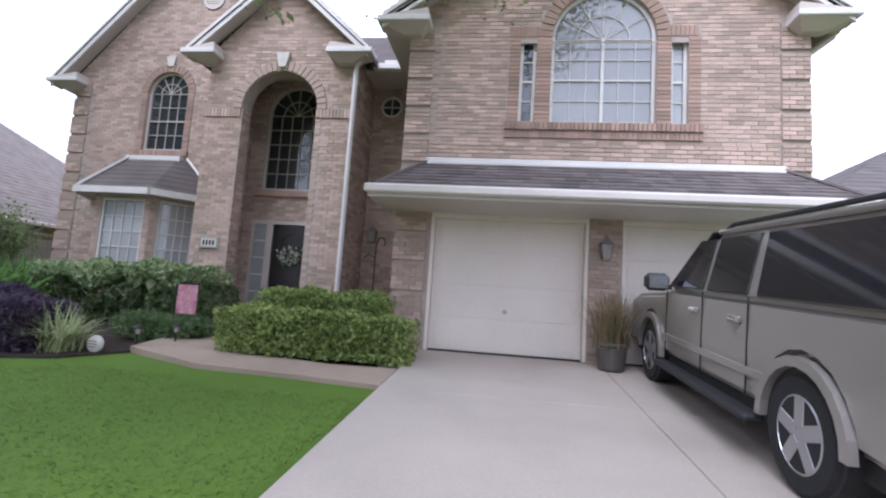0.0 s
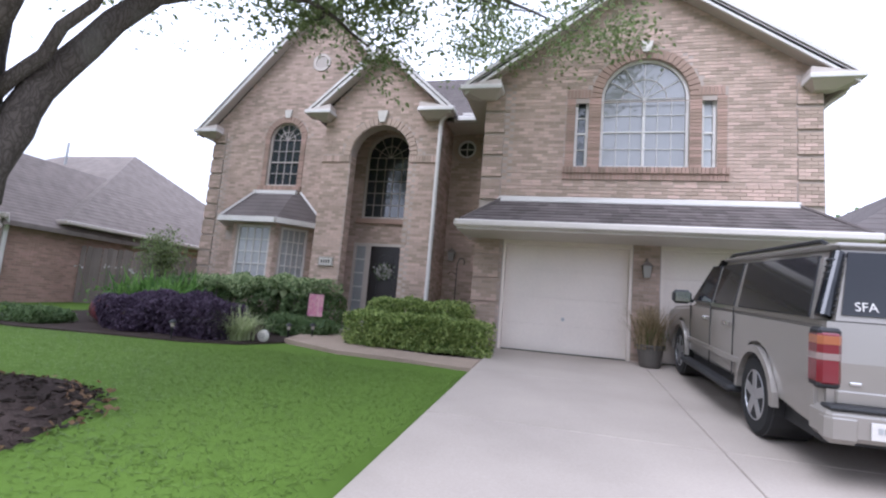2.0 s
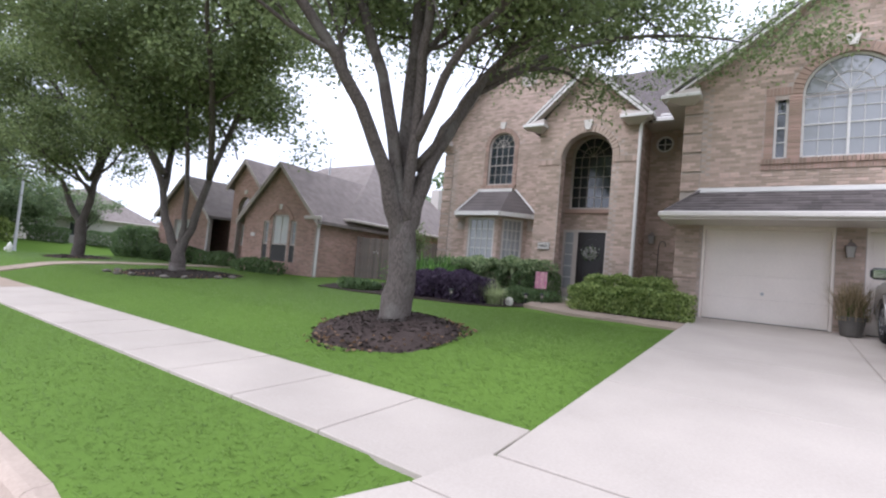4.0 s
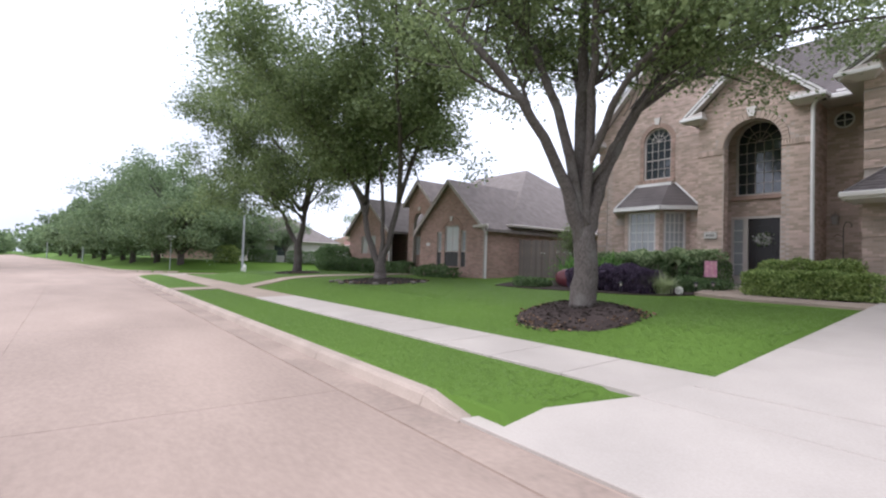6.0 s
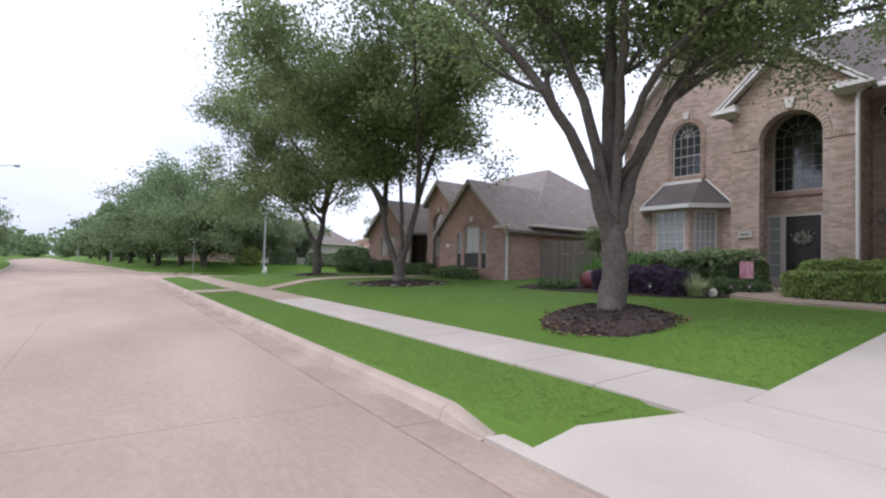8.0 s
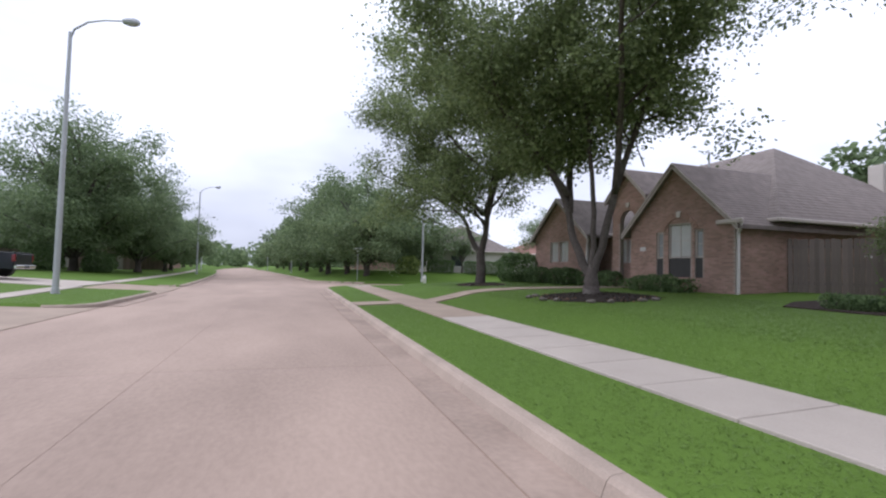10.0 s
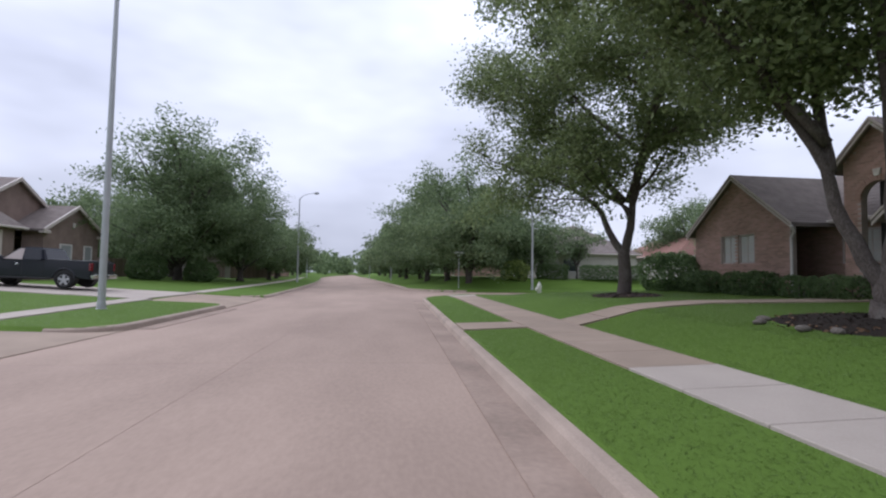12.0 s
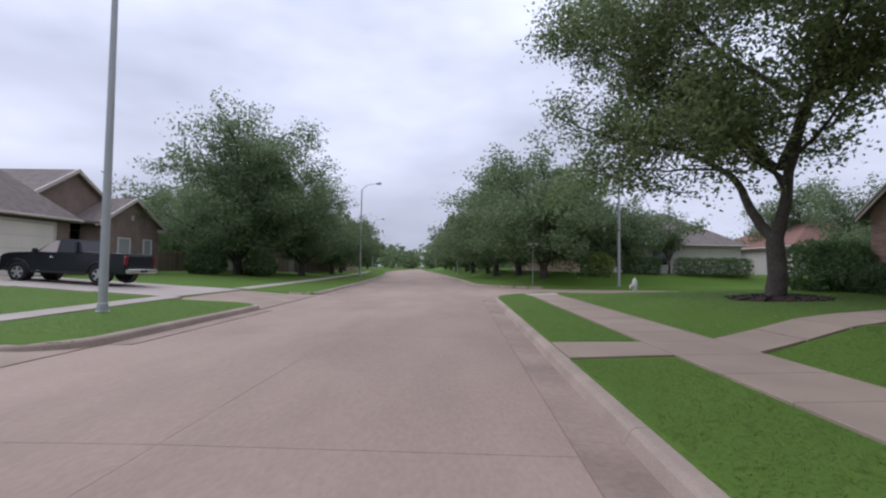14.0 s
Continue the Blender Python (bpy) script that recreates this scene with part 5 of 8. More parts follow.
garage_wing()
brick_pieces(house, 2.45, 2.92, -0.04, 2.2, 0.0)
brick_pieces(house, GX0 + 0.42, GX1 - 0.42, 3.0, 3.34, 0.0)
pent_roof()
garage_door(0.0, 2.44)
garage_door(2.93, 5.37)
left_wing()
bay_window()
entry_block()
main_roof()

# ---- trees ----
def grow(p, d, length, r, depth, rng, segs, tips, spread=0.75, lift=0.12, kids=(3, 4), shrink=0.62):
    """A limb that wanders, tapers and divides; gathers limbs and the places where leaves hang."""
    n = 4
    pts, rad = [p.copy()], [r]
    d = d.normalized()
    for i in range(n):
        d = (d + Vector((rng.gauss(0, 0.13), rng.gauss(0, 0.13), rng.gauss(0, 0.1) + lift * 0.25))).normalized()
        pts.append(pts[-1] + d * (length / n))
        rad.append(r * (1 - 0.5 * (i + 1) / n))
    segs.append((pts, rad, depth))
    if depth <= 1:
        for i in range(1, n + 1):
            tips.append(pts[i])
    if depth == 0:
        return
    for k in range(rng.randint(*kids)):
        f = rng.uniform(0.35, 1.0)
        i = min(n - 1, int(f * n))
        q = pts[i].lerp(pts[i + 1], f * n - i)
        side = Vector((rng.gauss(0, 1), rng.gauss(0, 1), rng.gauss(0, 0.55) + lift)).normalized()
        nd = (d * (1 - spread) + side * spread).normalized()
        grow(q, nd, length * rng.uniform(0.5, 0.8), rad[i] * shrink, depth - 1, rng, segs, tips, spread, lift, kids, shrink)
    grow(pts[-1], d, length * 0.65, rad[-1], depth - 1, rng, segs, tips, spread, lift, kids, shrink)


def crown_leaves(tips, count, size, rng, spread, clump=1.0):
    """Leaves in clusters: each twig end carries a few sprays, thick in the middle and ragged outside."""
    t = np.array([tuple(p) for p in tips])
    sprays = np.repeat(t, 3, axis=0)
    shift = np.clip(rng.normal(size=sprays.shape), -1.7, 1.7) * spread * 0.75
    shift[:, 2] = shift[:, 2] * 0.7 - 0.12 * spread
    sprays = sprays + shift
    reach = spread * rng.uniform(0.28, 0.62, len(sprays))
    pick = rng.integers(0, len(sprays), count)
    off = np.clip(rng.normal(size=(count, 3)), -1.6, 1.6) * reach[pick][:, None]
    off[:, 2] *= 0.6
    return leaf_quads(sprays[pick] + off, size, rng, flat=0.3)


def make_tree(name, label, trunk, limbs, seed, leaves, size, spread=0.32, depth=2, x=0, y=0, z=0, leafmat=None, kids=(3, 4), sub_len=1.6, group="", trunk_flare=1.45, mult=0.75, lift=0.12, clear=0.0, twig=0.009):
    """trunk: (height, radius); limbs: lists of local points with a start radius; boughs spring from their upper halves."""
    rng = random.Random(seed)
    nrng = np.random.default_rng(seed)
    tree = thing(name, x, y, z, label, "tree", group)
    segs, tips = [], []
    h, r0 = trunk
    bm = bmesh.new()
    top = Vector(limbs[0][0][0])
    pts = [Vector((0, 0, -0.15)), Vector((0, 0, 0.05)), Vector((0.01, 0, 0.3))] + [Vector((0.04 * math.sin(3 * t), 0.04 * math.cos(2 * t), 0)) + Vector((top.x, top.y, top.z)) * t for t in (0.45, 0.7, 1.0)] + [top + Vector((0, 0, 0.2)), top + Vector((0, 0, 0.42))]
    tube(pts, [r0 * trunk_flare * 1.15, r0 * trunk_flare, r0 * 1.12, r0, r0 * 0.98, r0 * 0.94, r0 * 0.8, r0 * 0.45], 18, bm)
    for line, r in limbs:
        ps = [Vector(p) for p in line]
        # smooth the hand-set line
        fine = []
        for i in range(len(ps) - 1):
            a, b = ps[max(i - 1, 0)], ps[i]
            c, d = ps[i + 1], ps[min(i + 2, len(ps) - 1)]
            for q in range(4):
                t = q / 4
                fine.append(0.5 * ((2 * b) + (c - a) * t + (2 * a - 5 * b + 4 * c - d) * t * t + (3 * b - a - 3 * c + d) * t ** 3))
        fine.append(ps[-1])
        n = len(fine)
        rr = [r * (1 - 0.72 * i / (n - 1)) for i in range(n)]
        fine = [f + Vector((rng.gauss(0, 0.02), rng.gauss(0, 0.02), 0)) for f in fine]
        tube(fine, rr, 10, bm)
        for i in range(max(1, int(n * 0.35)), n):
            if rng.random() < mult:
                d = (fine[i] - fine[i - 1]).normalized()
                side = Vector((rng.gauss(0, 1), rng.gauss(0, 1), rng.gauss(0.1, 0.5))).normalized()
                grow(fine[i], d * 0.35 + side * 0.75, sub_len * rng.uniform(0.7, 1.25), max(0.012, rr[i] * 0.55), depth, rng, segs, tips, kids=kids, lift=lift)
        grow(fine[-1], fine[-1] - fine[-2], sub_len, rr[-1], depth, rng, segs, tips, kids=kids, lift=lift)
    under = clear if callable(clear) else (lambda p: clear)
    tips = [p for p in tips if p.z > under(p) + 0.35 * math.sin(p.x * 1.3) + 0.25 * math.sin(p.y * 1.7)]
    for pts, rad, dep in segs:
        if max(pts[-1].z, pts[2].z) < under(pts[-1]) + 0.15:
            continue
        if rad[0] > twig:
            tube(pts, [max(0.004, q) for q in rad], 6 if dep > 1 else 4, bm, cap=False)
    part("trunk", bm, OAKBARK, tree, "grey furrowed bark", smooth=True)
    quads_mesh("crown", crown_leaves(tips, leaves, size, nrng, spread), leafmat or LEAF, tree)
    return tree


def spread_limbs(h, n, reach, top, seed, r, low=0.0):
    """Limbs that rise from the fork and lean outwards all round."""
    rng = random.Random(seed)
    out = []
    for k in range(n):
        a = 2 * math.pi * (k + rng.uniform(-0.25, 0.25)) / n
        q = rng.uniform(0.75, 1.15)
        t = top * rng.uniform(0.82, 1.05)
        out.append(([(0, 0, h), (0.25 * reach * q * math.cos(a), 0.25 * reach * q * math.sin(a), h + (t - h) * 0.35), (0.6 * reach * q * math.cos(a + 0.15), 0.6 * reach * q * math.sin(a + 0.15), h + (t - h) * 0.7), (reach * q * math.cos(a + 0.1), reach * q * math.sin(a + 0.1), t - low * rng.random())], r * rng.uniform(0.75, 1.0)))
    out.append(([(0, 0, h), (0.1, 0.1, h + (top - h) * 0.4), (-0.2, 0.15, h + (top - h) * 0.8), (0.1, -0.1, top * 1.08)], r))
    return out


# the oak on the front lawn
def oak_under(p):
    """How low the lawn oak's leaves hang: higher towards the house, but for a few low sprays."""
    if math.hypot(p.x - 3.6, p.y - 4.3) < 1.5:
        return 5.25
    if p.y > 1.2 and p.x > 0.4:
        return 3.9 if math.hypot(p.x - 1.4, p.y - 3.3) < 1.0 else (5.0 if p.x < 1.5 else 5.8)
    if math.hypot(p.x - 1.5, p.y - 0.3) < 1.1:
        return 3.6
    return max(3.9, 5.3 - 0.5 * math.hypot(p.x, p.y))


oak = make_tree("oak_tree", "large live oak with a forked grey trunk on the front lawn", (2.1, 0.222), [
    ([(0, 0.02, 1.2), (0.08, 0.18, 1.9), (0.2, 0.42, 2.7), (0.45, 1.15, 4.0), (0.75, 2.2, 5.3), (1.2, 3.4, 6.3)], 0.165),
    ([(0, -0.02, 1.15), (-0.1, -0.25, 1.8), (-0.2, -0.55, 2.5), (-0.5, -1.25, 3.7), (-1.3, -2.1, 5.0), (-2.6, -2.9, 6.2)], 0.15),
    ([(0, 0, 1.35), (-0.2, 0.1, 3.2), (-0.2, 0.15, 4.8), (-0.4, 0.4, 6.8), (-0.4, 0.6, 8.4)], 0.16),
    ([(0, 0, 1.35), (-0.3, -0.3, 3.3), (-0.8, -0.7, 5.0), (-1.7, -0.8, 6.8), (-2.6, -1.0, 8.0)], 0.115),
    ([(0, 0, 1.35), (0.2, -0.15, 3.6), (0.5, -0.5, 5.2), (1.1, -1.1, 7.0), (1.8, -1.6, 8.2)], 0.1),
    ([(0.3, 0.9, 3.6), (0.7, 2.0, 4.5), (1.1, 3.0, 4.9), (1.35, 3.9, 4.85)], 0.06),
    ([(-0.1, 0.1, 3.2), (-0.9, 0.9, 4.8), (-1.9, 1.7, 6.0), (-2.9, 2.2, 7.0)], 0.1),
    ([(0.45, 1.15, 4.0), (1.6, 2.4, 5.0), (2.9, 3.6, 5.5), (4.0, 4.6, 5.6)], 0.06),
    ([(0.05, 0.1, 2.3), (0.55, 0.3, 3.2), (1.1, 0.4, 3.9), (1.8, 0.5, 4.3)], 0.06),
    ([(0.1, -0.05, 2.6), (0.9, -0.2, 3.9), (2.0, -0.3, 4.6), (3.1, -0.5, 5.2)], 0.08),
], 21, 104000, 0.09, 0.34, 2, -3.3, -7.0, -0.25, sub_len=1.45, mult=0.6, trunk_flare=1.1, lift=0.3, clear=oak_under)


def raised(limbs, side, up, base=2.6):
    """The same limbs, reaching further out and higher above the fork."""
    out = []
    for line, r in limbs:
        out.append(([(x * (1 + (side - 1) * min(1, max(0, (z - 2.6) / 3))), y * (1 + (side - 1) * min(1, max(0, (z - 2.6) / 3))), z if z < base else base + (z - base) * up) for x, y, z in line], r))
    return out


# the neighbour's two trees beside his lawn
make_tree("oak_tree", "leafy oak with twin leaning stems before the brick bungalow", (0.7, 0.22), raised([
    ([(0, 0, 0.5), (-0.45, -0.3, 1.7), (-0.8, -0.5, 2.9), (-1.6, -1.2, 4.3), (-2.6, -2.0, 5.8)], 0.145),
    ([(0, 0, 0.5), (0.25, 0.3, 1.9), (0.6, 0.55, 3.3), (1.3, 0.8, 4.8), (1.9, 1.2, 6.6)], 0.145),
    ([(0, 0, 0.5), (0.1, 0.0, 2.0), (0.3, -0.3, 3.6), (0.5, -0.9, 5.4), (0.3, -1.4, 7.4)], 0.1),
    ([(-0.6, -0.4, 2.6), (-1.3, 0.2, 3.8), (-1.9, 1.2, 5.2), (-2.2, 1.8, 7.0)], 0.12),
    ([(0.5, 0.45, 2.9), (1.6, -0.4, 4.0), (2.8, -1.4, 5.0), (3.6, -2.0, 5.6)], 0.11),
    ([(-0.6, -0.4, 2.9), (-1.0, -1.8, 4.2), (-1.6, -3.0, 5.4)], 0.1),
], 1.35, 1.8), 33, 104000, 0.14, 0.52, 2, -14.4, -4.75, -0.28, sub_len=1.75, mult=0.8, trunk_flare=1.2, lift=0.25, clear=4.6)
make_tree("oak_tree", "spreading oak with a crooked low bough near the corner", (1.9, 0.235), raised([
    ([(0, 0, 1.6), (0.14, 0.15, 2.6), (0.27, 0.28, 3.6), (0.5, 0.7, 5.4), (0.6, 1.2, 7.6)], 0.185),
    ([(0, 0, 1.55), (-0.2, -0.22, 2.1), (-0.45, -0.48, 2.7), (-0.68, -0.72, 3.3), (-1.7, -1.6, 4.1), (-3.6, -2.6, 4.8)], 0.165),
    ([(-0.1, 0.1, 3.4), (-1.3, -0.6, 4.6), (-2.6, -1.6, 6.0), (-3.6, -2.6, 7.3)], 0.12),
    ([(-0.1, 0.2, 3.4), (1.2, 0.0, 4.6), (2.6, -0.4, 5.6), (3.8, -0.8, 6.4)], 0.12),
    ([(0.2, 0.5, 4.8), (-0.6, -0.8, 6.0), (-1.2, -2.0, 7.6), (-1.4, -2.6, 8.8)], 0.1),
    ([(0.2, 0.5, 4.6), (1.2, 1.8, 5.6), (1.8, 3.2, 6.8)], 0.1),
], 1.2, 1.35), 44, 100000, 0.14, 0.52, 2, -24.6, -4.1, -0.4, sub_len=1.8, mult=0.8, trunk_flare=1.2, lift=0.15, clear=lambda p: 3.4 if p.y < -1.0 else 4.7)

# a big street tree and its smaller kin, built once each and set out along the road
big = make_tree("street_tree", "broad dense oak in full leaf beside the street", (2.0, 0.3), spread_limbs(1.6, 7, 3.7, 8.0, 5, 0.2, 2.0) + spread_limbs(1.2, 5, 4.0, 4.4, 6, 0.12, 0.8), 51, 33000, 0.26, 0.58, 2, -49.0, -5.8, -0.8, LEAF2, kids=(2, 3), sub_len=1.7, group="street trees", twig=0.05)
faint = make_tree("street_tree", "broad dense oak far along the street", (2.0, 0.3), spread_limbs(1.6, 6, 3.7, 8.0, 5, 0.2, 2.0) + spread_limbs(1.2, 5, 4.0, 4.4, 6, 0.12, 0.8), 52, 8000, 0.56, 0.7, 0, -86.0, kerb_r(-86) + 4.6, -0.8, LEAF2, sub_len=1.7, group="street trees")
for x, dy, s, a in ((-57.5, 5.2, 1.0, 70), (-66, 4.6, 1.05, 150), (-75, 5.2, 1.0, 250), (-98, 5.0, 1.0, 120), (-112, 4.6, 1.05, 200), (-130, 5.0, 1.0, 300), (-150, 5.0, 1.1, 40), (-53, 10.5, 0.8, 33)):
    m = pose(x, kerb_r(x) + dy, -0.8, 0, 0, a)
    c = copy_thing(big if x > -70 else faint, m)
    c.scale = (s, s, s)
wide = make_tree("street_tree", "tall bushy oak with a crown almost to the grass", (1.6, 0.32), spread_limbs(1.2, 8, 4.2, 10.5, 15, 0.2, 2.5) + spread_limbs(0.9, 7, 4.8, 5.0, 16, 0.12, 1.0), 61, 66000, 0.225, 0.6, 2, -49.5, -30.0, -0.5, LEAF2, kids=(2, 3), sub_len=1.8, group="street trees", twig=0.05)
for x, y, s, a in ((-57.0, -27.2, 0.78, 140), (-58.0, -34.0, 0.8, 40)):
    c = copy_thing(wide, pose(x, y, -0.5, 0, 0, a))
    c.scale = (s, s, s)
for x, y, s, a in ((-68.0, -27.0, 0.78, 80), (-79, -28.5, 0.85, 10), (-95, -31.5, 0.95, 200), (-112, -34.0, 1.0, 90), (-132, -36, 1.0, 10), (-155, -38, 1.1, 60),
                   (-29, 36, 1.35, 15), (16, 27, 1.0, 60), (-60, 22, 0.9, 100), (-50, 20, 0.75, 10), (-64, -42, 0.9, 30), (-72, -50, 1.0, 70)):
    c = copy_thing(big if -70 < x < 10 and y < 30 else faint, pose(x, y, -0.7, 0, 0, a))
    c.scale = (s, s, s)


def tree_line():
    """The far wood that closes the road and the view."""
    rng = np.random.default_rng(7)
    cents = []
    for i in range(260):
        a = rng.uniform(0, 2 * math.pi)
        if i < 120:
            x, y = -rng.uniform(190, 330), rng.uniform(-110, 90)
        else:
            d = rng.uniform(130, 200)
            x, y = -40 + d * math.cos(a) * 1.3, -10 + d * math.sin(a)
            if abs(y + 12) < 40 and x < -100:
                continue
        h = rng.uniform(7, 12)
        k = 230
        u = rng.normal(size=(k, 3))
        u /= np.linalg.norm(u, axis=1)[:, None]
        rad = rng.uniform(0.7, 1.0, (k, 1))
        c = np.array([x, y, -0.8 + h * 0.52]) + u * rad * np.array([h * 0.55, h * 0.55, h * 0.5])
        c[:, 2] = np.maximum(c[:, 2], -0.5)
        cents.append(c)
    ob = quads_mesh("distant_wood", leaf_quads(np.concatenate(cents), 1.5, rng, aspect=0.8), LEAF2)
    return tagged(ob, "hazy belt of distant trees closing the street", "trees", kind="stuff")


tree_line()

# ---- planting ----
def leafy_mass(name, label, category, boxes, count, size, material, seed, x=0, y=0, z=0, rz=0, core=SHRUB, noise_amp=0.08, group="", aspect=0.6):
    """Clipped or loose bushes: leaves thick over rounded bodies, twigs within."""
    rng = np.random.default_rng(seed)
    t = thing(name, x, y, z, label, category, group, rz=rz)
    pts, nrm = [], []
    total = sum((b[3] * b[4] + b[3] * b[5] + b[4] * b[5]) for b in boxes)
    for cx, cy, cz, w, d, h in boxes:
        k = int(count * (w * d + w * h + d * h) / total)
        areas = np.array([d * h, w * h, w * d])
        face = rng.choice(3, k, p=areas / areas.sum())
        u = rng.uniform(-1, 1, (k, 3))
        u[np.arange(k), face] = np.where(rng.random(k) < 0.5, -1, 1)
        e = 9.0 if noise_amp < 0.1 else 2.6
        u /= ((np.abs(u) ** e).sum(1) ** (1 / e))[:, None]
        shell = rng.uniform(0.86, 1.03, (k, 1))
        p = np.array([cx, cy, cz]) + u * shell * np.array([w, d, h]) / 2
        f = np.array([noise.noise(Vector(q) * 2.2) for q in p])[:, None]
        p = p + u * f * noise_amp * 1.6
        pts.append(p)
    pts = np.concatenate(pts)
    pts[:, 2] = np.maximum(pts[:, 2], 0.03)
    quads_mesh("foliage", leaf_quads(pts, size, rng, aspect=aspect), material, t)
    inner = []
    for cx, cy, cz, w, d, h in boxes:
        k = int(260 * (w * d + w * h + d * h) / total) + 60
        u = rng.uniform(-0.36, 0.36, (k, 3)) * np.array([w, d, h])
        inner.append(np.array([cx, cy, cz]) + u)
    quads_mesh("inner_leaves", leaf_quads(np.concatenate(inner), 0.24, rng), material, t)
    r = random.Random(seed)
    for cx, cy, cz, w, d, h in boxes:
        for _ in range(4):
            bm = bmesh.new()
            a = (cx + r.uniform(-0.3, 0.3) * w, cy + r.uniform(-0.3, 0.3) * d)
            tube([(a[0], a[1], -0.05), (a[0] + r.uniform(-0.1, 0.1), a[1], cz), (a[0] + r.uniform(-0.15, 0.15), a[1] + r.uniform(-0.1, 0.1), cz + h * 0.3)], [0.02, 0.014, 0.006], 5, bm)
            part("stem", bm, BARK, t)
    return t


def blade_clump(name, label, x, y, z, n, length, width, material, seed, arch=0.6, base=0.12, group="", parent=None):
    """A tuft of arching strap leaves, each folded at three joints."""
    rng = np.random.default_rng(seed)
    quads = []
    for i in range(n):
        a = rng.uniform(0, 2 * math.pi)
        L = length * rng.uniform(0.6, 1.1)
        lean = rng.uniform(0.1, 1.0) * arch
        o = np.array([rng.normal() * base, rng.normal() * base, 0.0])
        d = np.array([math.cos(a), math.sin(a), 0.0])
        s = np.array([-math.sin(a), math.cos(a), 0.0])
        prev, pw = o, width
        for k in range(1, 5):
            t = k / 4
            q = o + d * L * lean * t ** 1.6 + np.array([0, 0, 1.0]) * L * (t - 0.45 * lean * t ** 2.4)
            w = width * (1 - 0.85 * t ** 2)
            quads.append([prev - s * pw / 2, prev + s * pw / 2, q + s * w / 2, q - s * w / 2])
            prev, pw = q, w
    if parent is not None:
        ob = quads_mesh("leaf_tuft", np.array(quads), material, parent)
        ob.matrix_basis = pose(x, y, z)
        return ob
    t = thing(name, x, y, z, label, "plant", group)
    quads_mesh("leaf_tuft", np.array(quads), material, t)
    return t


def gz(x, y):
    return lawn_z(x, y)


# the clipped hedges by the front path
leafy_mass("hedge", "low clipped bright green boxwood hedge beside the path", "hedge", [(0, 0, 0.29, 2.75, 0.8, 0.64)], 13000, 0.065, HEDGE, 1, -1.35, -1.0, -0.1, noise_amp=0.07)
leafy_mass("hedge", "taller clipped green hedge behind the low one", "hedge", [(0, 0, 0.42, 2.2, 0.7, 0.92)], 11000, 0.065, HEDGE, 2, -1.55, -0.2, -0.08, noise_amp=0.07)
# shrubs under the bay
leafy_mass("shrub_row", "dense dark green shrub row under the bay window", "shrub", [(-2.2, 0, 0.5, 2.4, 1.0, 1.05), (-0.2, 0.1, 0.5, 2.3, 1.1, 1.05), (1.5, 0.0, 0.42, 1.5, 1.1, 1.0)], 21000, 0.075, SHRUB, 3, -6.0, 0.85, -0.08, noise_amp=0.11)
leafy_mass("shrub", "variegated light green shrub topping the dark row", "shrub", [(-0.9, 0, 0.45, 2.0, 0.95, 0.42), (0.9, 0.02, 0.47, 1.9, 0.95, 0.42)], 11000, 0.075, VARIEG, 4, -5.7, 0.72, 0.42, noise_amp=0.14)
leafy_mass("purple_shrub", "mounded purple-leaved shrub at the lawn edge", "shrub", [(-0.8, 0, 0.34, 1.5, 1.2, 0.8), (0.0, 0.1, 0.37, 1.7, 1.2, 0.88), (0.8, -0.05, 0.35, 1.4, 1.1, 0.82)], 21000, 0.095, PURPLE, 5, -5.95, -1.8, -0.24, noise_amp=0.1, aspect=0.32)
leafy_mass("shrub", "low dark green ground cover by the stone", "shrub", [(0, 0, 0.16, 1.7, 1.0, 0.4)], 5000, 0.05, SHRUB, 6, -3.95, -0.35, -0.1, noise_amp=0.11)
leafy_mass("shrub", "low green ground cover at the bed's end", "shrub", [(0, 0, 0.15, 1.3, 0.9, 0.36)], 4000, 0.055, SHRUB, 7, -8.6, -2.3, -0.25, noise_amp=0.11)
for i, (x, y) in enumerate(((-8.3, -0.7), (-7.85, -0.75), (-7.4, -0.7), (-6.95, -0.75), (-8.0, -0.2), (-7.2, -0.2))):
    blade_clump("lily_clump", "tall clump of broad strap-leaved lilies", x, y, -0.2, 44, 1.34, 0.1, LILY, 70 + i, 0.75, 0.15, "lilies in the bed")
blade_clump("ornamental_grass", "pale striped ornamental grass tuft", -4.45, -1.85, -0.2, 420, 0.7, 0.018, BLADEG, 80, 1.3, 0.09)
# white blossom over the bed
rng8 = np.random.default_rng(8)
fl = thing("flowering_plant", -8.2, -0.95, -0.2, "thin-stemmed plant with small white flowers", "plant")
heads = []
for i in range(6):
    p = Vector((rng8.normal() * 0.5, rng8.normal() * 0.25, 1.0 + rng8.uniform(0, 0.45)))
    bm = bmesh.new()
    tube([(p.x * 0.4, p.y * 0.4, 0), (p.x * 0.8, p.y * 0.8, p.z * 0.6), tuple(p)], [0.008, 0.006, 0.004], 4, bm)
    part("stem", bm, LILY, fl)
    for k in range(7):
        heads.append(tuple(p + Vector((rng8.normal() * 0.035, rng8.normal() * 0.035, rng8.normal() * 0.025))))
tagged(quads_mesh("petals", leaf_quads(np.array(heads), 0.042, rng8, aspect=0.8), WHITE, fl), kind="stuff")
quads_mesh("leaves", leaf_quads(rng8.normal(size=(500, 3)) * np.array([0.3, 0.2, 0.18]) + np.array([0, 0, 0.5]), 0.09, rng8), LILY, fl)
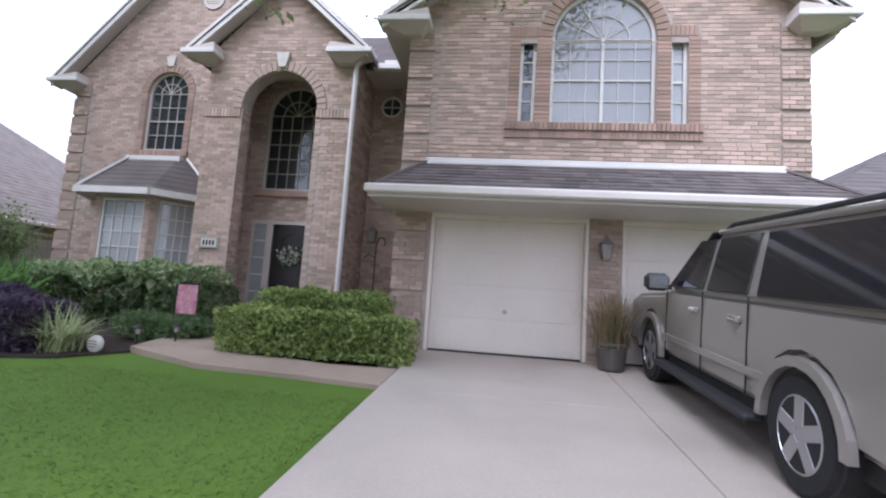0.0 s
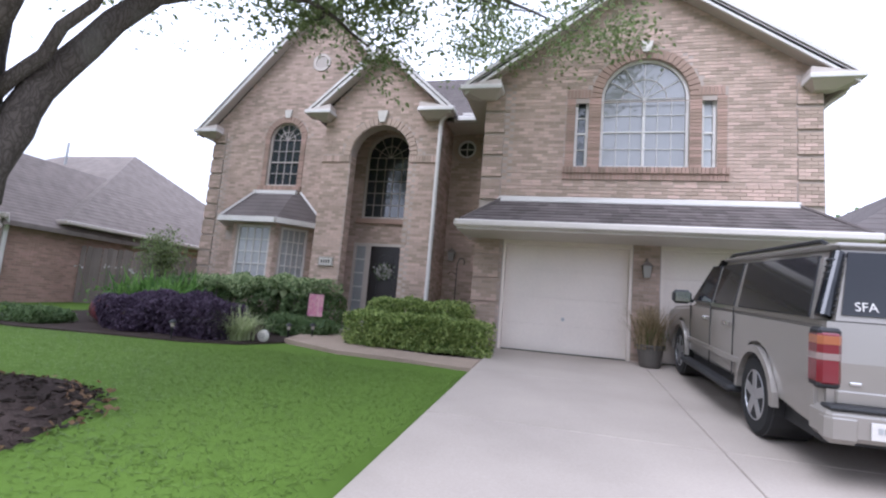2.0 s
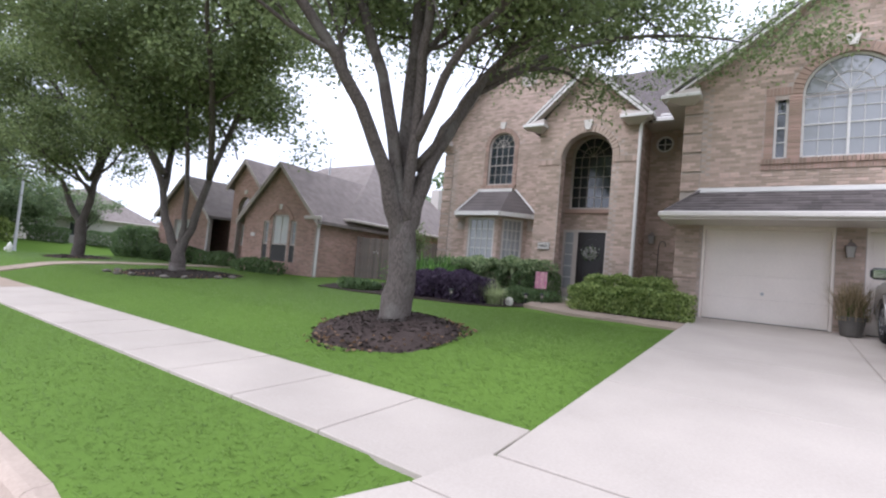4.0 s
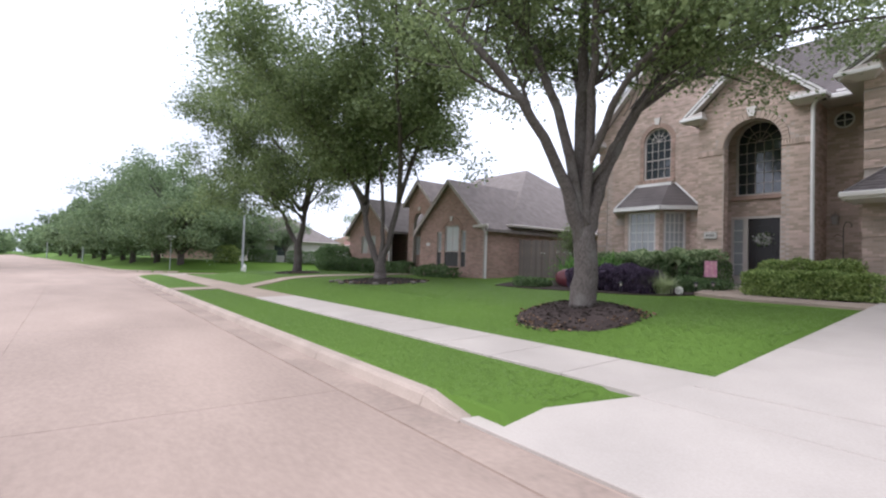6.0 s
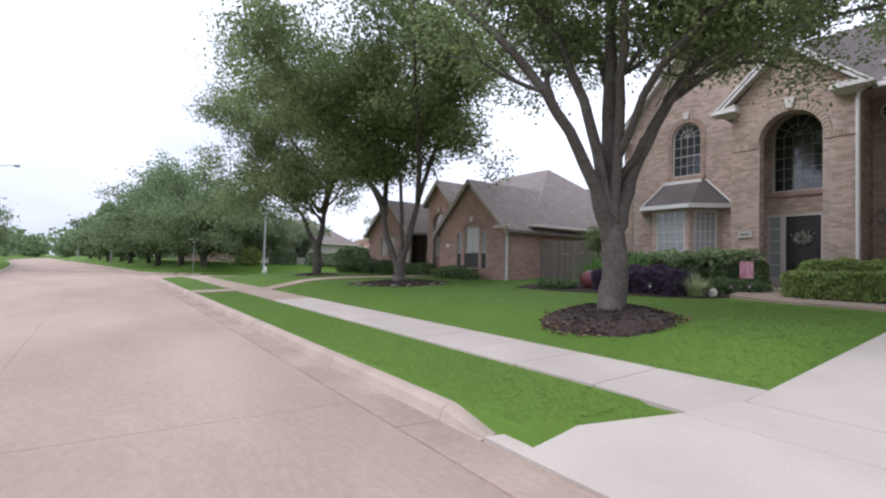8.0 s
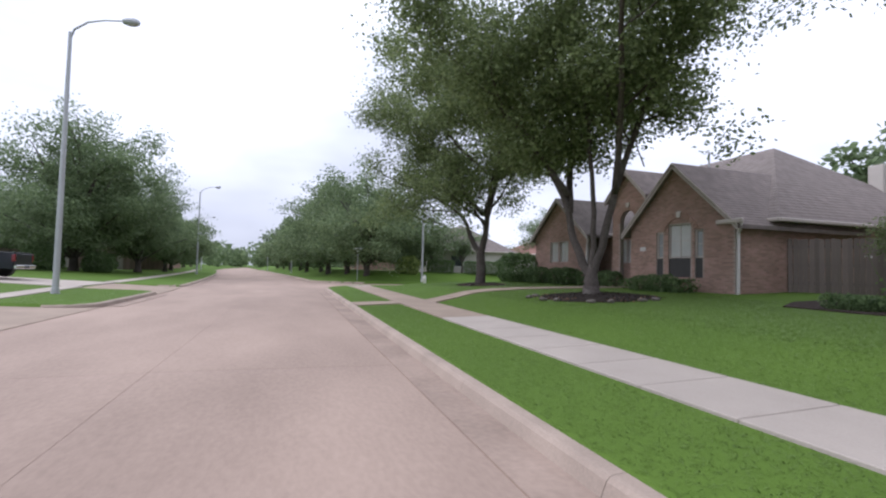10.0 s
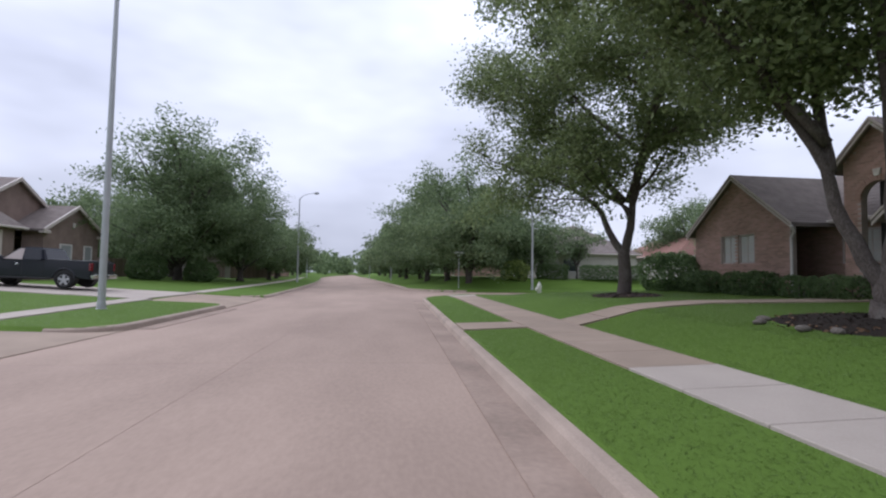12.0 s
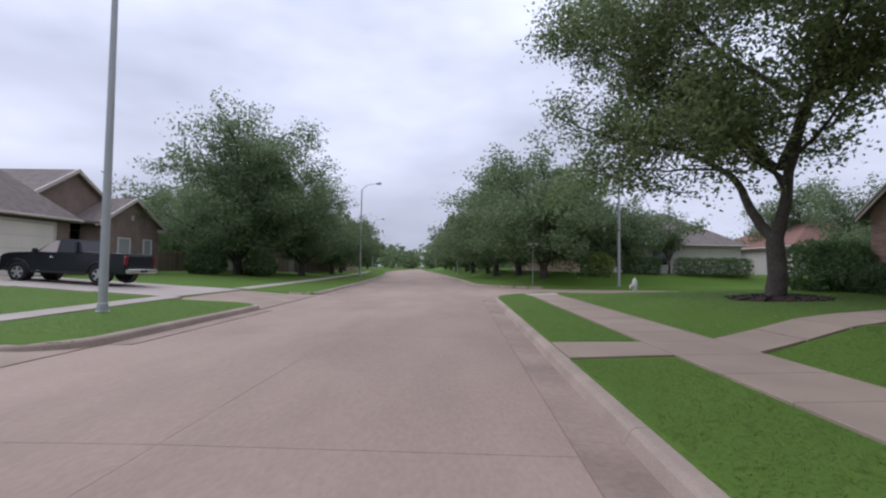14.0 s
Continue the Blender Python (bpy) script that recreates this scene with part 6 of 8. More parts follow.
# young crape myrtle by the fence
make_tree("young_tree", "thin young tree beside the wooden fence", (0.8, 0.04), spread_limbs(0.7, 5, 0.35, 2.0, 9, 0.025), 91, 2400, 0.085, 0.22, 1, -10.4, 2.3, -0.1, LEAF, kids=(2, 3), sub_len=0.32)

# mulch ring round the oak
def mulch_ring(cx, cy, rad, seed, n=1500, h=0.2):
    t = thing("mulch_bed", cx, cy, gz(cx, cy), "ring of dark brown wood mulch round the trunk", "mulch")
    bm = bmesh.new()
    prof, rings = 9, []
    rr = random.Random(seed)
    edge = [rad * (1 + 0.07 * math.sin(3 * k * 2 * math.pi / 40 + seed) + rr.uniform(-0.02, 0.02)) for k in range(40)]
    for i in range(prof + 1):
        f = i / prof
        ring = []
        for k in range(40):
            a = 2 * math.pi * k / 40
            x, y = f * edge[k] * math.cos(a), f * edge[k] * math.sin(a)
            z = gz(cx + x, cy + y) - gz(cx, cy) + h * (1 - f ** 2) * (1 - 0.3 * (1 - f)) + 0.012 + rr.uniform(-0.012, 0.012)
            ring.append(bm.verts.new((x, y, z - (0.06 if i == prof else 0))))
        rings.append(ring)
    for a, b in zip(rings, rings[1:]):
        for k in range(40):
            bm.faces.new((a[k], b[k], b[(k + 1) % 40], a[(k + 1) % 40]))
    bmesh.ops.remove_doubles(bm, verts=bm.verts, dist=0.001)
    bmesh.ops.recalc_face_normals(bm, faces=bm.faces)
    part("mound", bm, MULCH, t, smooth=True)
    g = np.random.default_rng(seed)
    a, f = g.uniform(0, 2 * math.pi, n), np.sqrt(g.uniform(0.02, 1.08, n))
    x, y = f * rad * np.cos(a), f * rad * np.sin(a)
    z = np.array([gz(cx + p, cy + q) - gz(cx, cy) for p, q in zip(x, y)]) + h * (1 - np.minimum(f, 1) ** 2) * 0.95 + 0.02
    near_edge = g.random(n) < 0.4 * (f > 0.75)
    dry = quads_mesh("fallen_leaves", leaf_quads(np.stack([x, y, z + 0.012], 1)[near_edge] + g.normal(size=(near_edge.sum(), 3)) * np.array([0.06, 0.06, 0.0]), 0.07, g, flat=0.85, aspect=0.55), DRYLEAF, t)
    tagged(dry, "dry brown fallen leaves", kind="stuff")
    chips = quads_mesh("mulch_litter", leaf_quads(np.stack([x, y, z], 1), 0.075, g, flat=0.85, aspect=0.35), MULCH, t)
    tagged(chips, kind="stuff")
    return t


mulch_ring(-3.38, -6.95, 1.2, 3, h=0.24)
mulch_ring(-14.4, -4.6, 1.85, 4, 900, 0.15)
mulch_ring(-24.6, -4.1, 1.3, 5, 400, 0.12)


def bed(points, label):
    """Dark soil under planting."""
    b = tagged(mesh_ob("flower_bed", prism(points, -0.4, -0.36, "z"), MULCH), label, "flower bed", kind="structure")
    me = b.data
    for v in me.vertices:
        v.co.z = gz(v.co.x, v.co.y) + (0.03 if v.co.z > -0.38 else -0.05)
    return b


bed([(-9.9, -2.8), (-8.2, -3.0), (-6.5, -2.75), (-5.0, -2.6), (-4.1, -2.2), (-3.6, -1.2), (-3.9, 0.4), (-4.6, 0.9), (-4.8, 2.6), (-9.4, 2.6), (-10.6, 1.5), (-10.6, -1.5)], "dark mulched flower bed before the house")
bed([(0.3, -1.45), (-0.9, -1.4), (-2.1, -1.2), (-2.65, -0.6), (-2.65, 0.5), (-1.8, 0.8), (-0.6, 0.8), (-0.6, 0.0), (0.3, -0.05)], "mulched bed under the hedges")


def grass(label, n, sampler, seed, h=0.05, w=0.012):
    rng = np.random.default_rng(seed)
    p = sampler(rng, n)
    k = len(p)
    a = rng.uniform(0, 2 * math.pi, k)
    s = np.stack([np.cos(a), np.sin(a), np.zeros(k)], 1) * w
    hh = h * rng.uniform(0.5, 1.25, (k, 1))
    tip = p + np.concatenate([rng.normal(size=(k, 2)) * 0.045, hh], 1)
    ob = quads_mesh("grass_blades", np.stack([p - s, p + s, tip + s * 0.15, tip - s * 0.15], 1), BLADE)
    return tagged(ob, label, "grass", kind="stuff")


def on_lawn(x0, x1, y0, y1, ok=lambda x, y: True):
    def f(rng, n):
        x, y = rng.uniform(x0, x1, n), rng.uniform(y0, y1, n)
        return np.array([(a, b, lawn_z(a, b) - 0.004) for a, b in zip(x, y) if ok(a, b)])
    return f


def plain(x, y):
    v = y - kerb_r(x)
    if v < 0.2 or 1.67 < v < 2.98 or x > -0.08 or in_side(x, y) or (v < 1.45 and x > -0.35 - 0.62 * (1.45 - v)) or (v < 2.1 and -19.6 < x < -18.05):
        return False
    if inside([(-18.2, walk_out(-18.2)), (-19.7, walk_out(-19.7)), (-21.1, -4.0), (-19.7, 0.4), (-18.3, 0.4), (-19.7, -4.0)], x, y) or y > 0.2:
        return False
    if math.hypot(x + 3.38, y + 6.95) < 1.15 or math.hypot(x + 14.4, y + 4.6) < 1.8:
        return False
    if -10.5 < x and y > -2.75 and (x < -3.9 or y > -2.4 or x > -2.2):
        return False
    return True


grass("mown green grass blades of the front lawn", 105000, on_lawn(-12.5, -0.08, -11.7, -1.5, plain), 1, 0.021, 0.006)
grass("mown green grass blades of the verge and further lawn", 95000, on_lawn(-20, -12.5, -11.4, -1.0, plain), 2, 0.019, 0.0055)
grass("mown green grass blades beyond the path", 40000, on_lawn(-35.5, -20, -11.3, -1.0, plain), 3, 0.021, 0.008)


def far_verge(x, y):
    u = kerb_l(x) - y
    a = 2.7 + 0.07 * max(0.0, min(7.5, -19.0 - x))
    return u > 0.2 and not (a - 0.04 < u < a + 0.8) and (u > 1.2 or -25.9 < x < -19.3) and -26.8 < x < -18.3


grass("mown green grass blades across the street", 26000, on_lawn(-26.8, -18.3, -27.5, -18.9, far_verge), 5, 0.02, 0.008)

# ---- vehicles ----
def wheel(parent, x, y, r, side, w=0.24):
    """Tyre, rim with spokes and hub on one side of a car."""
    t = new("wheel")
    t.parent = parent
    t.matrix_basis = pose(x, y, r)
    part("tyre", lathe([(r * 0.62, -w / 2), (r * 0.9, -w / 2 - 0.004), (r * 0.985, -w / 2 + 0.03), (r, -w / 4), (r, w / 4), (r * 0.985, w / 2 - 0.03), (r * 0.9, w / 2 + 0.004), (r * 0.62, w / 2)], 28, axis="x"), RUBBER, t, smooth=False)
    part("rim", lathe([(r * 0.25, 0.01 * side), (r * 0.58, 0.0), (r * 0.63, side * w * 0.5), (r * 0.6, side * (w * 0.5 + 0.006)), (r * 0.55, side * w * 0.35)], 24, axis="x"), ALLOY, t)
    for k in range(5):
        a = 2 * math.pi * k / 5
        bm = box(-0.02, 0.02, -0.05, 0.05, r * 0.1, r * 0.6, 0.006)
        bmesh.ops.transform(bm, matrix=pose(side * w * 0.44, 0, 0, math.degrees(a), 0, 0), verts=bm.verts)
        part("spoke", bm, ALLOY, t)
    part("hub_cap", lathe([(r * 0.17, side * w * 0.38), (r * 0.15, side * w * 0.5), (r * 0.05, side * w * 0.52)], 14, axis="x"), ALLOY, t)
    return t


def arch_profile(y0, y1, z_low, z_high, wheels, r_arch, top):
    """Side outline of a car's lower body (y forwards), with the wheel openings cut from the sill."""
    pts = [(y0, z_low)]
    for wy in sorted(wheels):
        n = 10
        for i in range(n + 1):
            a = math.pi - math.pi * i / n
            pts.append((wy + r_arch * math.cos(a), max(z_low, z_low + 0.06 + r_arch * math.sin(a))))
    pts.append((y1, z_low))
    return pts + top


def loft(bottom, top, bm=None):
    """Joins two outlines with the same number of corners."""
    bm = bm or bmesh.new()
    lo, hi = [bm.verts.new(p) for p in bottom], [bm.verts.new(p) for p in top]
    n = len(lo)
    bm.faces.new(lo[::-1])
    bm.faces.new(hi)
    for i in range(n):
        bm.faces.new((lo[i], lo[(i + 1) % n], hi[(i + 1) % n], hi[i]))
    bmesh.ops.recalc_face_normals(bm, faces=bm.faces)
    return bm


def panel(parent, name, pts, nrm, material, t=0.006, label=""):
    """A thin shaped pane or panel lying on a surface, from its corners and the way it faces."""
    n = Vector(nrm).normalized()
    bm = bmesh.new()
    lo = [bm.verts.new(Vector(p) - n * 0.012) for p in pts]
    hi = [bm.verts.new(Vector(p) + n * t) for p in pts]
    bm.faces.new(hi)
    bm.faces.new(lo[::-1])
    for i in range(len(pts)):
        j = (i + 1) % len(pts)
        bm.faces.new((lo[i], lo[j], hi[j], hi[i]))
    bmesh.ops.recalc_face_normals(bm, faces=bm.faces)
    return part(name, bm, material, parent, label)


def text_part(parent, body, size, m, material):
    cu = bpy.data.curves.new("lettering", "FONT")
    cu.body, cu.size, cu.extrude = body, size, 0.001
    cu.align_x = "CENTER"
    cu.materials.append(material)
    flat = new("lettering", cu)
    me = bpy.data.meshes.new_from_object(flat)
    bpy.data.objects.remove(flat)
    o = new("lettering", me)
    o.parent = parent
    o.matrix_basis = m
    return o


def big_suv(x, y, z, pitch):
    """A long wagon-bodied four-wheel-drive; nose along +y, origin midway between the wheels on the ground."""
    c = thing("suv", x, y, z, "pewter long four-door SUV with dark tinted rear glass", "car")
    c.matrix_basis = pose(x, y, z, pitch, 0, 0)
    W = 0.985
    yr, yf = -1.58, 1.6
    y0, y1 = -2.75, 2.62
    prof = arch_profile(y0, y1, 0.36, 0, [yr, yf], 0.43, [(y1, 0.62), (y1 - 0.03, 0.98), (y1 - 0.25, 1.07), (1.2, 1.14), (0.95, 1.2), (y0 + 0.02, 1.2), (y0 - 0.02, 0.9)])
    bm = prism(prof, -W, W, "x")
    bmesh.ops.bevel(bm, geom=[e for e in bm.edges if abs(e.verts[0].co.x - e.verts[1].co.x) < 0.01 and abs(e.verts[0].co.x) > W - 0.01], offset=0.06, segments=3, affect="EDGES")
    for zc in (0.55, 0.72, 0.9, 1.06):
        bmesh.ops.bisect_plane(bm, geom=bm.verts[:] + bm.edges[:] + bm.faces[:], plane_co=(0, 0, zc), plane_no=(0, 0, 1))
    for v in bm.verts:
        v.co.x *= 1 - 0.1 * (v.co.z - 0.82) ** 2 * (1.6 if v.co.z < 0.82 else 1.0)
    part("body", bm, SILVER, c)
    wb, wt = W - 0.015, W - 0.16
    zt = 1.79
    bm = loft([(-wb - 0.015, y0 - 0.005, 1.11), (wb + 0.015, y0 - 0.005, 1.11), (wb + 0.015, 1.2, 1.11), (-wb - 0.015, 1.2, 1.11)], [(-wt, y0 + 0.14, zt), (wt, y0 + 0.14, zt), (wt, 0.3, zt), (-wt, 0.3, zt)])
    bmesh.ops.bevel(bm, geom=list(bm.edges), offset=0.1, segments=4, affect="EDGES")
    part("cabin", bm, SILVER, c)
    part("roof_panel", box(-wt + 0.05, wt - 0.05, y0 + 0.2, 0.25, zt - 0.02, zt + 0.03, 0.02), SILVER, c)

    def on_side(yy, zz, s):
        f = (zz - 1.19) / (zt - 1.19)
        return (s * (wb + (wt - wb) * f), yy, zz)
    up = (zt - 1.19)
    for s in (-1, 1):
        nrm = (s * up, 0, wb - wt)
        lo, hi = 1.225, 1.705
        glass_spans = [((0.98, lo), (0.42, hi), (0.05, hi), (0.05, lo)), ((-0.06, lo), (-0.06, hi), (-0.78, hi), (-0.82, lo)), ((-0.98, lo), (-0.9, hi), (-2.46, hi), (-2.58, lo))]
        for nm, g in zip(("front_window", "rear_window", "quarter_window"), glass_spans):
            panel(c, nm, [on_side(a, b, s) for a, b in g], nrm, GLASS2, 0.012, "dark tinted glass")
            ring = [on_side(a, b, s) for a, b in g]
            part("window_seal", tube(ring + ring[:1], 0.012, 4), BLACKPL, c)
        for dy in (1.02, 0.0, -0.88):
            part("door_gap", box(s * W - 0.006, s * W + 0.004, dy - 0.006, dy + 0.006, 0.42, 1.2), BLACKPL, c)
        for dy in (0.18, -0.68):
            h = part("door_handle", box(s * (W + 0.012) - 0.022, s * (W + 0.012) + 0.022, dy - 0.1, dy + 0.1, 0.98, 1.04, 0.012), SILVER, c)
            part("handle_pull", box(s * (W + 0.03) - 0.012, s * (W + 0.03) + 0.012, dy - 0.07, dy + 0.07, 0.995, 1.03, 0.008), CHROME, h)
        part("side_step", box(s * (W + 0.02) - 0.09, s * (W + 0.02) + 0.07, -1.1, 1.1, 0.3, 0.36, 0.02), BLACKPL, c)
        part("body_moulding", box(s * W - 0.01, s * W + 0.016, -1.15, 1.15, 0.6, 0.67, 0.006), SILVER, c)
        for wy in (yr, yf):
            n = 12
            o = [(wy + 0.49 * math.cos(math.pi * i / n), 0.38 + 0.49 * math.sin(math.pi * i / n)) for i in range(n + 1)]
            q = [(wy + 0.42 * math.cos(math.pi * i / n), 0.38 + 0.42 * math.sin(math.pi * i / n)) for i in range(n, -1, -1)]
            part("arch_flare", prism(o + q, s * (W - 0.02), s * (W + 0.035), "x"), SILVER, c)
            part("wheel_well", lathe([(0.415, s * (W - 0.38)), (0.42, s * (W - 0.02))], 20, axis="x", off=(0, wy, 0.42)), BLACKPL, c)
            wheel(c, s * (W - 0.12), wy, 0.385, s, 0.25)
        m = part("mirror", box(s * (W + 0.16) - 0.13, s * (W + 0.16) + 0.13, 0.82, 0.98, 1.16, 1.36, 0.05), BLACKPL, c, "black door mirror")
        part("mirror_arm", box(min(s * W, s * (W + 0.1)), max(s * W, s * (W + 0.1)), 0.86, 0.93, 1.18, 1.23), BLACKPL, m)
        part("mirror_glass", box(s * (W + 0.16) - 0.1, s * (W + 0.16) + 0.1, 0.812, 0.822, 1.19, 1.33), CHROME, m)
        part("roof_rail", tube([(s * (wt - 0.08), -2.35, zt + 0.02), (s * (wt - 0.08), -2.25, zt + 0.06), (s * (wt - 0.08), -0.05, zt + 0.06), (s * (wt - 0.08), 0.08, zt + 0.02)], 0.022, 6), BLACKPL, c)
        # dark ribbed corner between the side and rear glass
        pil = part("corner_pillar", tube([(s * (wb - 0.055), y0 + 0.08, 1.235), (s * ((wb + wt) / 2 - 0.06), y0 + 0.14, 1.5), (s * (wt - 0.06), y0 + 0.2, 1.735)], [0.055, 0.055, 0.05], 14), GLASS2, c, "black ribbed corner pillar")
        for k in range(9):
            f = 0.1 + 0.09 * k
            part("vent_rib", box(s * (wb - 0.06 + (wt - wb) * f) - 0.052, s * (wb - 0.06 + (wt - wb) * f) + 0.054, y0 + 0.035 + 0.125 * f, y0 + 0.12 + 0.125 * f, 1.2 + 0.58 * f - 0.012, 1.2 + 0.58 * f + 0.012, 0.01), BLACKPL, pil)
        # tail lamp
        L = part("tail_light", box(s * (W - 0.075) - 0.08, s * (W - 0.075) + 0.08, y0 - 0.045, y0 + 0.14, 0.72, 1.13, 0.03), REDL, c)
        part("turn_lens", box(s * (W - 0.075) - 0.081, s * (W - 0.075) + 0.081, y0 - 0.047, y0 + 0.141, 1.0, 1.12, 0.03), AMBER, L)
        part("lamp_surround", box(s * (W - 0.075) - 0.079, s * (W - 0.075) + 0.079, y0 - 0.03, y0 + 0.12, 0.7, 1.15, 0.02), BLACKPL, L)
        part("reverse_lens", box(s * (W - 0.075) - 0.081, s * (W - 0.075) + 0.081, y0 - 0.047, y0 + 0.141, 0.885, 0.99, 0.03), LENS, L)
        part("headlight", box(s * (W - 0.2) - 0.17, s * (W - 0.2) + 0.17, y1 - 0.08, y1 + 0.015, 0.78, 0.98, 0.02), CLEAR, c)
    # tail: two-leaf glass, split doors, bumper
    back = lambda zz: y0 + 0.01 + 0.13 * (zz - 1.19) / (zt - 1.19)
    for a, b in ((-wb + 0.15, -0.01), (0.01, wb - 0.15)):
        pts = [(a, back(1.25), 1.25), (b, back(1.25), 1.25), (b * 0.9 if b > 0.1 else b, back(1.735), 1.735), (a * 0.9 if a < -0.1 else a, back(1.735), 1.735)]
        panel(c, "tailgate_glass", pts, (0, -1, 0.2), GLASS2, 0.012, "dark tinted rear glass")
    part("door_gap", box(-0.006, 0.006, y0 - 0.024, y0 + 0.01, 0.66, 1.24), BLACKPL, c)
    part("tail_step", box(-W + 0.12, W - 0.12, y0 - 0.035, y0 + 0.02, 0.6, 0.7, 0.01), SILVER, c)
    part("rear_bumper", box(-W, W, y0 - 0.17, y0 + 0.12, 0.36, 0.58, 0.035), SILVER, c)
    part("bumper_pad", box(-W + 0.02, W - 0.02, y0 - 0.165, y0 - 0.02, 0.575, 0.605, 0.01), BLACKPL, c)
    part("bumper_end", box(-W - 0.005, -W + 0.22, y0 - 0.18, y0 - 0.03, 0.34, 0.56, 0.04), SILVER, c)
    plate = part("number_plate", box(-0.17, 0.17, y0 - 0.185, y0 - 0.17, 0.39, 0.55, 0.004), WHITE, c)
    for k in range(6):
        part("plate_bar", box(-0.13 + k * 0.045, -0.1 + k * 0.045, y0 - 0.19, y0 - 0.184, 0.43, 0.51), BLACKPL, plate)
    st = part("bumper_sticker", box(-0.72, -0.38, y0 - 0.185, y0 - 0.17, 0.4, 0.52, 0.003), WHITE, c)
    for k in range(7):
        part("sticker_bar", box(-0.68 + k * 0.035, -0.655 + k * 0.035, y0 - 0.19, y0 - 0.184, 0.45, 0.49), STEEL, st)
    part("badge", box(-0.78, -0.7, y0 - 0.03, y0 - 0.005, 0.74, 0.765, 0.006), CHROME, c)
    lt = text_part(c, "SFA", 0.095, pose(-0.66, back(1.3) - 0.018, 1.29, 78.6, 0, 0), WHITE)
    tagged(lt, "white letters on the rear glass")
    part("hitch", box(-0.05, 0.05, y0 - 0.26, y0, 0.3, 0.38, 0.01), BLACKPL, c)
    part("windscreen", loft([(-wb + 0.12, 1.115, 1.24), (wb - 0.12, 1.115, 1.24), (wb - 0.12, 1.09, 1.24), (-wb + 0.12, 1.09, 1.24)], [(-wt + 0.05, 0.36, 1.8), (wt - 0.05, 0.36, 1.8), (wt - 0.05, 0.3, 1.8), (-wt + 0.05, 0.3, 1.8)]), GLASS2, c)
    part("front_bumper", box(-W, W, y1 - 0.1, y1 + 0.09, 0.4, 0.68, 0.04), SILVER, c)
    part("grille", box(-0.6, 0.6, y1 - 0.04, y1 + 0.012, 0.72, 0.98, 0.01), BLACKPL, c)
    part("underbody", box(-W + 0.1, W - 0.1, y0 + 0.1, y1 - 0.1, 0.28, 0.4), BLACKPL, c)
    return c


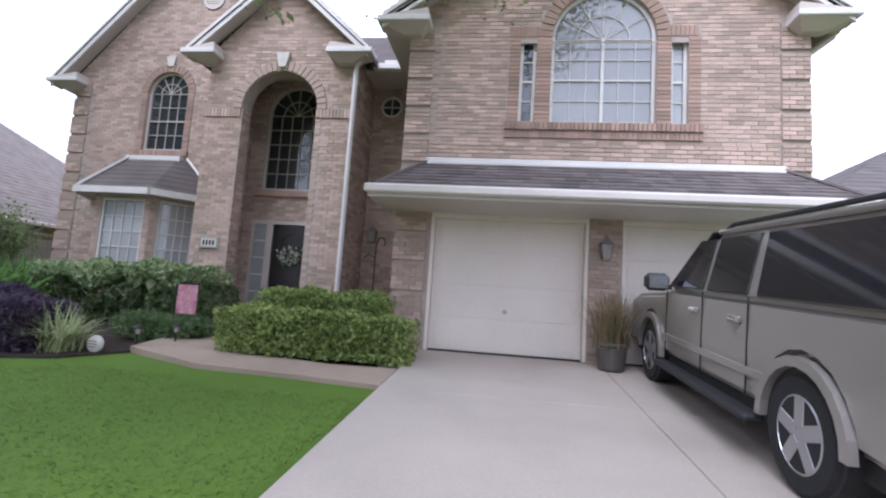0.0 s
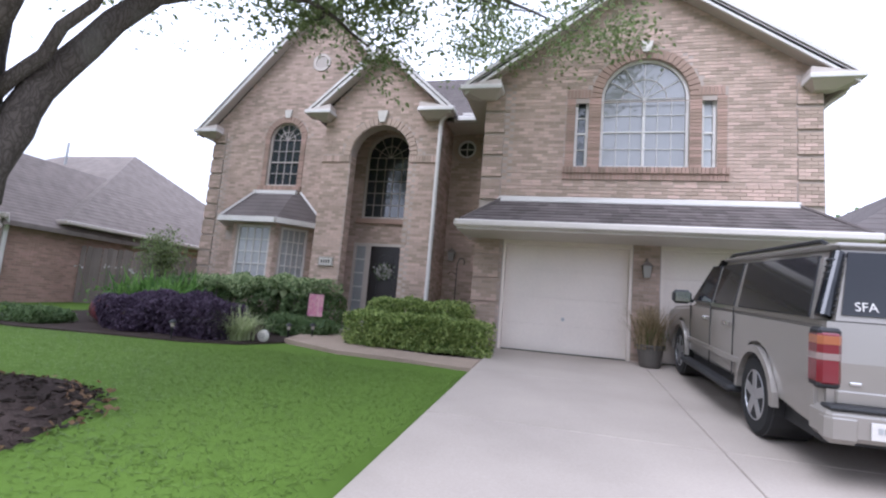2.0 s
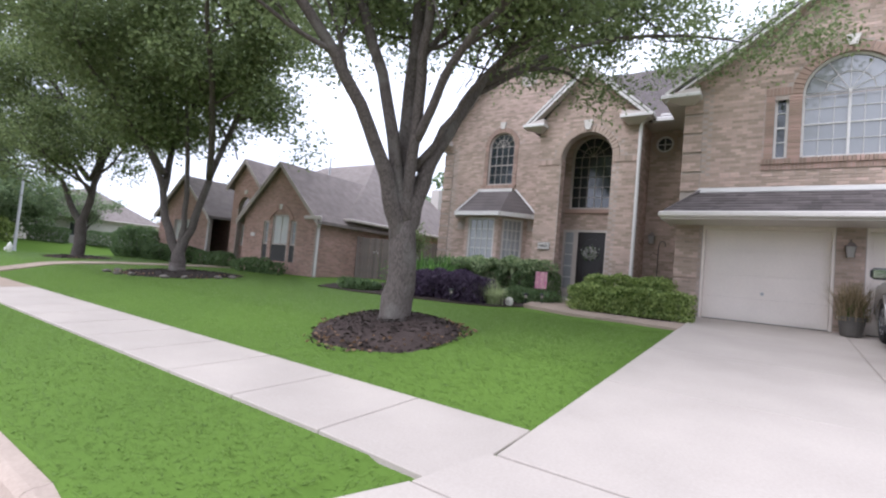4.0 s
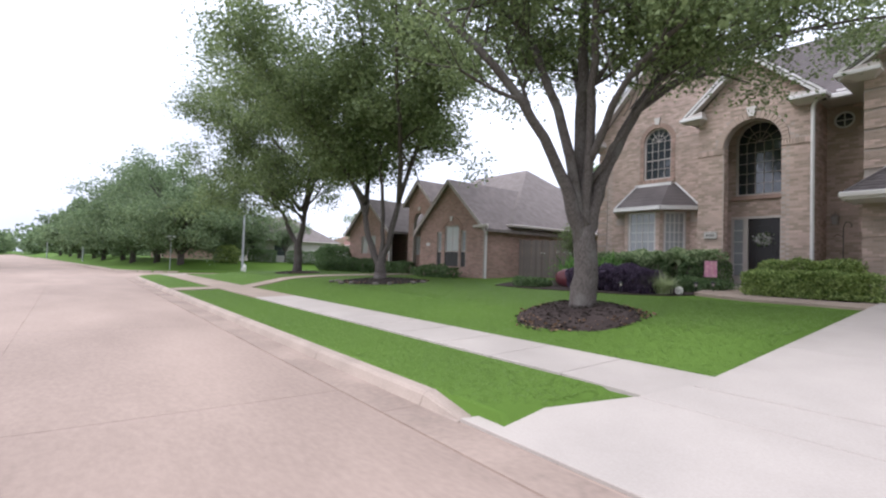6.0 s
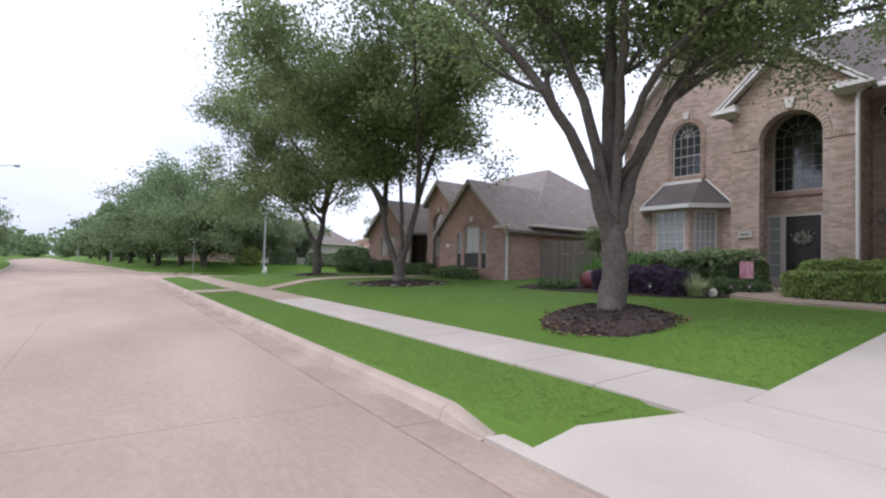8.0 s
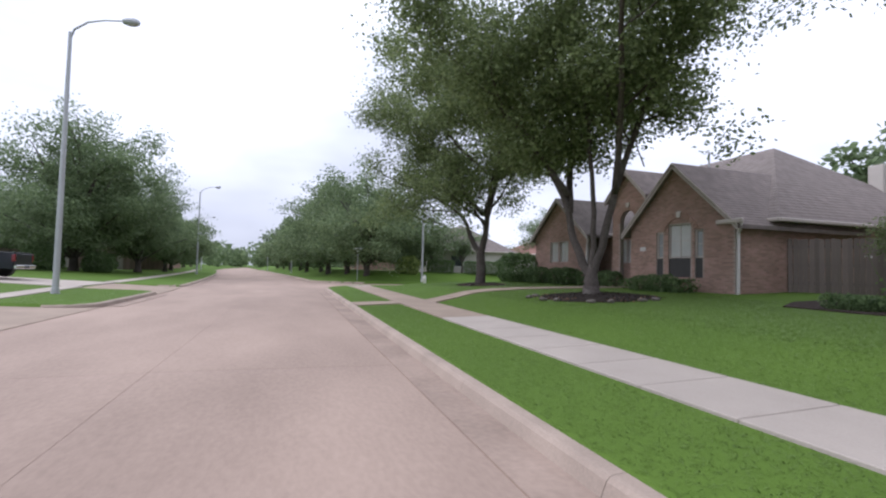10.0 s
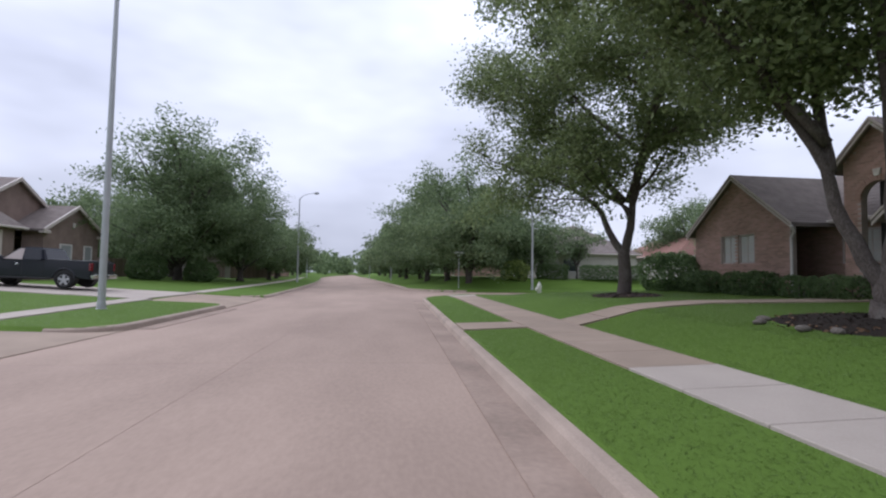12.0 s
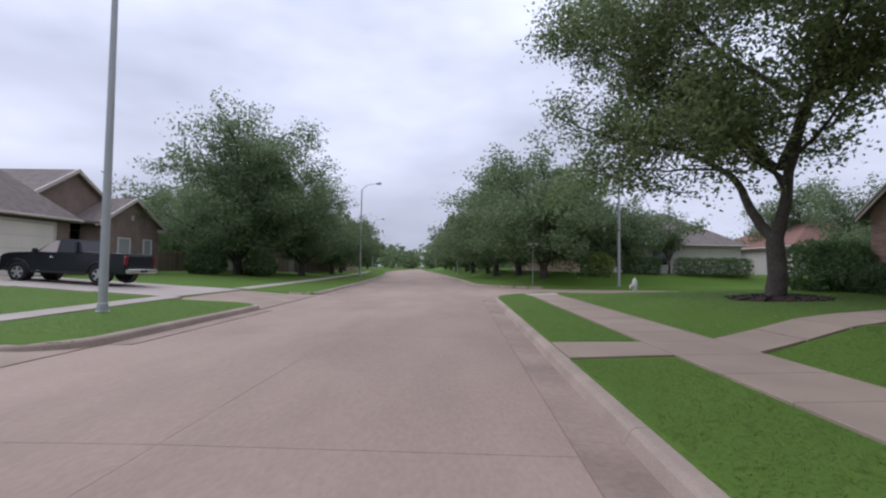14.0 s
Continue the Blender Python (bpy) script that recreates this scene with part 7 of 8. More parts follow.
def pickup(x, y, z, rz):
    c = thing("pickup_truck", x, y, z, "black crew pickup truck parked on the drive", "car")
    c.matrix_basis = pose(x, y, z, 0, 0, rz)
    W = 0.92
    yr, yf = -1.6, 1.6
    y0, y1 = -2.65, 2.36
    prof = arch_profile(y0, y1, 0.42, 0, [yr, yf], 0.42, [(y1, 0.72), (y1 - 0.03, 0.96), (y1 - 0.12, 1.06), (y1 - 0.36, 1.13), (1.05, 1.2), (-0.75, 1.18), (-0.76, 1.22), (y0, 1.2)])
    bm = prism(prof, -W, W, "x")
    bmesh.ops.bevel(bm, geom=[e for e in bm.edges if abs(e.verts[0].co.x - e.verts[1].co.x) < 0.01 and abs(e.verts[0].co.x) > W - 0.01], offset=0.03, segments=2, affect="EDGES")
    part("body", bm, BLACKPAINT, c)
    wb, wt, zt = W - 0.03, W - 0.2, 1.74
    bm = loft([(-wb, -0.78, 1.15), (wb, -0.78, 1.15), (wb, 1.02, 1.15), (-wb, 1.02, 1.15)], [(-wt, -0.6, zt), (wt, -0.6, zt), (wt, 0.25, zt), (-wt, 0.25, zt)])
    bmesh.ops.bevel(bm, geom=list(bm.edges), offset=0.09, segments=4, affect="EDGES")
    part("cab", bm, BLACKPAINT, c)
    part("load_bed", box(-W + 0.1, W - 0.1, y0 + 0.08, -0.86, 1.17, 1.205), BLACKPL, c)
    for s in (-1, 1):
        def sp(yy, zz):
            f = (zz - 1.15) / (zt - 1.15)
            return (s * (wb + (wt - wb) * f), yy, zz)
        for g in (((0.86, 1.2), (0.3, 1.66), (0.12, 1.66), (0.12, 1.2)), ((0.04, 1.2), (0.04, 1.66), (-0.5, 1.66), (-0.62, 1.2))):
            # front pane takes the pale lens colour for the light seen in its glass
            panel(c, "side_window", [sp(*q) for q in g], (s * 0.6, 0, 0.17), GLASS2 if g[0][0] < 0.5 else CLEAR, 0.01)
        for dy in (1.0, 0.08, -0.74):
            part("door_gap", box(s * W - 0.006, s * W + 0.003, dy - 0.005, dy + 0.005, 0.5, 1.15), BLACKPL, c)
        part("door_handle", box(s * (W + 0.01) - 0.015, s * (W + 0.01) + 0.015, 0.2, 0.34, 0.98, 1.02, 0.006), CHROME, c)
        for wy in (yr, yf):
            part("wheel_well", lathe([(0.4, s * (W - 0.36)), (0.41, s * (W - 0.02))], 18, axis="x", off=(0, wy, 0.44)), BLACKPL, c)
            wheel(c, s * (W - 0.1), wy, 0.37, s, 0.24)
            part("fender_flare", tube([(s * (W - 0.005), wy + 0.45 * math.cos(a), 0.42 + 0.45 * math.sin(a)) for a in [math.pi * q / 14 for q in range(15)]], 0.04, 8), BLACKPAINT, c, smooth=True)
        part("sill", box(s * W - 0.05, s * W + 0.02, -1.1, 1.1, 0.38, 0.47, 0.02), BLACKPL, c)
        part("mirror", box(s * (W + 0.13) - 0.11, s * (W + 0.13) + 0.11, 0.78, 0.9, 1.16, 1.34, 0.04), BLACKPAINT, c)
        part("tail_light", box(s * (W - 0.06) - 0.07, s * (W - 0.06) + 0.07, y0 - 0.02, y0 + 0.1, 0.8, 1.14, 0.015), REDL, c)
        part("headlight", box(s * (W - 0.2) - 0.17, s * (W - 0.2) + 0.17, y1 - 0.08, y1 + 0.012, 0.8, 0.98, 0.02), CLEAR, c)
    part("rear_bumper", box(-W + 0.02, W - 0.02, y0 - 0.16, y0 + 0.02, 0.46, 0.64, 0.03), CHROME, c, "chrome rear bumper")
    part("tailgate", box(-W + 0.14, W - 0.14, y0 - 0.02, y0 + 0.02, 0.7, 1.16, 0.015), BLACKPAINT, c)
    panel(c, "rear_window", [(-wb + 0.16, -0.765, 1.22), (wb - 0.16, -0.765, 1.22), (wt - 0.06, -0.625, 1.66), (-wt + 0.06, -0.625, 1.66)], (0, -1, 0.3), GLASS2, 0.012)
    for s in (-1, 1):
        part("bed_rail", tube([(s * (W - 0.07), -0.85, 1.23), (s * (W - 0.07), y0 + 0.12, 1.21)], 0.025, 6), BLACKPL, c)
    part("plate_recess", box(-0.2, 0.2, y0 - 0.175, y0 - 0.155, 0.49, 0.6, 0.004), BLACKPL, c)
    part("front_bumper", box(-W, W, y1 - 0.08, y1 + 0.08, 0.44, 0.7, 0.03), BLACKPAINT, c)
    part("windscreen", loft([(-wb + 0.1, 1.02, 1.2), (wb - 0.1, 1.02, 1.2), (wb - 0.1, 0.99, 1.2), (-wb + 0.1, 0.99, 1.2)], [(-wt + 0.05, 0.31, 1.7), (wt - 0.05, 0.31, 1.7), (wt - 0.05, 0.25, 1.7), (-wt + 0.05, 0.25, 1.7)]), GLASS2, c)
    return c


big_suv(4.07, -2.5, drive_z(-2.5) + 0.03, math.degrees(math.atan(0.075)))
truck = pickup(-30.7, -28.3, lawn_z(-30.2, -28.3) + 0.03, 180)
truck.matrix_basis = pose(-30.7, -28.3, lawn_z(-30.2, -28.3) + 0.03, 1.2, 0, 180)

# ---- the other houses ----
def hip_roof(parent, x0, x1, y0, y1, ze, zr, ridge, material, along="x", courses=20):
    """A hipped roof in courses; ridge: how far the ridge's ends stand in from the eaves."""
    rings = []
    for i in range(courses):
        for t, up in ((i / courses, 0.012), ((i + 1) / courses, 0.0)):
            if along == "x":
                a, b = x0 + ridge * t, x1 - ridge * t
                c, d = y0 + (y1 - y0) / 2 * t, y1 - (y1 - y0) / 2 * t
            else:
                a, b = x0 + (x1 - x0) / 2 * t, x1 - (x1 - x0) / 2 * t
                c, d = y0 + ridge * t, y1 - ridge * t
            z = ze + (zr - ze) * t + up
            rings.append([(a, c, z), (b, c, z), (b, d, z), (a, d, z)])
    bm = rings_mesh(rings, True)
    part("roof", bm, material, parent)
    part("eave_soffit", box(x0 + 0.02, x1 - 0.02, y0 + 0.02, y1 - 0.02, ze - 0.1, ze - 0.04), TRIM, parent)
    for a, b, c, d in ((x0 - 0.06, x1 + 0.06, y0 - 0.08, y0 + 0.03), (x0 - 0.06, x1 + 0.06, y1 - 0.03, y1 + 0.08), (x0 - 0.08, x0 + 0.03, y0, y1), (x1 - 0.03, x1 + 0.08, y0, y1)):
        part("gutter", box(a, b, c, d, ze - 0.11, ze + 0.01, 0.02), TRIM, parent)


def front_gable(parent, x0, x1, ze, zr, yf, yb, brick, shingle, holes=(), wall_z=-0.5, over=0.3):
    """A gabled front: wall, brick courses, roof slopes and pale barge boards."""
    cx = (x0 + x1) / 2
    sl = (zr - ze) / (cx - x0 + over)
    out = [(x0, wall_z), (x1, wall_z), (x1, ze + over * sl - 0.1), (cx, zr - 0.1), (x0, ze + over * sl - 0.1)]
    part("gable_wall", slab_with_holes(out, list(holes), yf, yf + 0.2), MORTAR, parent)
    brick_rows(parent, x0, x1, wall_z, zr, yf, lambda x, z: inside(out, x, z) and not any(inside(h, x, z) for h in holes), brick)
    gable_roof(parent, x0 - over, x1 + over, ze, cx, zr, yf - 0.25, yb, shingle)
    for xe in (x0 - over, x1 + over):
        rake(parent, xe, ze - 0.01, cx, zr - 0.01, yf - 0.27, yf - 0.2, 0.2, TRIM)


def bungalow():
    h = tagged(new("bungalow"), "single-storey rose brick house with brown hipped roof and gables", "house")
    # main body
    part("side_wall", box(-14.2, -14.0, 0.6, 14.0, -0.5, 2.3), MORTAR, h)
    brick_rows(h, 0.6, 14.0, -0.45, 2.2, -14.0, lambda a, b: True, NBRICK, axis="x", sign=1)
    part("front_wall", box(-27.0, -14.2, 2.4, 2.6, -0.5, 2.3), MORTAR, h)
    brick_rows(h, -27.0, -19.4, -0.45, 2.2, 2.4, lambda a, b: True, NBRICK)
    part("back_wall", box(-27.0, -14.2, 13.8, 14.0, -0.5, 2.3), MORTAR, h)
    part("side_wall", box(-27.2, -27.0, 0.9, 14.0, -0.5, 2.3), MORTAR, h)
    hip_roof(h, -27.6, -13.6, 1.9, 14.4, 2.3, 6.35, 4.9, NSHINGLE, "x", 30)
    # right gable with a triple window
    wx = ((-17.42, -17.08), (-16.82, -15.78), (-15.6, -15.26))
    holes = [rect(a, b, 0.3, 1.98 if i != 1 else 2.26) for i, (a, b) in enumerate(wx)]
    front_gable(h, -18.85, -14.0, 2.02, 4.5, 0.5, 6.5, NBRICK, NSHINGLE, holes)
    for i, (a, b) in enumerate(wx):
        part("window_panel", box(a, b, 0.54, 0.62, 0.3, 0.98, 0.01), mat("dark_panel_paint", (0.05, 0.048, 0.045), rough=0.5), h)
        window_panes(h, a, b, 1.0, 1.98 if i != 1 else 2.26, 0.58, 1 if i != 1 else 2, 2, glassmat=WHITEBLIND if i == 1 else BLIND, bar=0.02, framemat=TRIM)
    arch_band(-16.3, 1.75, 0.72, 0.93, 0.46, 0.5, NBRICK, h, 16, a0=0.35, a1=math.pi - 0.35)
    part("keystone", prism([(-16.37, 2.48), (-16.23, 2.48), (-16.19, 2.7), (-16.41, 2.7)], 0.44, 0.52), STONE, h, "pale stone keystone")
    part("downspout", tube([(-13.7, 0.35, 2.12), (-13.75, 0.45, 1.95), (-13.94, 0.56, 1.75), (-13.94, 0.56, -0.25)], 0.05, 6), WHITE, h, "white painted downspout")
    part("gutter", box(-14.5, -13.55, 0.22, 0.34, 2.06, 2.2, 0.02), TRIM, h)
    # taller entry gable
    door = arched(-19.85, -18.85, -0.4, 2.6)
    front_gable(h, -20.35, -18.35, 3.6, 4.85, 0.75, 5.5, NBRICK, NSHINGLE, [door])
    # the porch's shade is put into this back wall's colour
    part("porch_back", box(-20.4, -18.1, 2.0, 2.2, -0.5, 3.6), DARK, h)
    part("front_door", box(-19.6, -18.7, 1.9, 1.96, -0.3, 2.0, 0.01), mat("brown_door_paint", (0.10, 0.035, 0.02), rough=0.4), h)
    arch_band(-19.35, 2.6, 0.5, 0.66, 0.72, 0.78, NBRICK, h, 16)
    part("keystone", prism([(-19.42, 3.22), (-19.28, 3.22), (-19.24, 3.42), (-19.46, 3.42)], 0.69, 0.78), STONE, h)
    # middle windows
    for a in (-21.95, -21.3):
        window_panes(h, a, a + 0.62, 0.9, 2.0, 2.37, 2, 3, glassmat=WHITEBLIND, bar=0.02, framemat=TRIM)
    # left gable
    hl = [rect(-25.5, -24.7, 0.9, 2.0), rect(-24.6, -23.8, 0.9, 2.0)]
    front_gable(h, -27.1, -22.2, 2.2, 4.3, 0.7, 6.0, NBRICK, NSHINGLE, hl)
    for r in ((-25.5, -24.7), (-24.6, -23.8)):
        window_panes(h, r[0], r[1], 0.9, 2.0, 0.78, 2, 3, glassmat=WHITEBLIND, bar=0.02, framemat=TRIM)
    part("downspout", tube([(-21.85, 0.4, 2.1), (-21.9, 0.55, 1.9), (-22.14, 0.66, 1.7), (-22.14, 0.66, -0.3)], 0.045, 6), WHITE, h)
    part("vent_pipe", tube([(-21.0, 7.0, 5.4), (-21.0, 7.0, 6.6)], 0.05, 8), STEEL, h)
    part("chimney", box(-16.4, -15.8, 11.0, 11.5, 3.0, 5.35, 0.03), STUCCO, h, "pale boxed chimney")
    part("number_plaque", box(-18.28, -18.0, 0.47, 0.5, 1.3, 1.46), WHITE, h)
    h.matrix_basis = pose(0.5, -0.5, 0.05)
    return h


bungalow()


def fence_run(x0, y0, x1, y1, z, h=1.85, label="weathered grey wooden privacy fence", w=0.14, wood=None):
    wood = wood or FENCE
    f = thing("fence", x0, y0, z, label, "fence")
    L = math.hypot(x1 - x0, y1 - y0)
    a = math.degrees(math.atan2(y1 - y0, x1 - x0))
    f.matrix_basis = pose(x0, y0, z, 0, 0, a)
    me = None
    rng = random.Random(2)
    n = int(L / w)
    for i in range(n):
        if me is None:
            bm = bmesh.new()
            prism([(0.004, 0), (w - 0.006, 0), (w - 0.006, h - 0.03), (w * 0.75, h), (w * 0.25, h), (0.004, h - 0.03)], -0.012, 0.008, "y", bm)
            ob = part("board", bm, wood, f)
            me = ob.data
        else:
            ob = new("board", me)
            ob.parent = f
        ob.matrix_basis = pose(i * w, rng.uniform(-0.006, 0.006), rng.uniform(-0.03, 0.02), 0, rng.uniform(-0.5, 0.5), 0)
    for zz in (0.35, 0.95, 1.55):
        part("rail", box(0, L, 0.01, 0.05, zz, zz + 0.09), wood, f)
    for k in range(int(L / 2.4) + 1):
        part("post", box(k * 2.4 - 0.05 if k else 0.0, k * 2.4 + 0.05, 0.05, 0.14, -0.1, h - 0.05), wood, f)
    return f


fence_run(-13.45, 2.25, -9.5, 5.2, -0.14)
fence_run(-48.0, -39.0, -61.5, -38.0, -0.45, label="pale weathered board fence beside the garage house", wood=PALEFENCE)
fence_run(-63.0, -34.5, -70.0, -27.5, -0.45, label="pale weathered board fence beyond the trees", wood=PALEFENCE)


def far_house(name, label, x0, x1, y0, y1, z, wall, roofm, ridge_h, brickm=None, windows=()):
    h = tagged(new(name), label, "house")
    part("wall", box(x0, x1, y0, y1, z - 0.2, z + 2.7), brickm or wall, h)
    hip_roof(h, x0 - 0.4, x1 + 0.4, y0 - 0.4, y1 + 0.4, z + 2.7, z + 2.7 + ridge_h, (y1 - y0) * 0.5, roofm, "x", 16)
    for (a, b, c, d, face) in windows:
        w = new("window")
        w.parent = h
        if face == "y":
            yy = y1 + 0.01 if y1 < -14 else y0 - 0.03
            part("window_frame", slab_with_holes(rect(a, b, z + c, z + d), [rect(a + 0.07, b - 0.07, z + c + 0.07, z + d - 0.07)], yy, yy + 0.03), WHITE, w)
            part("pane", box(a + 0.07, b - 0.07, yy + 0.008, yy + 0.016, z + c + 0.07, z + d - 0.07), GLASS, w)
        else:
            xx = x1 + 0.005
            part("window_frame", slab_with_holes(rect(a, b, z + c, z + d), [rect(a + 0.07, b - 0.07, z + c + 0.07, z + d - 0.07)], xx, xx + 0.03, "x"), WHITE, w)
            part("pane", box(xx + 0.008, xx + 0.016, a + 0.07, b - 0.07, z + c + 0.07, z + d - 0.07), GLASS, w)
    return h


# across the street, behind the pickup
hx = far_house("garage_house", "brick house with a wide pale garage door", -54.0, -34.0, -46.0, -36.0, -0.6, MORTAR, NSHINGLE, 3.6, FBRICK, [(-53.2, -52.3, 0.8, 2.2, "y")])
part("garage_wing", box(-43.7, -31.0, -38.0, -33.5, -0.8, 2.42), FBRICK, hx)
brick_rows(hx, -43.7, -42.75, -0.7, 2.35, -33.5, lambda a, b: True, FBRICK, sign=1)
hip_roof(hx, -44.1, -30.6, -41.0, -33.1, 2.45, 6.2, 4.0, NSHINGLE, "x", 22)
gd = new("garage_door")
gd.parent = hx
for i in range(4):
    sec = part("door_section", box(-42.6, -36.4, -33.49, -33.44, -0.55 + i * 0.65, 0.09 + i * 0.65, 0.004), DOORWHITE, gd)
    for k in range(6):
        xa = -42.5 + k * 1.03
        part("raised_panel", slab_with_holes(rect(xa, xa + 0.83, -0.46 + i * 0.65, -0.02 + i * 0.65), [rect(xa + 0.04, xa + 0.79, -0.42 + i * 0.65, -0.06 + i * 0.65)], -33.443, -33.432), DOORWHITE, sec)
part("door_surround", slab_with_holes(rect(-42.75, -36.25, -0.6, 2.2), [rect(-42.59, -36.41, -0.7 + 0.15, 2.05)], -33.499, -33.42), TRIM, hx)


def street_gable(xa, xb, ze, zr, yf, yb, wall_low, over=0.45):
    """A gable that faces the street across the way."""
    c = (xa + xb) / 2
    wb = bmesh.new()
    rise = (zr - ze) / (c - xa + over)
    prism([(xa, wall_low), (xb, wall_low), (xb, ze + over * rise - 0.12), (c, zr - 0.12), (xa, ze + over * rise - 0.12)], yf - 1.2, yf, "y", wb)
    part("gable_wall", wb, FBRICK, hx)
    gable_roof(hx, xa - over, xb + over, ze, c, zr, yb, yf + 0.3, NSHINGLE)
    for xe in (xa - over, xb + over):
        part("barge_board", prism([(xe, ze - 0.2), (xe, ze + 0.03), (c, zr + 0.03), (c, zr - 0.2)], yf + 0.26, yf + 0.34), TRIM, hx)
        part("eave_return", box(min(xe, xe + (0.7 if xe < c else -0.7)), max(xe, xe + (0.7 if xe < c else -0.7)), yf + 0.02, yf + 0.3, ze - 0.24, ze - 0.06, 0.02), TRIM, hx)


street_gable(-48.7, -42.8, 3.65, 5.65, -35.0, -43.0, 2.5)
street_gable(-51.3, -45.6, 2.5, 4.3, -33.2, -41.0, -0.8)
part("keystone", prism([(-48.52, 2.85), (-48.38, 2.85), (-48.33, 3.15), (-48.57, 3.15)], -33.2, -33.14), STONE, hx)
for a, b in ((-48.3, -47.1), (-50.5, -49.6)):
    w = new("window")
    w.parent = hx
    part("window_frame", slab_with_holes(rect(a, b, -0.1, 1.7), [rect(a + 0.08, b - 0.08, -0.02, 1.62)], -33.195, -33.13), WHITE, w)
    part("pane", box(a + 0.08, b - 0.08, -33.18, -33.17, -0.02, 1.62), BLIND, w)
hx.matrix_basis = pose(6.2, -0.6, 0.25)
part("downspout", tube([(-53.95, -35.6, 2.4), (-53.9, -35.9, 2.1), (-53.9, -35.93, -0.6)], 0.06, 6), WHITE, hx)

# the corner house beyond the side street, the ones further on, and the one past the garage
far_house("corner_house", "tan brick corner house half hidden by trees", -72.0, -55.0, 3.0, 13.0, 0.0, STUCCO, NSHINGLE, 3.4, None, [(-60, -58.6, 0.8, 2.2, "y"), (5.0, 6.5, 0.8, 2.2, "x"), (-66, -64.5, 0.8, 2.2, "y")])
far_house("far_house", "pale house with a reddish roof beyond the hedge", -68.0, -54.0, 17.0, 28.0, 0.0, STUCCO, mat("red_brown_shingle", (0.24, 0.13, 0.10), rough=0.95, vary=0.2, fine=60, bump=0.5), 3.2, None, [(19, 20.5, 0.8, 2.2, "x"), (23, 24.5, 0.8, 2.2, "x")])
far_house("far_house", "brick house along the street behind trees", -98, -80, -2.0, 9.0, -0.7, STUCCO, NSHINGLE, 3.4, NBRICK, [(-95, -93.6, 0.8, 2.2, "y"), (-86, -84.6, 0.8, 2.2, "y")])
far_house("far_house", "pale house behind a wooden fence", -82, -66, -42.0, -31.0, -0.65, STUCCO, NSHINGLE, 3.4, None, [(-80, -78.6, 0.8, 2.2, "y"), (-73, -71.6, 0.8, 2.2, "y"), (-35, -33.6, 0.8, 2.2, "x")])
far_house("far_house", "brick house down the street", -112, -95, -44.0, -33.0, -0.65, STUCCO, NSHINGLE, 3.4, NBRICK, [(-100, -98.6, 0.8, 2.2, "y")])
rn = far_house("side_house", "house with a grey hipped roof beyond the garage", 7.9, 20.5, 4.0, 16.5, 0.5, MORTAR, SHINGLE, 3.6, BRICK)
part("footing", box(7.88, 20.52, 3.98, 16.52, -0.5, 0.35), MORTAR, rn)

# hedge and shrubs across the side street
leafy_mass("hedge", "long dark clipped hedge across the side street", "hedge", [(0, -3.0, 0.62, 1.3, 2.7, 1.35), (0, 2.2, 0.62, 1.3, 5.4, 1.35)], 16000, 0.11, SHRUB, 21, -49.0, 4.9, 0.06, rz=-8, noise_amp=0.09)
leafy_mass("shrub", "rounded light green bush by the corner", "shrub", [(0, 0, 0.9, 2.4, 2.4, 1.9)], 6000, 0.13, HEDGE, 22, -49.0, -1.7, -0.2, noise_amp=0.2)
leafy_mass("shrub", "large rounded dark shrub beside the bungalow", "shrub", [(0, 0, 0.85, 2.6, 2.2, 1.8)], 9000, 0.1, SHRUB, 23, -27.6, -0.4, -0.25, noise_amp=0.12)
leafy_mass("shrub_row", "low dark shrub row under the bungalow windows", "shrub", [(0, 0, 0.3, 3.6, 0.9, 0.65), (-4.2, 0.6, 0.35, 3.2, 1.0, 0.8)], 9000, 0.08, SHRUB, 24, -16.1, -0.7, -0.25, noise_amp=0.12)
leafy_mass("shrub", "small round clipped bush by the far drive", "shrub", [(0, 0, 0.5, 1.4, 1.4, 1.1)], 3000, 0.1, SHRUB, 25, -29.0, -33.4, -0.38, noise_amp=0.12)
make_tree("young_tree", "small round-headed tree by the far garage", (1.2, 0.06), spread_limbs(0.9, 5, 0.8, 2.4, 29, 0.05), 92, 2600, 0.13, 0.26, 1, -27.3, -32.4, -0.4, LEAF2, kids=(2, 3), sub_len=0.5)

leafy_mass("shrub", "dense dark evergreen bush under the street trees", "shrub", [(0, 0, 1.0, 3.0, 2.4, 2.1)], 8000, 0.15, SHRUB, 26, -46.5, -31.0, -0.45, noise_amp=0.14)
leafy_mass("shrub", "broad dark bush beside the tree trunks", "shrub", [(0, 0, 0.8, 2.8, 2.2, 1.7)], 6000, 0.15, SHRUB, 27, -49.0, -28.0, -0.5, noise_amp=0.14)
leafy_mass("shrub_row", "dark shrub row under the bungalow's end gable", "shrub", [(-1.3, 0, 0.4, 2.4, 1.0, 1.0), (1.2, 0.1, 0.36, 2.4, 1.0, 0.9)], 9000, 0.09, SHRUB, 28, -24.2, -0.4, -0.2, noise_amp=0.12)
for i, (x, y) in enumerate(((-52.0, 1.8), (-52.8, 5.6))):
    make_tree("young_tree", "small lacy garden tree behind the long hedge", (1.5, 0.08), spread_limbs(1.1, 6, 1.6, 4.4, 41 + i, 0.07), 95 + i, 5500, 0.17, 0.34, 1, x, y, 0.06, LEAF2, kids=(2, 3), sub_len=0.8)

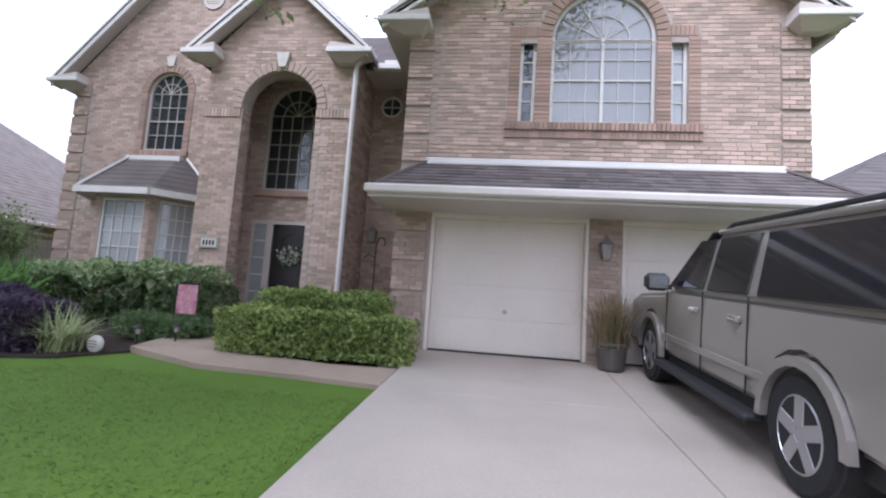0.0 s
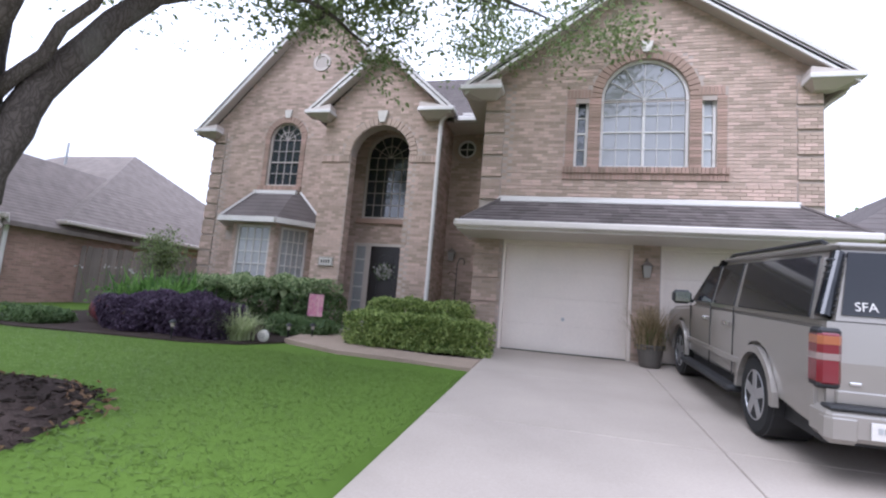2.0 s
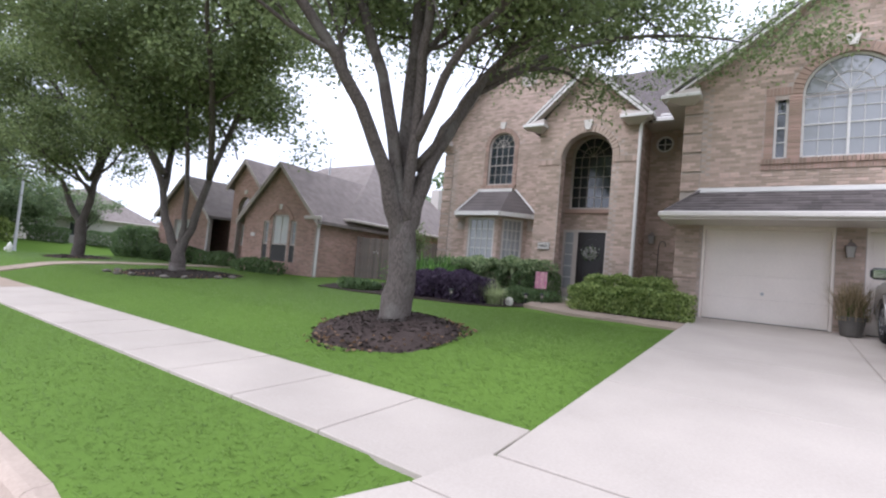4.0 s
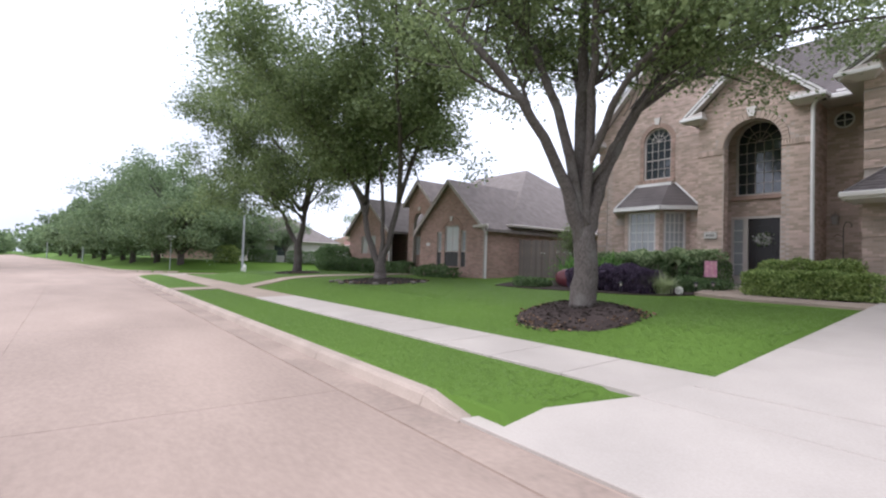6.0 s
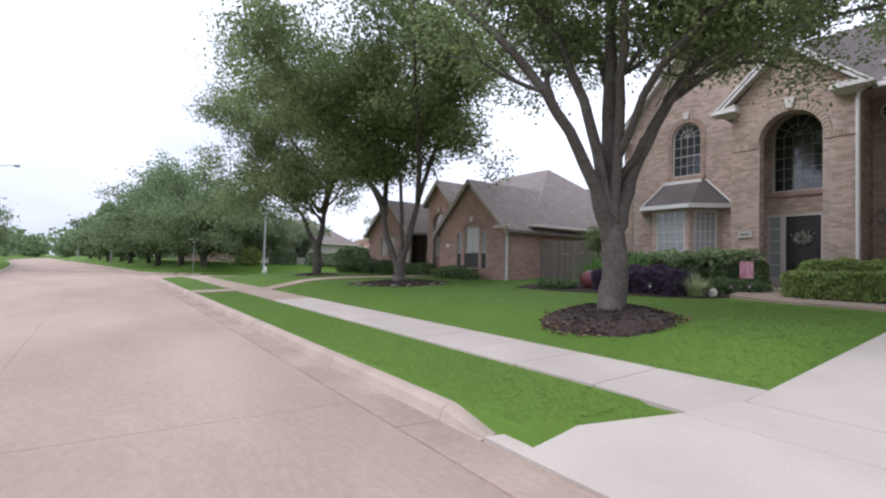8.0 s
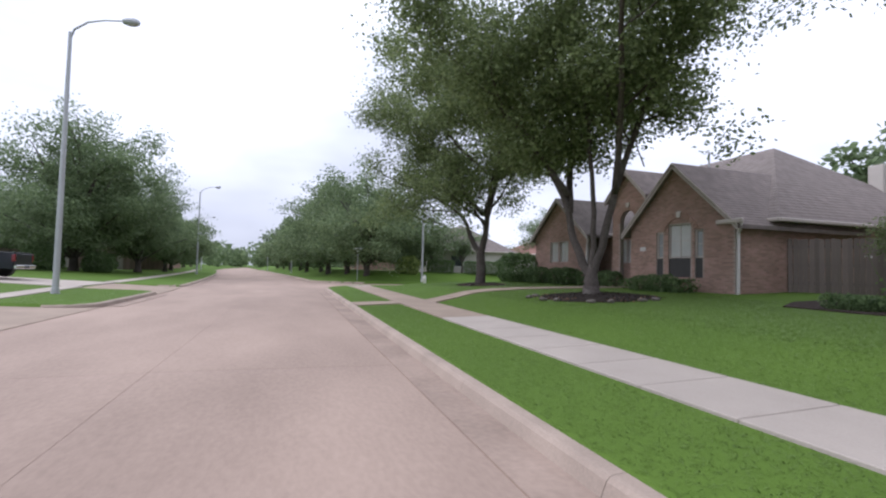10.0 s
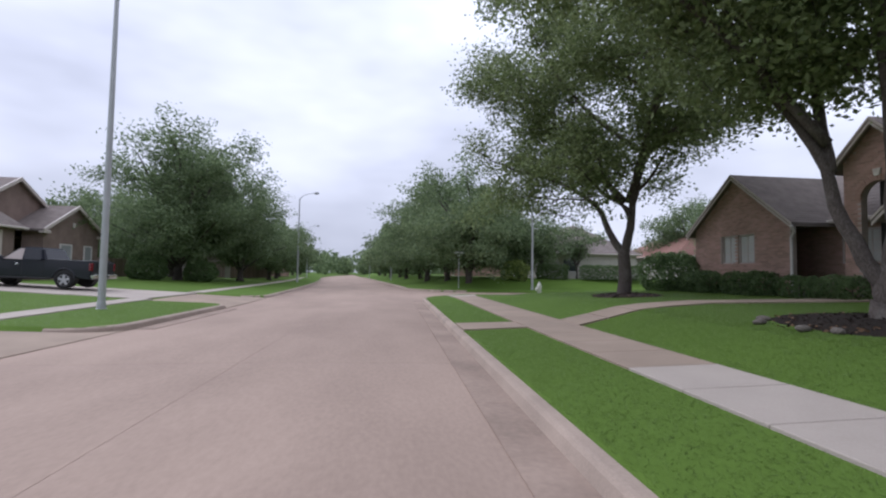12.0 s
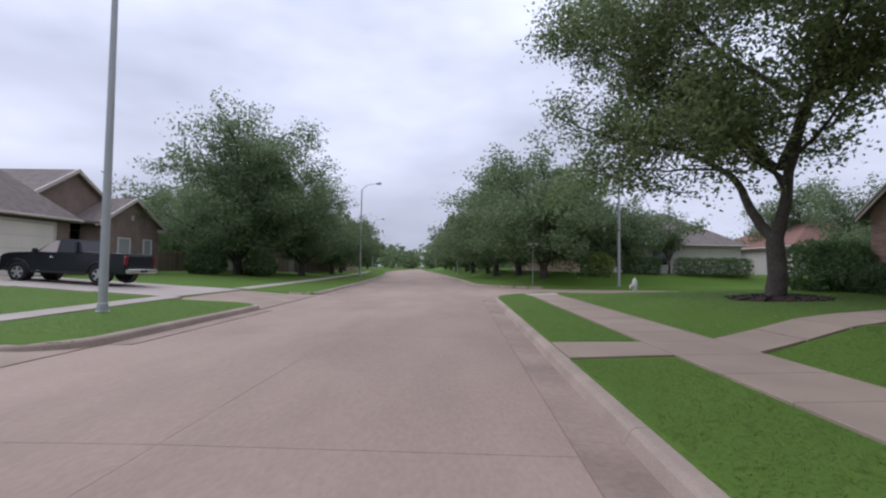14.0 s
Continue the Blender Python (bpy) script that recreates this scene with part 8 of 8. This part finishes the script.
# ---- street furniture and small things ----
def street_lamp(x, y, z, top, turn, label="tall grey steel street lamp with a curved arm"):
    l = thing("street_lamp", x, y, z, label, "street lamp", "street lamps", rz=turn)
    part("base_plate", lathe([(0.15, -0.05), (0.15, 0.015), (0.125, 0.025), (0.118, 0.2), (0.106, 0.22)], 14), STEEL, l)
    part("pole", tube([(0, 0, 0.0), (0, 0, top * 0.5), (0, 0, top)], [0.105, 0.085, 0.06], 12), STEEL, l)
    part("arm", tube([(0, 0, top - 0.25), (0.12, 0, top + 0.12), (0.55, 0, top + 0.45), (1.1, 0, top + 0.6), (1.75, 0, top + 0.66)], [0.045, 0.042, 0.036, 0.03, 0.028], 8), STEEL, l)
    head = part("lamp_head", lathe([(0.03, 0.0), (0.1, 0.05), (0.15, 0.22), (0.16, 0.42), (0.11, 0.56), (0.03, 0.62)], 14, axis="x", off=(1.65, 0, top + 0.66)), STEEL, l)
    part("lens", lathe([(0.04, -0.1), (0.1, -0.05), (0.13, 0.0)], 14, off=(1.98, 0, top + 0.6)), CLEAR, head)
    return l


lamp = street_lamp(-22.8, -21.4, lawn_z(-22.8, -21.4), 9.6, 85)
for x, y, a in ((-64.3, -23.0, 80), (-105, -28.3, 80), (-45.4, -1.2, -95), (-90, -12.0, -95), (-135, -17, -95)):
    c = copy_thing(lamp, pose(x, y, lawn_z(x, y), 0, 0, a))


def hydrant(x, y, z):
    h = thing("fire_hydrant", x, y, z, "white painted fire hydrant on the corner", "hydrant")
    part("barrel", lathe([(0.17, -0.04), (0.17, 0.04), (0.11, 0.06), (0.11, 0.5), (0.14, 0.51), (0.14, 0.55), (0.12, 0.57), (0.11, 0.66), (0.06, 0.74), (0.035, 0.76), (0.035, 0.82)], 18), WHITE, h)
    for s in (-1, 1):
        part("nozzle", lathe([(0.06, 0.0), (0.06, s * 0.17), (0.075, s * 0.17), (0.075, s * 0.21)], 12, axis="x", off=(0, 0, 0.42)), WHITE, h)
    part("pumper_nozzle", lathe([(0.08, 0.0), (0.08, -0.17), (0.1, -0.17), (0.1, -0.22)], 14, axis="y", off=(0, 0, 0.38)), WHITE, h)


hydrant(-35.3, -3.9, lawn_z(-35.3, -3.9))


def street_sign(x, y, z):
    s = thing("street_sign", x, y, z, "crossed street-name blades on a steel post", "sign")
    part("post", tube([(0, 0, -0.1), (0, 0, 2.6)], 0.03, 8), STEEL, s)
    for i, a in enumerate((5, 95)):
        bm = box(-0.5, 0.5, -0.006, 0.006, 2.62 + 0.2 * i, 2.8 + 0.2 * i, 0.004)
        bmesh.ops.transform(bm, matrix=pose(0, 0, 0, 0, 0, a), verts=bm.verts)
        b = part("blade", bm, mat("green_sign_paint", (0.25, 0.32, 0.28), rough=0.5, vary=0.05, bump=0), s)
        bm = bmesh.new()
        for k in range(7):
            for q in (-1, 1):
                box(-0.36 + k * 0.1, -0.29 + k * 0.1, q * 0.008 - 0.002, q * 0.008 + 0.002, 2.66 + 0.2 * i, 2.76 + 0.2 * i, 0, bm)
        bmesh.ops.transform(bm, matrix=pose(0, 0, 0, 0, 0, a), verts=bm.verts)
        part("name_bars", bm, WHITE, b)


street_sign(-46.2, -7.1, lawn_z(-46.2, -7.1))


def wall_lantern(x, y, z, label):
    l = thing("wall_lantern", x, y, z, label, "lantern", "wall lanterns")
    part("back_plate", box(-0.05, 0.05, -0.02, 0.0, 0.02, 0.2, 0.006), LANTERN, l)
    part("bracket", tube([(0, -0.02, 0.18), (0, -0.07, 0.25), (0, -0.12, 0.22)], 0.01, 6), LANTERN, l)
    cage = part("cage", loft([(-0.05, -0.17, -0.08), (0.05, -0.17, -0.08), (0.05, -0.07, -0.08), (-0.05, -0.07, -0.08)], [(-0.075, -0.195, 0.13), (0.075, -0.195, 0.13), (0.075, -0.045, 0.13), (-0.075, -0.045, 0.13)]), mat("lantern_glass", (0.30, 0.28, 0.26), rough=0.2, vary=0.1, bump=0, coat=0.4), l)
    for sx in (-1, 1):
        for sy in (0, 1):
            part("bar", tube([(sx * 0.052, -0.172 + 0.104 * sy, -0.08), (sx * 0.078, -0.198 + 0.156 * sy, 0.13)], 0.007, 4), LANTERN, cage)
    part("roof", loft([(-0.1, -0.22, 0.13), (0.1, -0.22, 0.13), (0.1, -0.02, 0.13), (-0.1, -0.02, 0.13)], [(-0.02, -0.14, 0.23), (0.02, -0.14, 0.23), (0.02, -0.1, 0.23), (-0.02, -0.1, 0.23)]), LANTERN, l)
    part("finial", lathe([(0.012, 0.22), (0.022, 0.25), (0.006, 0.29)], 8, off=(0, -0.12, 0)), LANTERN, l)
    return l


wall_lantern(2.67, -0.012, 1.62, "worn bronze lantern on the brick pier")
copy_thing(bpy.data.objects["wall_lantern"], pose(-1.55, 2.19, 1.95))


def house_plaque():
    p = thing("address_plaque", -4.33, 0.885, 1.57, "pale stone address plaque on the brick", "plaque")
    part("plate", box(-0.19, 0.19, -0.03, 0.0, -0.11, 0.11, 0.008), STONE, p)
    part("border", slab_with_holes(rect(-0.175, 0.175, -0.095, 0.095), [rect(-0.165, 0.165, -0.085, 0.085)], -0.034, -0.028), BLACKPL, p)
    for k in range(4):
        part("figure_bar", box(-0.12 + k * 0.065, -0.085 + k * 0.065, -0.036, -0.028, -0.045, 0.045), BLACKPL, p)


house_plaque()


def garden_flag():
    f = thing("garden_flag", -3.82, -0.3, lawn_z(-3.82, -0.3), "pink floral garden flag on a thin iron stand", "flag")
    part("stand", tube([(-0.2, 0, -0.1), (-0.2, 0, 0.92), (0.2, 0, 0.92)], 0.007, 6), IRON, f)
    bm = bmesh.new()
    n = 10
    rows = []
    for i in range(n + 1):
        x = -0.17 + 0.34 * i / n
        y = 0.012 * math.sin(i * 1.3)
        rows.append([bm.verts.new((x, y, 0.91)), bm.verts.new((x, y * 1.8, 0.45))])
    for a, b in zip(rows, rows[1:]):
        bm.faces.new((a[0], b[0], b[1], a[1]))
    r = bmesh.ops.solidify(bm, geom=bm.faces, thickness=0.004)
    part("cloth", bm, mat("floral_cloth", (0.86, 0.66, 0.6), rough=0.8, vary=0.25, scale=9, fine=26, bump=0.05, tint=(0.6, 0.16, 0.36)), f)


garden_flag()


def stone_ornament():
    s = thing("garden_stone", -4.0, -1.75, lawn_z(-4.0, -1.75), "round pale carved garden stone on its edge", "stone")
    bm = bmesh.new()
    bmesh.ops.create_icosphere(bm, subdivisions=3, radius=0.115)
    for v in bm.verts:
        d = 1 + 0.12 * noise.noise(v.co * 14)
        v.co = Vector((v.co.x * d, v.co.y * 0.55 * d, v.co.z * d + 0.13))
    part("stone", bm, STONE, s, smooth=True)
    for a, b in ((0.055, 0.17), (0.07, 0.135), (0.05, 0.1)):
        part("carved_line", box(-a, a, -0.068, -0.05, b - 0.006, b + 0.006), mat("dark_stone", (0.16, 0.15, 0.13), rough=0.9), s)


stone_ornament()


def path_light(x, y):
    p = thing("path_light", x, y, lawn_z(x, y), "small black path light in the bed", "path light", "path lights")
    part("stake", tube([(0, 0, -0.1), (0, 0, 0.28)], 0.012, 6), IRON, p)
    part("lens", lathe([(0.03, 0.24), (0.035, 0.31)], 10), CLEAR, p)
    part("hood", lathe([(0.075, 0.31), (0.07, 0.325), (0.02, 0.36)], 12), IRON, p)
    return p


pl = path_light(-3.75, -1.35)
for x, y in ((-3.5, -0.9), (-5.2, -2.6)):
    copy_thing(pl, pose(x, y, lawn_z(x, y)))


def shepherd_hook():
    h = thing("shepherd_hook", -1.12, 0.9, lawn_z(-1.12, 0.9), "black iron shepherd's hook by the wall", "garden hook")
    part("rod", tube([(0, 0, -0.1), (0, 0, 1.8), (0.05, 0, 1.92), (0.13, 0, 1.92), (0.17, 0, 1.84), (0.15, 0, 1.78)], 0.012, 6), IRON, h)
    part("arm", tube([(0, 0, 1.55), (-0.12, 0, 1.62), (-0.2, 0, 1.55)], 0.009, 6), IRON, h)


shepherd_hook()


def door_wreath():
    w = thing("door_wreath", -3.3, 2.095, 1.5, "white flower spray hung on the front door", "wreath")
    r = np.random.default_rng(12)
    n = 240
    a = r.uniform(0, 2 * math.pi, n)
    p = np.stack([0.17 * np.cos(a) + r.normal(size=n) * 0.05, -0.02 - np.abs(r.normal(size=n)) * 0.015, 0.1 * np.sin(a) + r.normal(size=n) * 0.05], 1)
    tagged(quads_mesh("petals", leaf_quads(p, 0.055, r, aspect=0.8), WHITE, w), kind="stuff")
    quads_mesh("leaves", leaf_quads(p + r.normal(size=(n, 3)) * np.array([0.05, 0.0, 0.06]), 0.06, r), SHRUB, w)


door_wreath()


def grass_pot():
    p = thing("potted_grass", 2.7, -0.5, drive_z(-0.5) + 0.03, "dark pot of dry ornamental grass by the pier", "potted plant")
    part("pot", lathe([(0.15, 0.0), (0.17, 0.02), (0.215, 0.32), (0.235, 0.34), (0.235, 0.38), (0.205, 0.38), (0.2, 0.33)], 20), mat("dark_glazed_pot", (0.10, 0.09, 0.078), rough=0.5, vary=0.25), p)
    part("soil", lathe([(0.19, 0.3), (0.19, 0.325)], 16), MULCH, p)
    blade_clump("", "", 0, 0, 0.3, 420, 0.85, 0.012, DRYG, 31, 0.75, 0.1, parent=p)
    blade_clump("", "", 0, 0, 0.3, 60, 0.5, 0.012, LILY, 32, 0.7, 0.08, parent=p)


grass_pot()


def red_barrel():
    b = thing("planter", -7.95, -1.35, lawn_z(-7.95, -1.35), "dull red glazed pot lying on its side", "planter")
    bm = lathe([(0.12, -0.34), (0.22, -0.32), (0.3, -0.12), (0.32, 0.1), (0.29, 0.3), (0.31, 0.35), (0.26, 0.35), (0.22, 0.27)], 22, axis="x", off=(0, 0, 0.29))
    part("pot", bm, mat("red_glaze", (0.13, 0.035, 0.04), rough=0.4, vary=0.15), b, smooth=True)


red_barrel()


def edging(cx, cy, rad, n, a0, a1, seed):
    r = random.Random(seed)
    for i in range(n):
        a = a0 + (a1 - a0) * i / (n - 1)
        a += r.uniform(-0.12, 0.12)
        x, y = cx + rad * r.uniform(0.92, 1.04) * math.cos(a), cy + rad * r.uniform(0.92, 1.04) * math.sin(a)
        s = thing("edging_stone", x, y, lawn_z(x, y), "rough grey edging stone by the mulch", "stone", "edging stones", rz=r.uniform(0, 360))
        bm = bmesh.new()
        bmesh.ops.create_icosphere(bm, subdivisions=2, radius=0.11)
        for v in bm.verts:
            d = 1 + 0.25 * noise.noise(v.co * 9 + Vector((i * 3.1, 0, 0)))
            v.co = Vector((v.co.x * d * 1.2, v.co.y * d * 0.8, max(-0.03, v.co.z * d * 0.55 + 0.04)))
        part("stone", bm, ROCK, s)


edging(-14.4, -4.6, 1.95, 8, -2.3, 0.4, 4)
